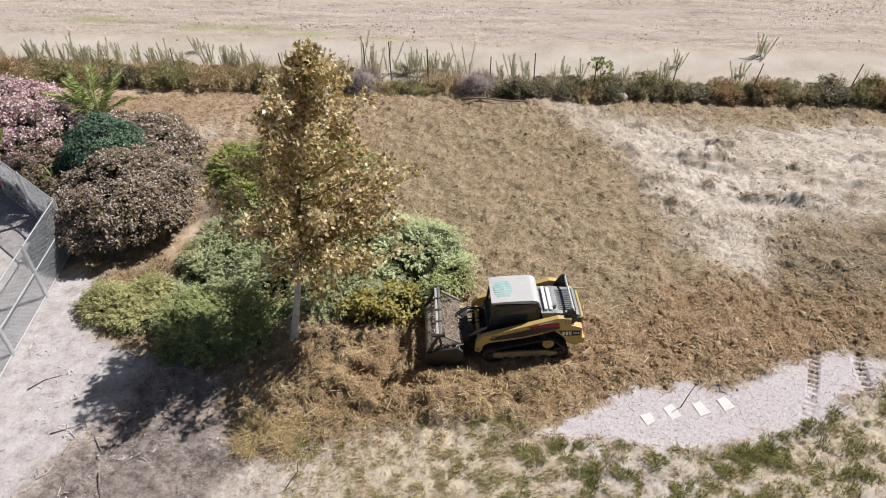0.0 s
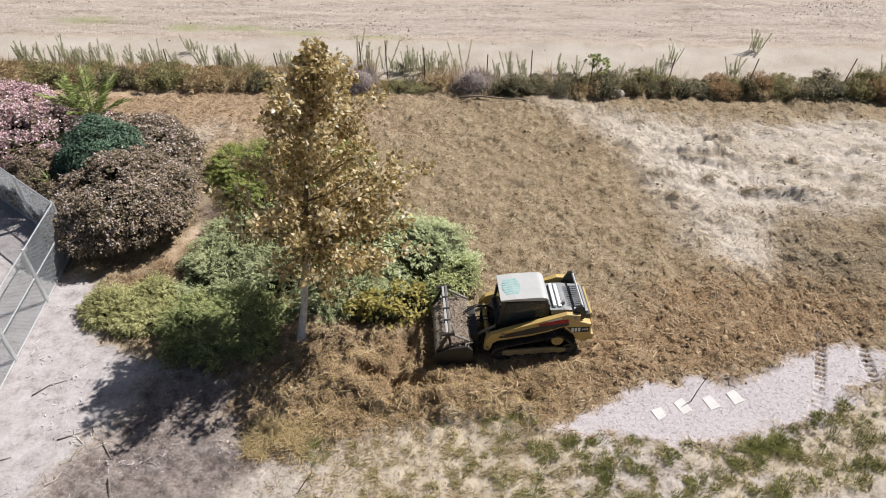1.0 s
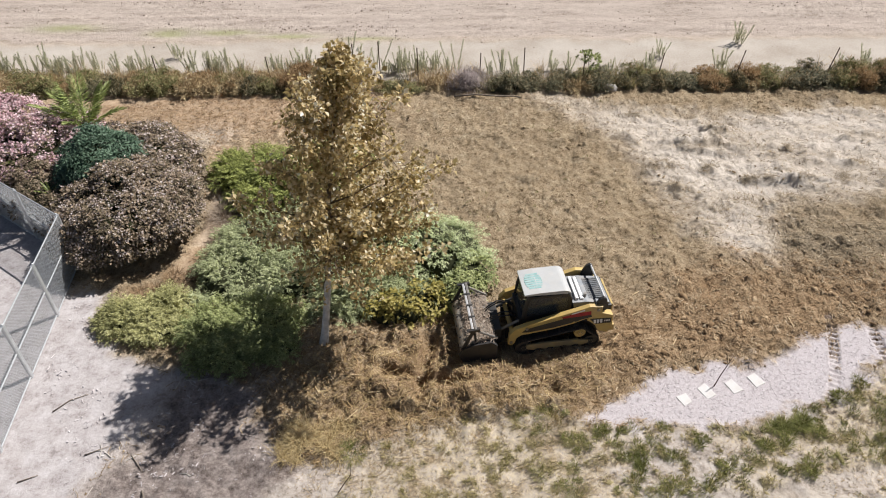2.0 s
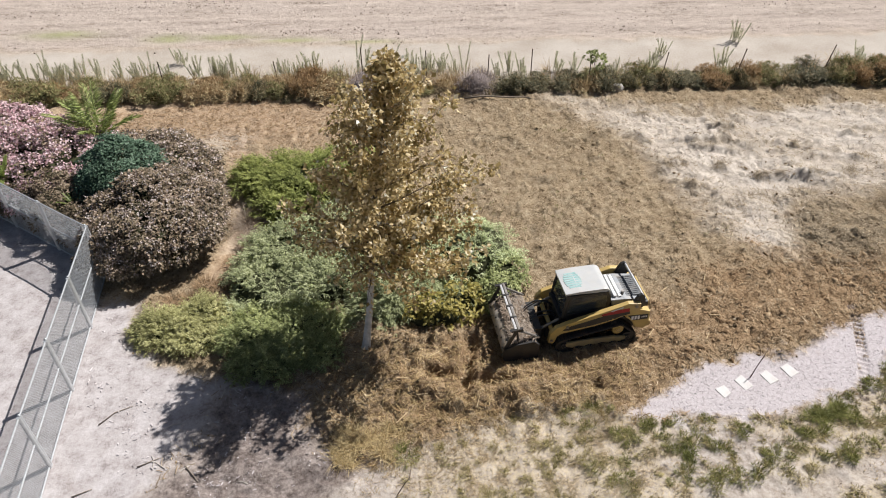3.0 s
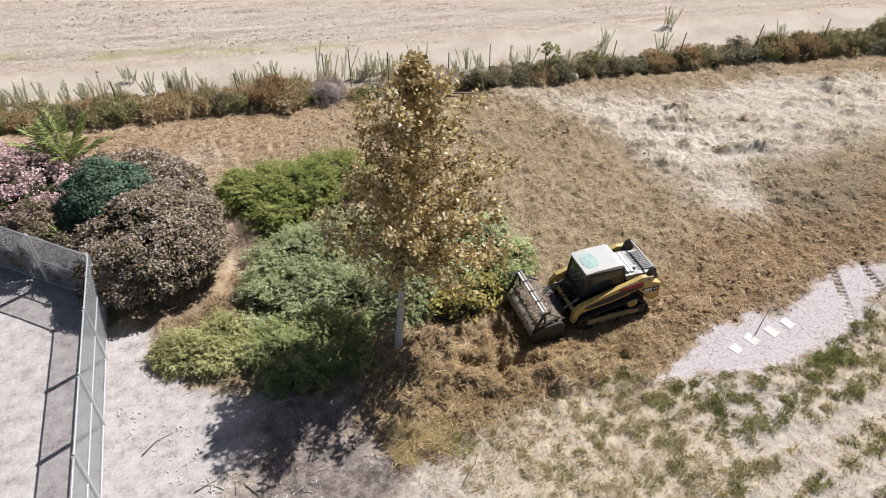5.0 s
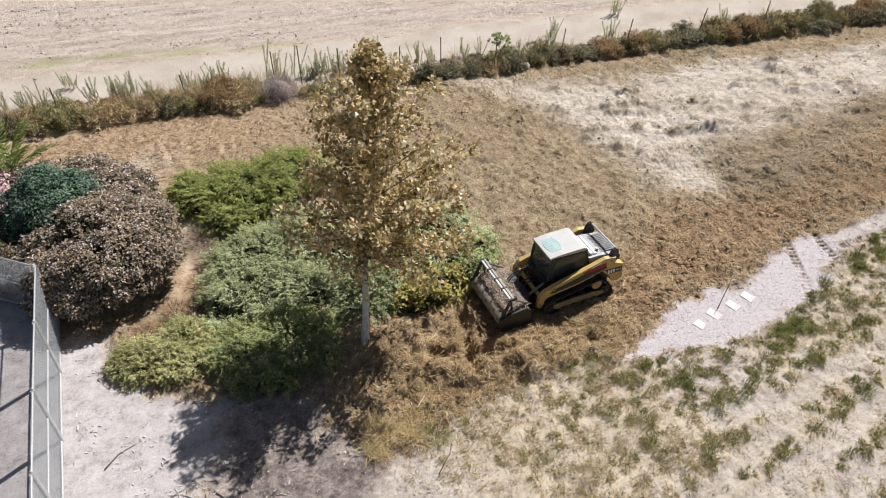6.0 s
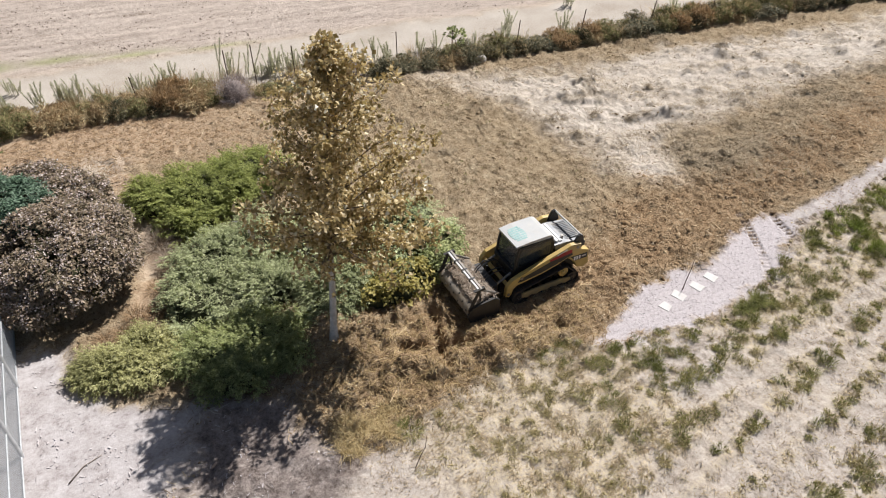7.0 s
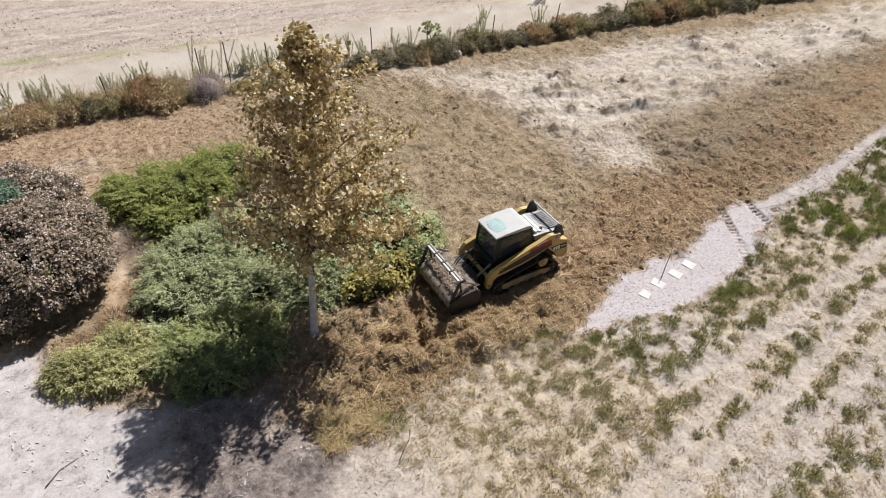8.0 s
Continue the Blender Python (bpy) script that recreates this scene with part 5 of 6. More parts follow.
# ---- hedge and field weeds ----
def hedge_piece(label, material, seed, dry=0.0, h=1.0, w=1.1):
    np.random.seed(seed)
    ob = thing("hedge_bush", label, "hedge", "bushes along the field hedge")
    P, D = [], []
    for k in range(4):
        c = (rnd(1, -0.75, 0.75)[0], rnd(1, -0.3, 0.45)[0], 0.5 * h)
        p, d = clump_points(c, (w * rnd(1, 0.45, 0.8)[0], 0.6, h * rnd(1, 0.35, 0.85)[0]), 24, 32, -0.45, 0.3, 0.7)
        P.append(p)
        D.append(d)
    P, D = np.concatenate(P), np.concatenate(D)
    soup("foliage", leaf_verts(P, D + np.random.normal(0, 0.6, D.shape) + np.array([0, 0, 0.5]), 0.09 + 0.3 * rnd(len(P)) ** 2, 0.2, face=0.6 * D + np.random.normal(0, 0.6, D.shape) + np.array([0, 0, 0.7])), LEAF, material, ob)
    top = (D[:, 2] > 0.3) & (rnd(len(P)) < dry)
    tp, td = P[top] + D[top] * 0.07 + np.array([0, 0, 0.08]), D[top]
    soup("dry_foliage", leaf_verts(tp, td + np.random.normal(0, 0.4, td.shape) + np.array([0, 0, 0.9]), rnd(len(tp), 0.14, 0.34), 0.18), LEAF, RUSTBRUSH if dry > 0.15 else BRUSH, ob, "tan and russet dry tips")
    # near-black core colours in the shade low inside the hedge
    core("bush_core", (0, 0.05, 0.25 * h), (w * 0.95, 0.42, 0.5 * h), ob, 0.85, SHADE_CORE)
    n = 170
    p = np.stack([rnd(n, -w, w), rnd(n, -0.6, 0.6), np.full(n, 0.15 * h)], 1)
    d = np.random.normal(0, 0.3, (n, 3)) + np.array([0, 0, 1.0])
    soup("dry_brush", blade_verts(p, d, rnd(n, 0.6, 1.5) * h, 0.016, 0.25), BLADE, BRUSH, ob)
    return ob


def spike_plant(seed, n, tall, lean=0.17, material=STALK):
    """Upright leafy spikes from one foot."""
    np.random.seed(seed)
    rng = random.Random(seed)
    ob = thing("spike_weed", "tall grey-green weed with upright leafy spikes", "weed", "spiky weeds along the field hedge")
    for i in range(n):
        b = Vector((rng.uniform(-0.32, 0.32), rng.uniform(-0.2, 0.2), 0))
        L = tall * rng.uniform(0.4, 1.1)
        tip = b + Vector((rng.gauss(0, lean) + b.x * 0.5, rng.gauss(0, lean), 1)) * L
        bm = bmesh.new()
        pipe(bm, [b, b.lerp(tip, 0.5), tip], [0.014, 0.011, 0.003], 4)
        st = part("stalk", bm, STALK, ob)
        m = int(150 * L)
        t = rnd(m, 0.18, 1.0)
        p = np.array(b) + np.outer(t, np.array(tip - b))
        d = sphere_dirs(m, -0.1) + np.array([0, 0, 1.3])
        soup("leaf_spike", leaf_verts(p, d, rnd(m, 0.06, 0.12), 0.22, face=np.random.normal(0, 0.6, d.shape) + np.array([0, 0, 0.6])), LEAF, material, st)
    return ob


def fluff(seed, label, r, material):
    np.random.seed(seed)
    ob = thing("dead_bush", label, "bush", "dead bushes in the hedge")
    n = 3600
    d = sphere_dirs(n, -0.1)
    p = d * rnd(n, 0.15, 0.75)[:, None] * np.array([r, r * 0.8, r * 0.85])
    p[:, 2] = np.abs(p[:, 2]) + 0.03
    soup("brush", blade_verts(p, d + np.random.normal(0, 0.4, d.shape) + [0, 0, 0.3], rnd(n, 0.14, 0.42), 0.015, 0.2), BLADE, material, ob)
    core("bush_core", (0, 0, 0.1), (r * 0.6, r * 0.5, r * 0.55), ob, 0.86, THISTLE)
    return ob


_kinds = [("dense dark-green bush in the field hedge", HEDGE_DARK, 11, 1.0), ("olive bush with dry stems in the field hedge", HEDGE_OLIVE, 12, 0.95), ("russet-brown bush in the field hedge", HEDGE_RUST, 13, 0.9),
          ("dry straw-coloured bush in the field hedge", HEDGE_DRY, 14, 0.8), ("dark bush with twiggy crown in the field hedge", HEDGE_DARK, 15, 1.15), ("low dark scrub in the field hedge", HEDGE_DARK, 16, 0.7)]
_protos = [hedge_piece(a, b, s, d, h) for (a, b, s, h), d in zip(_kinds, (0.05, 0.14, 0.24, 0.3, 0.06, 0.1))]
_ang = -math.degrees(math.atan(0.168))
rng = random.Random(4)
_used = set()
x = -33.0
order = []
while x < 52:
    right = step(2, 12, np.array(x))
    pick = rng.choice([0, 1, 2, 3, 3, 1, 3, 5]) if x < 5 else rng.choice([0, 1, 4, 1, 5, 0, 2, 1, 4, 3])
    sc = rng.uniform(0.7, 1.15) * (1.0 if x < -4 else (0.6 if x < 11 else (0.7 if x < 20 else 0.9)))
    order.append((pick, x, hedge_y(x) + (0.5 if x < 1 else 0.7) + rng.uniform(-0.15, 0.25), sc))
    if x < -2 or x > 6:
        order.append((rng.choice([2, 3, 3, 1] if x < 5 else [0, 1, 4, 2, 1]), x + rng.uniform(0.2, 0.8), hedge_y(x) + 1.55 + rng.uniform(-0.2, 0.3), sc * rng.uniform(0.75, 1.0)))
    x += rng.uniform(0.55, 1.2)
order = [o for o in order if min(abs(o[1] - 3.5), abs(o[1] + 2.1)) > 0.95]
for pick, x, y, sc in order:
    sc *= 0.78 if pick == 2 else 1.0
    m = pose(x, y, 0, 0, 0, _ang + rng.choice([0, 180]) + rng.uniform(-25, 25)) @ Matrix.Diagonal((max(sc, 0.7) * rng.uniform(0.7, 1.1), max(sc, 0.75), sc * rng.uniform(0.7, 1.35) * (0.8 if x < 1 else 1.0), 1))
    if pick not in _used:
        _used.add(pick)
        _protos[pick].matrix_world = m
    else:
        copy_thing(_protos[pick], m)

_sp = [spike_plant(31, 9, 1.5), spike_plant(32, 12, 1.25), spike_plant(33, 6, 1.7), spike_plant(34, 10, 1.0), spike_plant(35, 4, 1.9)]
_spots = [(-20.6, 3.0, 1), (-19.6, 2.6, 0), (-18.6, 3.1, 2), (-17.6, 2.7, 0), (-16.8, 3.2, 1), (-15.7, 2.8, 0), (-14.6, 2.6, 3), (-13.6, 2.9, 1), (-12.9, 2.5, 2), (-11.6, 4.6, 1), (-10.6, 2.8, 3), (-9.6, 2.5, 0),
          (-8.8, 2.9, 0), (-8.0, 2.5, 1), (-6.4, 2.7, 0), (-5.6, 2.6, 1), (-4.3, 2.7, 0), (-3.4, 2.6, 1), (-2.2, 2.4, 4), (-0.9, 2.5, 4), (-0.3, 2.6, 1), (0.5, 2.4, 0), (1.3, 2.6, 1), (2.0, 2.5, 0), (3.1, 2.3, 4), (4.9, 2.3, 1),
          (5.4, 2.4, 0), (6.2, 2.3, 1), (8.1, 2.6, 3), (8.9, 2.2, 2), (12.6, 2.2, 1), (12.9, 2.4, 0), (14.2, 4.3, 3), (16.6, 2.5, 3), (19.0, 5.9, 3), (-24.0, 2.8, 0), (-22.4, 2.9, 1), (22.5, 2.6, 3), (24.0, 2.8, 1), (10.8, 2.0, 3)]
for _i in range(22):
    _spots.append((rng.uniform(-22, 3.5), rng.uniform(2.1, 3.2), rng.choice([0, 1, 1, 3, 3])))
_set_out = set()
for x, v, k in _spots:
    m = pose(x, hedge_y(x) + v, 0, 0, 0, rng.uniform(0, 360)) @ Matrix.Scale(rng.uniform(0.65, 1.1), 4)
    if k not in _set_out:
        _set_out.add(k)
        _sp[k].matrix_world = m
    else:
        copy_thing(_sp[k], m)
f1 = fluff(41, "grey fluffy dead thistle bush", 1.45, FLUFF)
f1.matrix_world = pose(3.5, hedge_y(3.5) + 0.9, 0)
copy_thing(f1, pose(-2.1, hedge_y(-2.1) + 0.8, 0, 0, 0, 70))


def t_post(x, v, h, lean):
    ob = tagged(new("fence_post"), "thin rusted steel fence post in the hedge", "fence post", "steel posts along the field hedge")
    bm = bmesh.new()
    box(bm, (-0.025, -0.005, -0.1), (0.025, 0.005, h), 0.002)
    box(bm, (-0.005, 0.006, -0.1), (0.005, 0.04, h), 0.002)
    for k in range(6):
        box(bm, (-0.012, -0.016, 0.25 + k * h / 8), (0.012, -0.0055, 0.28 + k * h / 8))
    part("post", bm, RUSTPOST, ob)
    ob.matrix_world = pose(x, hedge_y(x) + v, 0, 0, lean, 0)


for x, v, h, lean in ((6.4, 1.6, 1.75, 0), (4.2, 1.6, 1.5, 2), (9.3, 1.4, 1.5, 1), (13.0, 1.4, 1.5, 6), (16.8, 1.4, 1.6, 9), (21.2, 1.4, 1.7, 10), (25.3, 1.4, 1.7, 4), (-2.1, 1.7, 2.0, 0), (-0.8, 1.7, 2.1, 0), (1.1, 1.6, 1.8, 0), (-6.4, 1.6, 1.4, -4), (-12.2, 1.6, 1.5, 0)):
    t_post(x, v, h, lean)


def leafy_weed():
    ob = thing("leafy_weed", "dark green leafy weed leaning over the hedge", "weed", m=pose(9.6, hedge_y(9.6) + 1.6, 0))
    bm = bmesh.new()
    pipe(bm, [(0, 0, 0), (0.05, 0, 0.6), (-0.1, 0.05, 1.3)], [0.02, 0.015, 0.006], 5)
    part("stem", bm, TWIG, ob)
    p, d = clump_points((0.12, 0, 1.0), (0.3, 0.25, 0.3), 14, 14, -0.8, 0.14)
    q, e = clump_points((-0.3, 0, 1.3), (0.2, 0.2, 0.14), 8, 8, -0.8, 0.1)
    P, D = np.concatenate([p, q]), np.concatenate([d, e])
    soup("foliage", leaf_verts(P, D, rnd(len(P), 0.1, 0.2), 0.6), LEAF, JUN_GREEN, ob)


leafy_weed()


def boulder():
    bm = bmesh.new()
    bmesh.ops.create_icosphere(bm, subdivisions=3, radius=1.0)
    for v in bm.verts:
        f = 1 + 0.2 * noise.noise(v.co * 1.7)
        v.co = Vector((v.co.x * 0.42 * f, v.co.y * 0.25 * f, max(-0.1, v.co.z * 0.26 * f)))
    ob = tagged(part("rock", bm, STONE, smooth=True), "pale rounded rock at the foot of the hedge", "rock")
    ob.matrix_world = pose(10.35, 31.2, 0.08, 0, 0, -20)


boulder()


def branch_thing(label, pts, r, m=DEADWOOD, name="fallen_branch", cat="branch"):
    bm = bmesh.new()
    pipe(bm, pts, [r * (1 - 0.6 * i / (len(pts) - 1)) for i in range(len(pts))], 6)
    return tagged(part(name, bm, m, smooth=True), label, cat)


branch_thing("long fallen grey branch below the hedge", [(2.6, 31.6, 0.18), (3.6, 31.5, 0.25), (4.6, 31.25, 0.2), (5.6, 31.2, 0.12), (6.1, 30.9, 0.08)], 0.05)
branch_thing("long fallen grey branch below the hedge", [(10.2, 30.9, 0.1), (9.7, 30.7, 0.09), (9.4, 30.3, 0.08)], 0.035)
branch_thing("thin leaning rusted rod beside the slabs", [(7.48, 12.78, -0.02), (7.62, 12.84, 0.4), (7.75, 12.88, 0.75), (7.95, 13.0, 1.05)], 0.018, RUSTPOST, "rod", "rod")
branch_thing("thin bent rusted rod in the bare earth", [(-3.72, 10.93, -0.02), (-3.45, 11.05, 0.35), (-3.3, 11.08, 0.55), (-3.24, 11.1, 1.0)], 0.016, RUSTPOST, "rod", "rod")
branch_thing("thin rusted rod in the green grass", [(18.7, 13.1, -0.02), (18.75, 13.12, 0.6), (18.85, 13.15, 1.15)], 0.02, RUSTPOST, "rod", "rod")


def field_clods():
    """Clods that lie in bands along the furrows, a few of them loose."""
    n = 90000
    x, y = rnd(n, -34, 44), rnd(n, 33, 62)
    z, v = zones(x, y)
    band = step(0.05, 0.45, fbm(x * 0.1 + 0.3 * fbm(x, y, 0.1, 2, 9), v, 0.7, 3, 7)) * step(-0.1, 0.35, fbm(x, y, 0.3, 2, 17))
    ok = rnd(n) < np.maximum(z["field"] * (0.02 + 0.8 * band + 0.16 * step(7.5, 11.5, v + 2.0 * fbm(x, y, 0.2, 2, 19)) * step(-0.1, 0.25, fbm(x * 0.2, v, 1.3, 2, 18))), 0.012 * z["road"])
    x, y = x[ok], y[ok]
    p = np.stack([x, y, height(x, y)], 1)
    n = len(p)
    s = 0.018 + 0.06 * rnd(n) ** 4
    corners = np.array([[1, 0, 0], [0, 1, 0], [-1, 0, 0], [0, -1, 0], [0, 0, 0.9], [0, 0, -0.5]])
    v = p[:, None, :] + corners[None] * s[:, None, None] * np.random.uniform(0.6, 1.3, (n, 6, 3))
    tagged(soup("field_clods", v, [(0, 1, 4), (1, 2, 4), (2, 3, 4), (3, 0, 4), (1, 0, 5), (2, 1, 5), (3, 2, 5), (0, 3, 5)], CLOD), "loose clods on the ploughed field", "clods", kind="stuff")


field_clods()
meadow("hedge_grass", "dry grass and weeds along the foot of the hedge", 6500, lambda x, y, z, v: step(0.3, 0.8, v) * step(2.7, 1.8, v) * step(-0.25, 0.1, fbm(x, y, 0.35, 2, 138)) * (0.3 + 0.7 * step(8, 2, x)), BRUSH, -30, 42, 24, 40, 30, 1.05, 0.24)
meadow("hedge_herbs", "olive herbs growing through the hedge", 4200, lambda x, y, z, v: step(0.3, 0.8, v) * step(2.4, 1.5, v) * step(-0.2, 0.2, fbm(x, y, 0.4, 2, 140)), GRASS, -30, 42, 24, 40, 26, 0.75, 0.22)
meadow("hedge_scrub", "dull olive and brown scrub that fills the hedge", 2600, lambda x, y, z, v: step(-0.1, 0.3, v) * step(2.0, 1.2, v) * step(-0.35, 0.1, fbm(x, y, 0.7, 2, 141)), HEDGE_DARK, -30, 42, 24, 40, 26, 0.6, 0.24)
meadow("verge_grass", "thin pale weeds on the verge behind the hedge", 1500, lambda x, y, z, v: step(1.6, 2.0, v) * step(3.6, 2.6, v) * step(-0.1, 0.2, fbm(x, y, 0.5, 2, 143)) * (x < 4), STALK, -30, 10, 30, 44, 22, 0.55, 0.22)

# ---- wire fence panels ----
def fence_panel(L, H=2.24):
    """A framed chain-link panel from x = 0 to L."""
    ob = thing("wire_fence", "galvanised chain-link fence panel in a tube frame", "fence", "chain-link fence panels")
    r = 0.027
    for name, a, b in (("post", (0.03, 0, 0), (0.03, 0, H)), ("post", (L - 0.03, 0, 0), (L - 0.03, 0, H)), ("top_rail", (0.05, 0, H - r), (L - 0.05, 0, H - r)),
                       ("middle_rail", (0.05, 0, H * 0.5), (L - 0.05, 0, H * 0.5)), ("bottom_rail", (0.05, 0, 0.06), (L - 0.05, 0, 0.06))):
        bm = bmesh.new()
        rod(bm, a, b, r * (2.0 if name == "post" else 1), None, 10)
        part(name, bm, GALV, ob, smooth=False)
    bm = bmesh.new()
    bmesh.ops.create_uvsphere(bm, u_segments=10, v_segments=6, radius=0.04, matrix=Matrix.Translation((0.03, 0, H + 0.015)))
    part("post_cap", bm, GALV, ob)
    for z in (0.4, 1.15, 1.9):
        bm = bmesh.new()
        rod(bm, (0.03, -0.035, z), (0.03, 0.035, z), 0.03, None, 8)
        part("clamp", bm, GALV, ob)
    # diagonal wires, two ways
    A, B = [], []
    pitch = 0.062
    x0, x1, z0, z1 = 0.05, L - 0.05, 0.08, H - 0.05
    for s, yo in ((1, 0.004), (-1, -0.004)):
        k = -(z1 - z0)
        while k < x1 - x0:
            t0 = max(0.0, -k)
            t1 = min(z1 - z0, x1 - x0 - k)
            if t1 > t0 + 0.02:
                xa, xb = x0 + k + t0, x0 + k + t1
                za, zb = z0 + t0, z0 + t1
                if s < 0:
                    za, zb = z0 + z1 - za, z0 + z1 - zb
                A.append((xa, yo, za))
                B.append((xb, yo, zb))
            k += pitch
    A, B = np.array(A), np.array(B)
    w = 0.0038
    d = unit(B - A)
    n1 = np.cross(d, np.array([0, 1.0, 0])) * w
    n2 = np.array([0, 1.0, 0]) * w
    ring = [n1 + 0 * n1, -0.5 * n1 + 0.87 * n2, -0.5 * n1 - 0.87 * n2]
    v = np.stack([A + k for k in ring] + [B + k for k in ring], 1)
    soup("wire_mesh", v, [(0, 1, 4, 3), (1, 2, 5, 4), (2, 0, 3, 5)], WIRE, ob)
    return ob


_panel = fence_panel(2.68)
_corner = (-12.78, 21.75)
_ends = [(-13.02, 11.05, 2.68), (-12.98, 13.74, 2.68), (-12.92, 16.42, 2.68), (-12.85, 19.1, 2.62)]
_first = True
for (x, y, L), (x2, y2) in zip([(-13.14, 5.67, 0), (-13.08, 8.36, 0)] + _ends, [(-13.08, 8.36), (-13.02, 11.05), (-12.98, 13.74), (-12.92, 16.42), (-12.85, 19.1), _corner]):
    m = pose(x, y, 0, 0, 0, math.degrees(math.atan2(y2 - y, x2 - x)))
    if _first:
        _panel.matrix_world = m
        _first = False
    else:
        copy_thing(_panel, m)
for i in range(4):
    copy_thing(_panel, pose(_corner[0] - 1.96 * i - 0.03, _corner[1] + 1.83 * i + 0.03, 0, 0, 0, math.degrees(math.atan2(1.83, -1.96))))


# ---- slabs, splinters, sticks ----
def slabs():
    first = None
    for x, y, a, sx, sy in ((6.44, 12.44, 18, 0.32, 0.36), (7.18, 12.63, 22, 0.32, 0.46), (8.03, 12.67, 20, 0.32, 0.44), (8.80, 12.79, 16, 0.34, 0.44)):
        bm = bmesh.new()
        box(bm, (-sx / 2, -sy / 2, -0.03), (sx / 2, sy / 2, 0.035), 0.012)
        for v in bm.verts:
            v.co.x += 0.05 * noise.noise(v.co * 5 + Vector((x, y, 0)))
            v.co.y += 0.05 * noise.noise(v.co * 5 + Vector((y, 3, x)))
            v.co.z += 0.01 * noise.noise(v.co * 4 + Vector((y, x, 0)))
        ob = tagged(part("slab", bm, SLAB), "weathered white paving slab bedded in wood chips", "paving slab", "white paving slabs")
        z = float(height(np.array([x]), np.array([y]))[0])
        ob.matrix_world = pose(x, y, z - 0.012, 1.5, -2, a)


slabs()


def splinters():
    rng = random.Random(8)
    spots = [(8.1, 17.1, 60), (6.2, 15.95, 20), (10.95, 14.75, 80), (5.2, 15.0, 40), (8.6, 15.9, -50), (4.1, 15.4, 10), (4.6, 14.4, -35), (3.6, 16.4, 70), (9.7, 13.7, -40), (6.6, 17.0, 30), (-2.5, 13.9, 5), (-3.0, 14.6, -20),
             (-0.9, 13.4, 65), (-1.9, 15.4, 25), (5.6, 17.9, -10), (7.0, 14.6, 50), (2.6, 13.2, -15), (-3.2, 13.3, 40), (1.2, 13.4, 10), (9.3, 16.6, 15), (5.0, 16.6, -60), (7.6, 15.3, -20)]
    for i, (x, y, a) in enumerate(spots):
        L = rng.uniform(0.22, 0.5)
        bm = bmesh.new()
        box(bm, (-L / 2, -0.03, -0.012), (L / 2, 0.03, 0.012), 0.004)
        for v in bm.verts:
            t = v.co.x / L * 2
            v.co.y *= 1 - 0.65 * t * t
            v.co.z += 0.02 * t * t + 0.01 * noise.noise(v.co * 12 + Vector((i, 0, 0)))
        ob = tagged(part("wood_splinter", bm, SPLIT), "fresh pale wood splinter on the mulch", "wood splinter", "pale wood splinters")
        z = float(height(np.array([x]), np.array([y]))[0])
        ob.matrix_world = pose(x, y, z + 0.045, rng.uniform(-12, 12), rng.uniform(-14, 14), a)
    for pts in ([(-11.9, 14.9), (-11.5, 15.25), (-11.0, 15.4)], [(-11.2, 17.6), (-11.35, 18.6)], [(-10.6, 13.2), (-10.0, 13.4)], [(-9.3, 13.0), (-8.9, 12.4)], [(-12.2, 12.6), (-11.7, 12.75)], [(-8.8, 11.8), (-8.5, 11.0)], [(-9.3, 16.2), (-8.8, 15.9)]):
        xs, ys = np.array([p[0] for p in pts]), np.array([p[1] for p in pts])
        zs = height(xs, ys) + 0.03
        branch_thing("dry grey stick on the pale yard", list(zip(xs, ys, zs)), 0.022, DEADWOOD, "stick", "stick")

    for i in range(12):
        x, y = (rng.uniform(-10.8, -7.2), rng.uniform(11.4, 15.2)) if i < 8 else (rng.uniform(-9.0, -8.0), rng.uniform(15.4, 16.3))
        a, L = rng.uniform(0, 6.28), rng.uniform(0.25, 0.8)
        xs = np.array([x, x + 0.5 * L * math.cos(a), x + L * math.cos(a + 0.25)])
        ys = np.array([y, y + 0.5 * L * math.sin(a), y + L * math.sin(a + 0.25)])
        branch_thing("bleached broken stick on the pale yard", list(zip(xs, ys, height(xs, ys) + 0.025)), 0.016, BLEACHED, "stick", "stick")


splinters()

# ---- tracked loader with mulching head ----
def hull_loop(circles, extra=0.0, n=40):
    """The outline of a belt round circles (x, z, r)."""
    pts = []
    for x, z, r in circles:
        for k in range(n):
            a = 2 * math.pi * k / n
            pts.append((x + (r + extra) * math.cos(a), z + (r + extra) * math.sin(a)))
    pts = sorted(set(pts))

    def half(seq):
        out = []
        for p in seq:
            while len(out) > 1 and (out[-1][0] - out[-2][0]) * (p[1] - out[-2][1]) - (out[-1][1] - out[-2][1]) * (p[0] - out[-2][0]) <= 0:
                out.pop()
            out.append(p)
        return out[:-1]

    return half(pts) + half(pts[::-1])


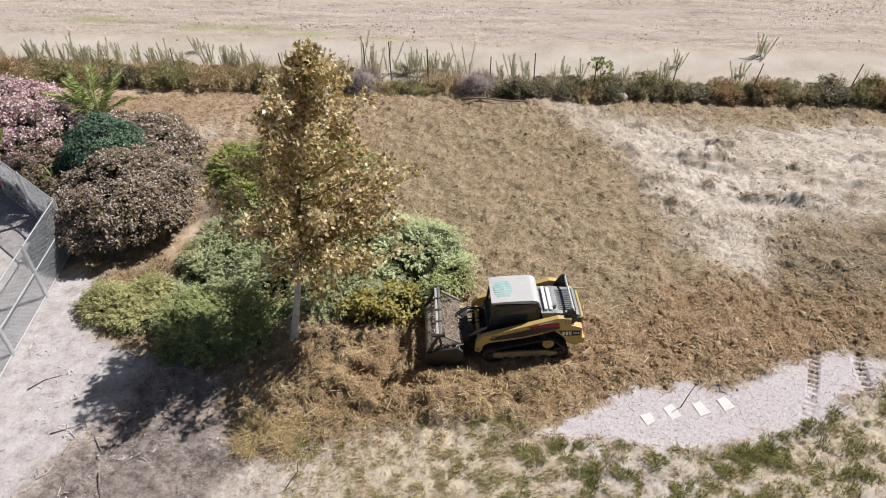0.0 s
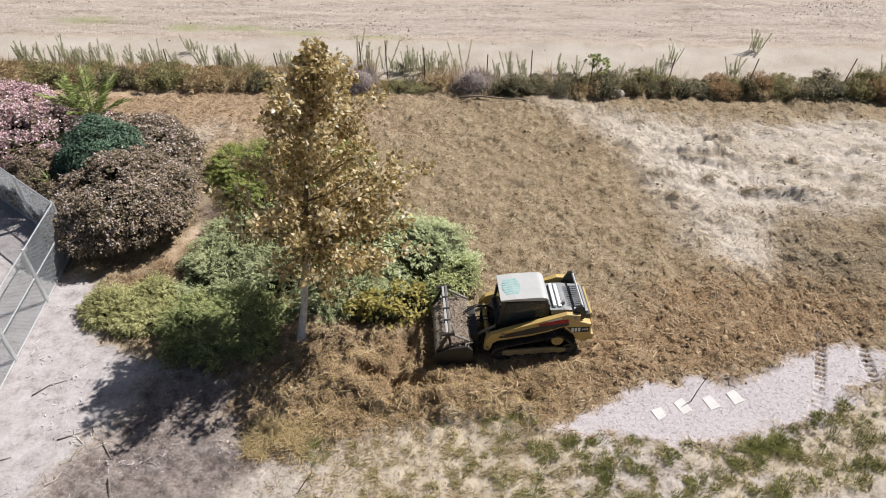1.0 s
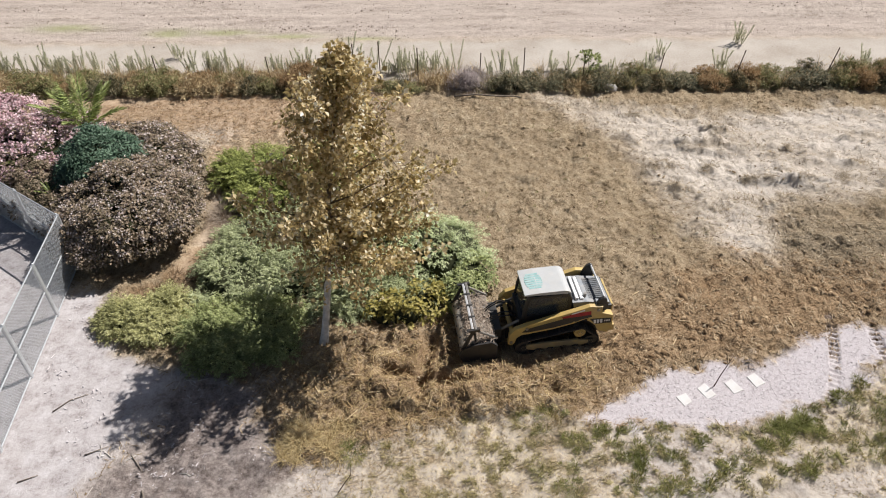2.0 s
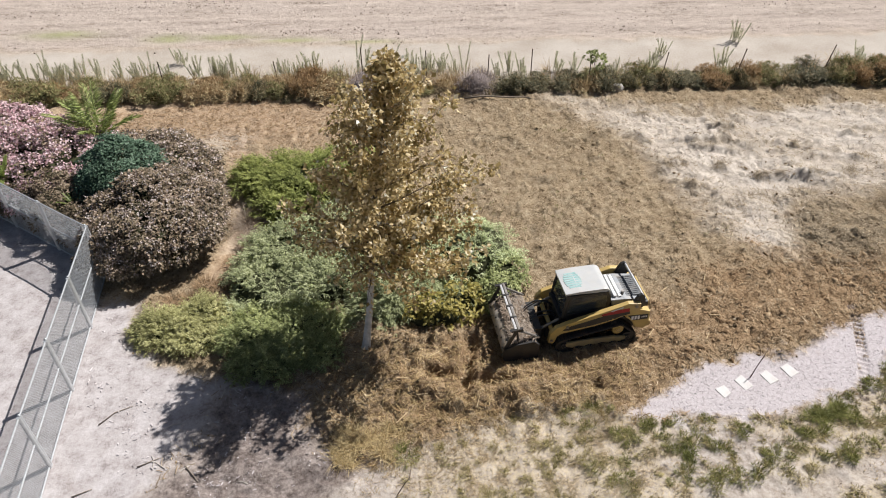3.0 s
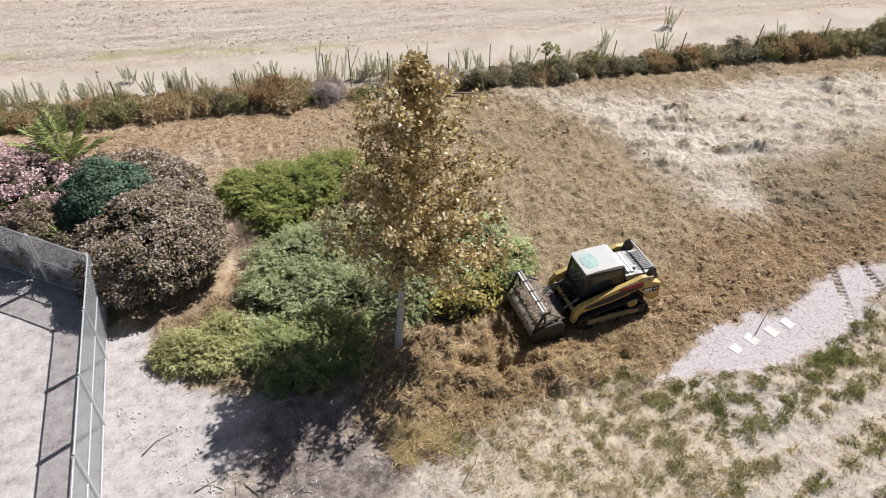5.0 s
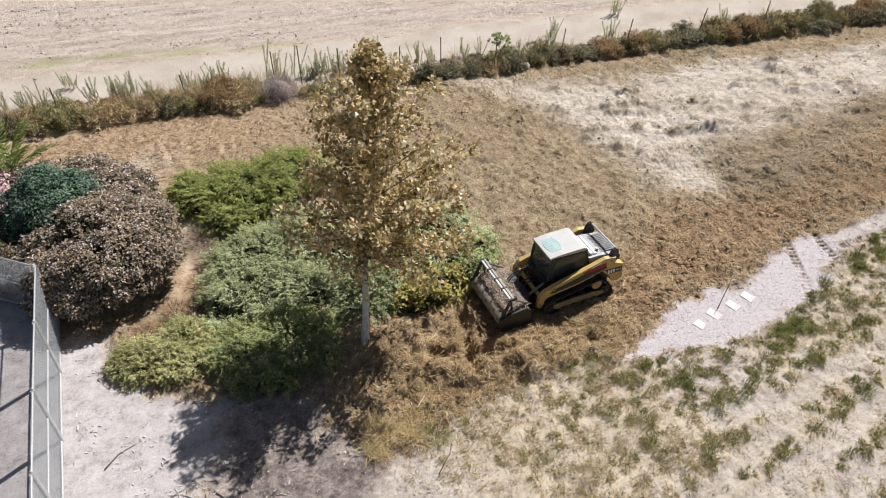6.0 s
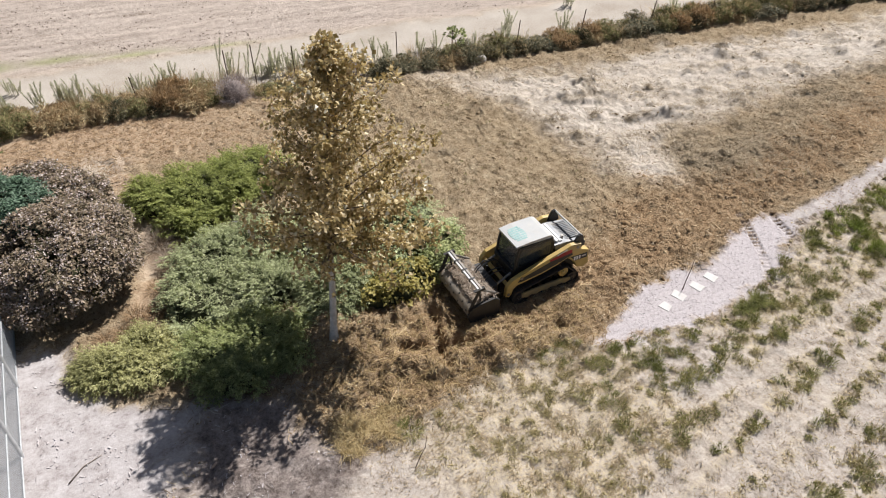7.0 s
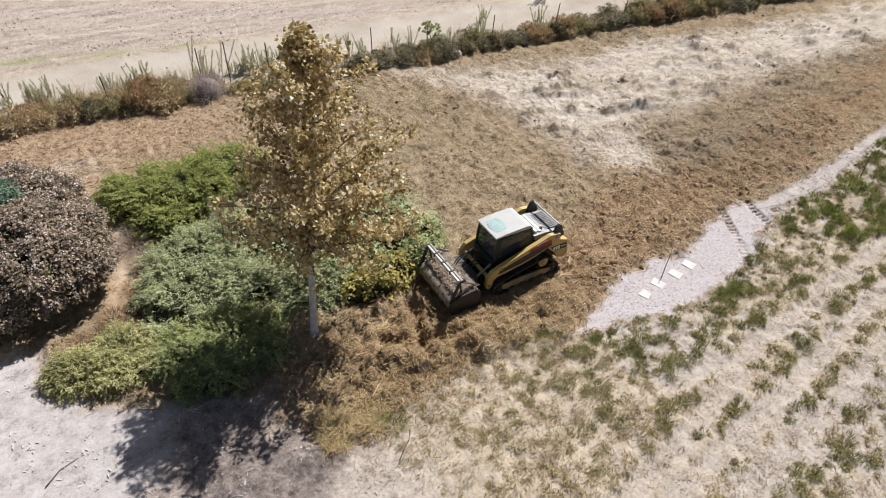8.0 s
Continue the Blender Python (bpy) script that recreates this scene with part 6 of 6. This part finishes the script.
def track(loader, s):
    """One rubber track with its frame and wheels; s is the side, 1 or -1."""
    wheels = [(1.02, 0.27, 0.25), (-1.08, 0.26, 0.24), (-0.72, 0.66, 0.2)]
    y0, y1 = sorted((s * 0.60, s * 1.02))
    outer, inner = hull_loop(wheels, 0.03), hull_loop(wheels, -0.01)
    bm = bmesh.new()
    rings = []
    for loop, y in ((outer, y0), (outer, y1), (inner, y1), (inner, y0)):
        # resample evenly
        P = np.array(loop + loop[:1])
        seg = np.hypot(*np.diff(P, axis=0).T)
        cum = np.concatenate([[0], np.cumsum(seg)])
        t = np.linspace(0, cum[-1], 97)[:-1]
        xs, zs = np.interp(t, cum, P[:, 0]), np.interp(t, cum, P[:, 1])
        rings.append([bm.verts.new((a, y, b)) for a, b in zip(xs, zs)])
    for r, q in zip(rings, rings[1:] + rings[:1]):
        for k in range(96):
            bm.faces.new((r[k], r[(k + 1) % 96], q[(k + 1) % 96], q[k]))
    tr = part("track", bm, RUBBER, loader, "dusty black rubber track")
    P = np.array(outer + outer[:1])
    seg = np.hypot(*np.diff(P, axis=0).T)
    cum = np.concatenate([[0], np.cumsum(seg)])
    n = 52
    for k in range(n):
        t = cum[-1] * k / n
        a = (np.interp(t, cum, P[:, 0]), np.interp(t, cum, P[:, 1]))
        b = (np.interp(t + 0.01, cum, P[:, 0]), np.interp(t + 0.01, cum, P[:, 1]))
        ang = math.degrees(math.atan2(b[1] - a[1], b[0] - a[0]))
        if k == 0:
            bm = bmesh.new()
            box(bm, (-0.022, -0.2, -0.02), (0.022, 0.2, 0.026), 0.006)
            lug = part("lug", bm, RUBBER, tr)
        else:
            lug = new("lug", lug.data)
            lug.parent = tr
        lug.matrix_local = pose(a[0], s * 0.81, a[1], 0, -ang, 0)
    yo = s * 1.0
    bm = bmesh.new()
    top = [(0.95, 0.40), (0.2, 0.43), (-0.55, 0.42), (-1.0, 0.34)]
    low = []
    for k in range(33):
        x = -1.0 + 1.95 * k / 32
        low.append((x, 0.15 + 0.085 * abs(math.cos(math.pi * (x + 1.0) / 0.39))))
    plate(bm, low + top, yo - 0.03, yo + 0.03, 0.008)
    part("roller_frame", bm, DUSTYEL, loader, "yellow scalloped roller frame")
    for name, (x, z, r), m in (("idler", wheels[0], BLACKP), ("idler", wheels[1], BLACKP), ("sprocket", wheels[2], MACHYEL)):
        bm = bmesh.new()
        rod(bm, (x, s * 0.62, z), (x, s * 0.98, z), r - 0.02, None, 24)
        rod(bm, (x, s * 0.98, z), (x, s * 1.015, z), r * 0.5, None, 16)
        wh = part(name, bm, m, loader)
        for k in range(6):
            bm = bmesh.new()
            a = math.pi * k / 3
            rod(bm, (x + r * 0.32 * math.cos(a), s * 1.01, z + r * 0.32 * math.sin(a)), (x + r * 0.32 * math.cos(a), s * 1.03, z + r * 0.32 * math.sin(a)), 0.014, None, 6)
            part("bolt", bm, STEEL, wh)
    for x in (-0.62, -0.22, 0.18, 0.58):
        bm = bmesh.new()
        rod(bm, (x, s * 0.64, 0.14), (x, s * 0.97, 0.14), 0.115, None, 20)
        part("roller", bm, BLACKP, loader)


def build_loader():
    ld = thing("track_loader", "yellow compact track loader with white roof and mulching head", "track loader")
    # chassis
    bm = bmesh.new()
    box(bm, (-1.45, -0.56, 0.24), (1.15, 0.56, 0.78), 0.03)
    part("chassis", bm, BLACKP, ld)
    for s in (1, -1):
        track(ld, s)
        # side plate above the track
        bm = bmesh.new()
        plate(bm, [(-1.3, 0.72), (-0.4, 0.84), (1.05, 0.60), (1.12, 0.78), (1.0, 0.98), (-0.5, 1.2), (-1.3, 1.2)], s * 0.58 - 0.02, s * 0.58 + 0.02, 0.006)
        part("side_plate", bm, BLACKP, ld)
        # step rail along the track top
        bm = bmesh.new()
        plate(bm, [(-0.45, 0.90), (1.02, 0.66), (1.05, 0.74), (-0.45, 0.98)], s * 0.72 - 0.1, s * 0.72 + 0.1, 0.01)
        part("step_rail", bm, DUSTYEL, ld, "dusty yellow step above the track")
        # lift arm
        bm = bmesh.new()
        plate(bm, [(-1.36, 1.62), (-0.95, 1.68), (-0.70, 1.60), (0.55, 1.25), (0.98, 1.13), (1.30, 1.02), (1.48, 0.80), (1.52, 0.42), (1.38, 0.34), (1.30, 0.44), (1.27, 0.66), (1.12, 0.77), (0.86, 0.79),
                   (0.10, 0.89), (-0.50, 1.03), (-0.75, 1.16), (-1.10, 1.24), (-1.36, 1.34)], s * 0.84 - 0.075, s * 0.84 + 0.075, 0.015)
        arm = part("lift_arm", bm, MACHYEL, ld)
        # flat black plate on the arm's face; its colour stands for a shaded hollow
        bm = bmesh.new()
        plate(bm, [(-0.55, 1.36), (-0.20, 1.29), (0.50, 1.12), (0.98, 1.00), (1.10, 0.88), (0.90, 0.86), (0.12, 0.955), (-0.48, 1.09)], s * 0.918, s * 0.922)
        part("painted_recess", bm, BLACKP, arm, "flat black plate on the arm, drawn as a shaded hollow")
        bm = bmesh.new()
        plate(bm, [(-1.0, 1.50), (-0.55, 1.47), (-0.10, 1.36), (-0.14, 1.30), (-0.62, 1.32), (-1.02, 1.35)], s * 0.918, s * 0.923)
        part("red_stripe", bm, REDP, arm, "dark red stripe")
        bm = bmesh.new()
        plate(bm, [(-0.80, 1.585), (-0.40, 1.47), (-0.41, 1.43), (-0.80, 1.535)], s * 0.918, s * 0.924)
        part("white_mark", bm, WHITEP, arm)
        bm = bmesh.new()
        plate(bm, [(-1.02, 1.345), (-0.62, 1.315), (-0.14, 1.295), (-0.56, 1.10), (-0.75, 1.18), (-1.05, 1.25)], s * 0.918, s * 0.9205)
        part("black_stripe", bm, BLACKP, arm)
        for x, z in ((-1.22, 1.52), (1.42, 0.50), (0.95, 1.02)):
            bm = bmesh.new()
            rod(bm, (x, s * 0.74, z), (x, s * 0.945, z), 0.05, None, 14)
            part("pivot_pin", bm, STEEL, arm)
        # lift and tilt rams
        bm = bmesh.new()
        rod(bm, (-1.0, s * 0.69, 0.9), (0.1, s * 0.69, 1.08), 0.05, None, 10)
        ram = part("lift_ram", bm, BLACKP, ld)
        bm = bmesh.new()
        rod(bm, (0.1, s * 0.69, 1.08), (0.85, s * 0.69, 1.0), 0.028, None, 10)
        part("ram_rod", bm, BRIGHT, ram)
        bm = bmesh.new()
        rod(bm, (1.10, s * 0.5, 1.0), (1.78, s * 0.5, 0.62), 0.045, None, 10)
        part("tilt_ram", bm, STEEL, ld)
        # rear tower with the badge
        bm = bmesh.new()
        plate(bm, [(-1.05, 1.36), (-1.38, 1.36), (-1.72, 1.22), (-1.76, 0.62), (-1.60, 0.48), (-1.30, 0.60), (-1.22, 0.86), (-0.92, 1.10)], s * 0.80 - 0.14, s * 0.80 + 0.11, 0.025)
        tow = part("rear_tower", bm, MACHYEL, ld)
        bm = bmesh.new()
        plate(bm, [(-0.98, 1.16), (-1.68, 1.12), (-1.68, 0.91), (-1.2, 0.915)], s * 0.912, s * 0.916)
        bad = part("badge_plate", bm, BLACKP, tow, "black badge panel")
        bm = bmesh.new()
        for k in range(3):
            x = -1.12 - 0.1 * k
            plate(bm, [(x, 1.105), (x - 0.08, 1.102), (x - 0.08, 0.95), (x - 0.02, 0.95)], s * 0.917, s * 0.921)
        part("badge_mark", bm, WHITEP, bad, "plain white badge shapes")
        bm = bmesh.new()
        for k in range(4):
            x = -1.46 - 0.048 * k
            plate(bm, [(x, 1.06), (x - 0.03, 1.06), (x - 0.03, 1.0), (x, 1.0)], s * 0.917, s * 0.920)
        part("badge_mark", bm, WHITEP, bad)
        # black link and guard plate above the tower
        bm = bmesh.new()
        plate(bm, [(-1.10, 1.52), (-1.18, 1.42), (-1.48, 1.34), (-1.58, 1.48), (-1.48, 1.84), (-1.39, 1.90), (-1.29, 1.86)], s * 0.76 - 0.05, s * 0.76 + 0.05, 0.015)
        part("guard_plate", bm, BLACKP, ld)
        # work light
        bm = bmesh.new()
        box(bm, (-1.80, s * 0.62 - 0.07, 0.95), (-1.74, s * 0.62 + 0.07, 1.05), 0.01)
        part("tail_light", bm, REDP, ld)
    # arm cross tube
    bm = bmesh.new()
    rod(bm, (1.36, -0.8, 0.74), (1.36, 0.8, 0.74), 0.07, None, 14)
    part("cross_tube", bm, MACHYEL, ld)
    # rear body and hood
    bm = bmesh.new()
    box(bm, (-1.74, -0.66, 0.55), (-0.62, 0.66, 1.42), 0.05)
    part("engine_box", bm, BLACKP, ld)
    bm = bmesh.new()
    plate(bm, [(-1.70, 1.40), (-0.55, 1.40), (-0.50, 1.62), (-0.95, 1.60), (-1.66, 1.50)], -0.60, 0.60, 0.03)
    hood = part("hood", bm, GRILLE, ld, "dusty grey engine hood")
    bm = bmesh.new()
    box(bm, (-1.58, -0.46, 1.535), (-1.02, 0.46, 1.575), 0.012)
    fr = part("hood_grille", bm, BLACKP, hood)
    for k in range(11):
        y = -0.42 + 0.084 * k
        bm = bmesh.new()
        box(bm, (-1.55, y - 0.028, 1.577), (-1.05, y + 0.028, 1.59))
        part("slat", bm, SLATM, fr)
    # pale cross covers between the cab and the hood
    for x, h in ((-0.66, 1.70), (-0.82, 1.665)):
        bm = bmesh.new()
        box(bm, (x - 0.05, -0.5, h - 0.09), (x + 0.05, 0.5, h), 0.02)
        part("cross_cover", bm, WHITEP, ld, "dusty pale cover strip behind the cab")
    bm = bmesh.new()
    rod(bm, (-0.94, 0.36, 1.56), (-0.94, 0.36, 1.74), 0.05, None, 12)
    part("exhaust", bm, STEEL, ld)
    bm = bmesh.new()
    rod(bm, (-1.42, -0.80, 1.84), (-1.42, 0.80, 1.84), 0.035, None, 12)
    part("guard_bar", bm, BRIGHT, ld, "bright steel bar across the rear guard")
    bm = bmesh.new()
    box(bm, (-1.86, -0.82, 0.46), (-1.70, 0.82, 0.70), 0.03)
    part("rear_bumper", bm, MACHYEL, ld)
    bm = bmesh.new()
    box(bm, (-1.80, -0.58, 0.72), (-1.735, 0.58, 1.38), 0.02)
    door = part("rear_door", bm, MACHYEL, ld)
    for k in range(6):
        bm = bmesh.new()
        box(bm, (-1.815, -0.42, 0.82 + 0.085 * k), (-1.79, 0.42, 0.86 + 0.085 * k), 0.004)
        part("slat", bm, BLACKP, door)
    # cab: floor, four posts, roof, glass
    cab_x0, cab_x1, cy = -0.42, 0.92, 0.56
    bm = bmesh.new()
    box(bm, (cab_x0, -0.58, 0.76), (1.12, 0.58, 1.16), 0.03)
    part("cab_base", bm, BLACKP, ld)
    for s in (1, -1):
        bm = bmesh.new()
        pipe(bm, [(1.02, s * cy, 1.12), (0.97, s * cy, 1.6), (0.88, s * cy, 2.02)], 0.045, 8)
        part("cab_post", bm, BLACKP, ld)
        bm = bmesh.new()
        pipe(bm, [(-0.44, s * cy, 1.3), (-0.46, s * cy, 1.75), (-0.34, s * cy, 2.0)], 0.05, 8)
        part("cab_post", bm, BLACKP, ld)
        bm = bmesh.new()
        outer = [(-0.46, 1.2), (1.00, 1.14), (0.96, 1.6), (0.87, 1.99), (-0.30, 1.99), (-0.43, 1.88), (-0.48, 1.62)]
        a = [bm.verts.new((x, s * 0.585, z)) for x, z in outer]
        cx, cz = 0.26, 1.62
        b = [bm.verts.new((cx + (x - cx) * 0.87, s * 0.585, cz + (z - cz) * 0.80)) for x, z in outer]
        for i in range(len(outer)):
            j = (i + 1) % len(outer)
            bm.faces.new((a[i], a[j], b[j], b[i]))
        r = bmesh.ops.extrude_face_region(bm, geom=list(bm.faces))
        for v in r["geom"]:
            if isinstance(v, bmesh.types.BMVert):
                v.co.y -= s * 0.03
        win = part("side_window", bm, BLACKP, ld, "dark side window in a black frame")
        bm = bmesh.new()
        plate(bm, [(cx + (x - cx) * 0.875, cz + (z - cz) * 0.81) for x, z in outer], s * 0.568, s * 0.574)
        part("pane", bm, GLASS, win)
    bm = bmesh.new()
    plate(bm, [(1.00, 1.14), (1.03, 1.14), (0.91, 1.98), (0.88, 1.98)], -0.52, 0.52)
    part("windscreen", bm, GLASS, ld, "dark windscreen")
    bm = bmesh.new()
    plate(bm, [(-0.47, 1.4), (-0.44, 1.4), (-0.33, 1.97), (-0.36, 1.97)], -0.5, 0.5)
    part("rear_window", bm, GLASS, ld)
    bm = bmesh.new()
    n = 10
    outline = [(1.00, 2.03), (1.00, 2.09), (0.55, 2.125), (-0.22, 2.13)]
    outline += [(-0.22 - 0.24 * math.sin(a), 1.89 + 0.24 * math.cos(a)) for a in np.linspace(0.25, 1.45, 6)]
    outline += [(-0.42, 1.84), (-0.24, 2.02), (0.5, 2.03)]
    plate(bm, outline, -0.57, 0.57, 0.02)
    roof = part("roof", bm, ROOFW, ld, "white cab roof with a faded teal emblem")
    bm = bmesh.new()
    for k in range(7):
        y = -0.30 + 0.1 * k
        w = 0.27 * math.sqrt(max(0.1, 1 - ((y) / 0.42) ** 2))
        zt = 2.118
        vs = [bm.verts.new(p) for p in ((0.62 - w, y - 0.038, zt), (0.62 + w, y - 0.038, zt - 0.02), (0.62 + w, y + 0.038, zt - 0.02), (0.62 - w, y + 0.038, zt))]
        bm.faces.new(vs)
    r = bmesh.ops.extrude_face_region(bm, geom=list(bm.faces))
    for v in r["geom"]:
        if isinstance(v, bmesh.types.BMVert):
            v.co.z += 0.014
    part("emblem", bm, TEALP, roof, "faded teal emblem as plain stripes")
    # seat, levers
    bm = bmesh.new()
    box(bm, (0.0, -0.26, 1.16), (0.5, 0.26, 1.30), 0.04)
    box(bm, (-0.12, -0.26, 1.26), (0.02, 0.26, 1.85), 0.04)
    part("seat", bm, SEATP, ld)
    for y in (-0.38, 0.38):
        bm = bmesh.new()
        rod(bm, (0.55, y, 1.1), (0.6, y, 1.42), 0.02, None, 8)
        bmesh.ops.create_uvsphere(bm, u_segments=8, v_segments=6, radius=0.04, matrix=Matrix.Translation((0.6, y, 1.44)))
        part("lever", bm, SEATP, ld)
    # front grab and hoses
    for k, (y, h) in enumerate(((-0.28, 0.95), (-0.18, 1.0), (0.14, 0.96), (0.24, 0.92))):
        bm = bmesh.new()
        pts = [(1.05, y, 0.85), (1.30, y * 1.15, h + 0.12), (1.65, y * 1.25, h + 0.14), (1.95, y * 1.2, h - 0.05), (2.12, y * 0.9, 0.76)]
        P = []
        for i in range(len(pts) - 1):
            P += [Vector(pts[i]).lerp(Vector(pts[i + 1]), t) for t in (0, 0.5)]
        pipe(bm, P + [pts[-1]], 0.022, 6)
        part("hose", bm, SEATP, ld, smooth=True)
    # mulching head
    bm = bmesh.new()
    box(bm, (1.36, -0.62, 0.2), (1.60, 0.62, 0.80), 0.02)
    head = part("mulching_head", bm, BLACKP, ld, "black mulching head with a push frame")
    bm = bmesh.new()
    for y in (-0.45, 0.45):
        box(bm, (1.30, y - 0.05, 0.25), (1.50, y + 0.05, 0.75), 0.01)
    box(bm, (1.26, -0.5, 0.30), (1.34, 0.5, 0.62), 0.01)
    part("coupler", bm, BLACKP, ld)
    W = 1.12
    bm = bmesh.new()
    plate(bm, [(1.60, 0.20), (1.60, 0.70), (1.78, 0.80), (2.12, 0.78), (2.40, 0.71), (2.39, 0.66), (2.10, 0.72), (1.80, 0.74), (1.66, 0.62), (1.66, 0.20)], -W + 0.02, W - 0.02, 0.008)
    part("housing", bm, BLACKP, head)
    for s in (1, -1):
        bm = bmesh.new()
        plate(bm, [(1.58, 0.10), (1.58, 0.66), (1.76, 0.82), (2.30, 0.78), (2.66, 0.62), (2.78, 0.40), (2.66, 0.10), (2.2, 0.02), (1.8, 0.02)], s * W - 0.03, s * W + 0.03, 0.012)
        cheek = part("cheek_plate", bm, BLACKP, head)
        bm = bmesh.new()
        rod(bm, (2.46, s * 1.09, 0.40), (2.46, s * 1.13, 0.40), 0.15, None, 18)
        part("bearing_cap", bm, BLACKP, cheek)
        bm = bmesh.new()
        rod(bm, (1.86, s * 1.09, 0.58), (1.86, s * 1.11, 0.58), 0.035, None, 8)
        part("bolt", bm, BRIGHT, cheek)
        # push frame uprights and braces
        bm = bmesh.new()
        pipe(bm, [(2.22, s * 0.99, 0.76), (2.30, s * 1.0, 1.30)], 0.04, 4)
        part("push_post", bm, BLACKP, head)
        bm = bmesh.new()
        plate(bm, [(2.26, 1.30), (2.36, 1.28), (2.70, 0.56), (2.60, 0.52)], s * 1.04 - 0.03, s * 1.04 + 0.03, 0.008)
        part("guard_strut", bm, BLACKP, head)
        bm = bmesh.new()
        pipe(bm, [(1.56, s * 0.95, 0.80), (2.28, s * 0.98, 1.28)], 0.036, 6)
        part("brace", bm, STEEL, head)
        bm = bmesh.new()
        plate(bm, [(2.10, 1.26), (2.46, 1.28), (2.52, 1.33), (2.12, 1.38)], s * 1.02 - 0.05, s * 1.02 + 0.05, 0.008)
        part("bar_end", bm, BLACKP, head)
        # hanging debris flap
        bm = bmesh.new()
        box(bm, (1.62, s * 0.60 - 0.30, 0.80), (2.10, s * 0.60 + 0.30, 0.835), 0.01)
        part("deck_plate", bm, STEEL, head)
    bm = bmesh.new()
    box(bm, (2.20, -1.04, 1.28), (2.28, 1.04, 1.37), 0.012)
    part("push_bar", bm, STEEL, head, "worn grey push bar")
    bm = bmesh.new()
    box(bm, (2.30, -1.0, 1.30), (2.37, 1.0, 1.36), 0.01)
    part("push_bar", bm, BRIGHT, head, "worn grey push bar")
    for y in (-0.5, 0.0, 0.5):
        bm = bmesh.new()
        box(bm, (2.185, y - 0.03, 1.265), (2.39, y + 0.03, 1.385), 0.006)
        part("bar_clamp", bm, BLACKP, head)
    bm = bmesh.new()
    rod(bm, (2.46, -1.02, 0.40), (2.46, 1.02, 0.40), 0.25, None, 28)
    drum = part("drum", bm, DRUM, head, "worn grinding drum")
    rng = random.Random(3)
    tooth = None
    for k in range(48):
        a = k * 2.4
        y = -0.97 + 1.94 * k / 47
        if tooth is None:
            bm = bmesh.new()
            box(bm, (-0.03, -0.022, 0.0), (0.03, 0.022, 0.06), 0.008)
            tooth = part("tooth", bm, BLACKP, drum)
            t = tooth
        else:
            t = new("tooth", tooth.data)
            t.parent = drum
        t.matrix_local = pose(2.46 + 0.21 * math.sin(a), y, 0.40 + 0.21 * math.cos(a), 0, math.degrees(a), 0)
    head.location.x += HEAD_SHIFT
    ld.matrix_world = pose(*LOADER_AT)
    return ld


HEAD_SHIFT = 0.30
LOADER_AT = (3.24, 15.88, 0.03, 0, 0, 179.0)
_ld = build_loader()


def head_debris():
    """Shreds that lie on the deck of the mulching head."""
    n = 2600
    x = rnd(n, 1.64, 2.42)
    p = np.stack([x, rnd(n, -1.02, 1.02), 0.8 - 0.25 * np.maximum(0, x - 2.1) + 0.07 * rnd(n) ** 2], 1)
    v = strip_verts(p, rnd(n, 0, 6.3), rnd(n, 0.06, 0.25), rnd(n, 0.01, 0.03), 0.25, 0.3)
    ob = tagged(soup("deck_debris", v, STRIP, PALE), "shredded stems lying on the mulching head", "debris", kind="stuff")
    ob.matrix_world = pose(*LOADER_AT) @ pose(HEAD_SHIFT, 0, 0)


head_debris()
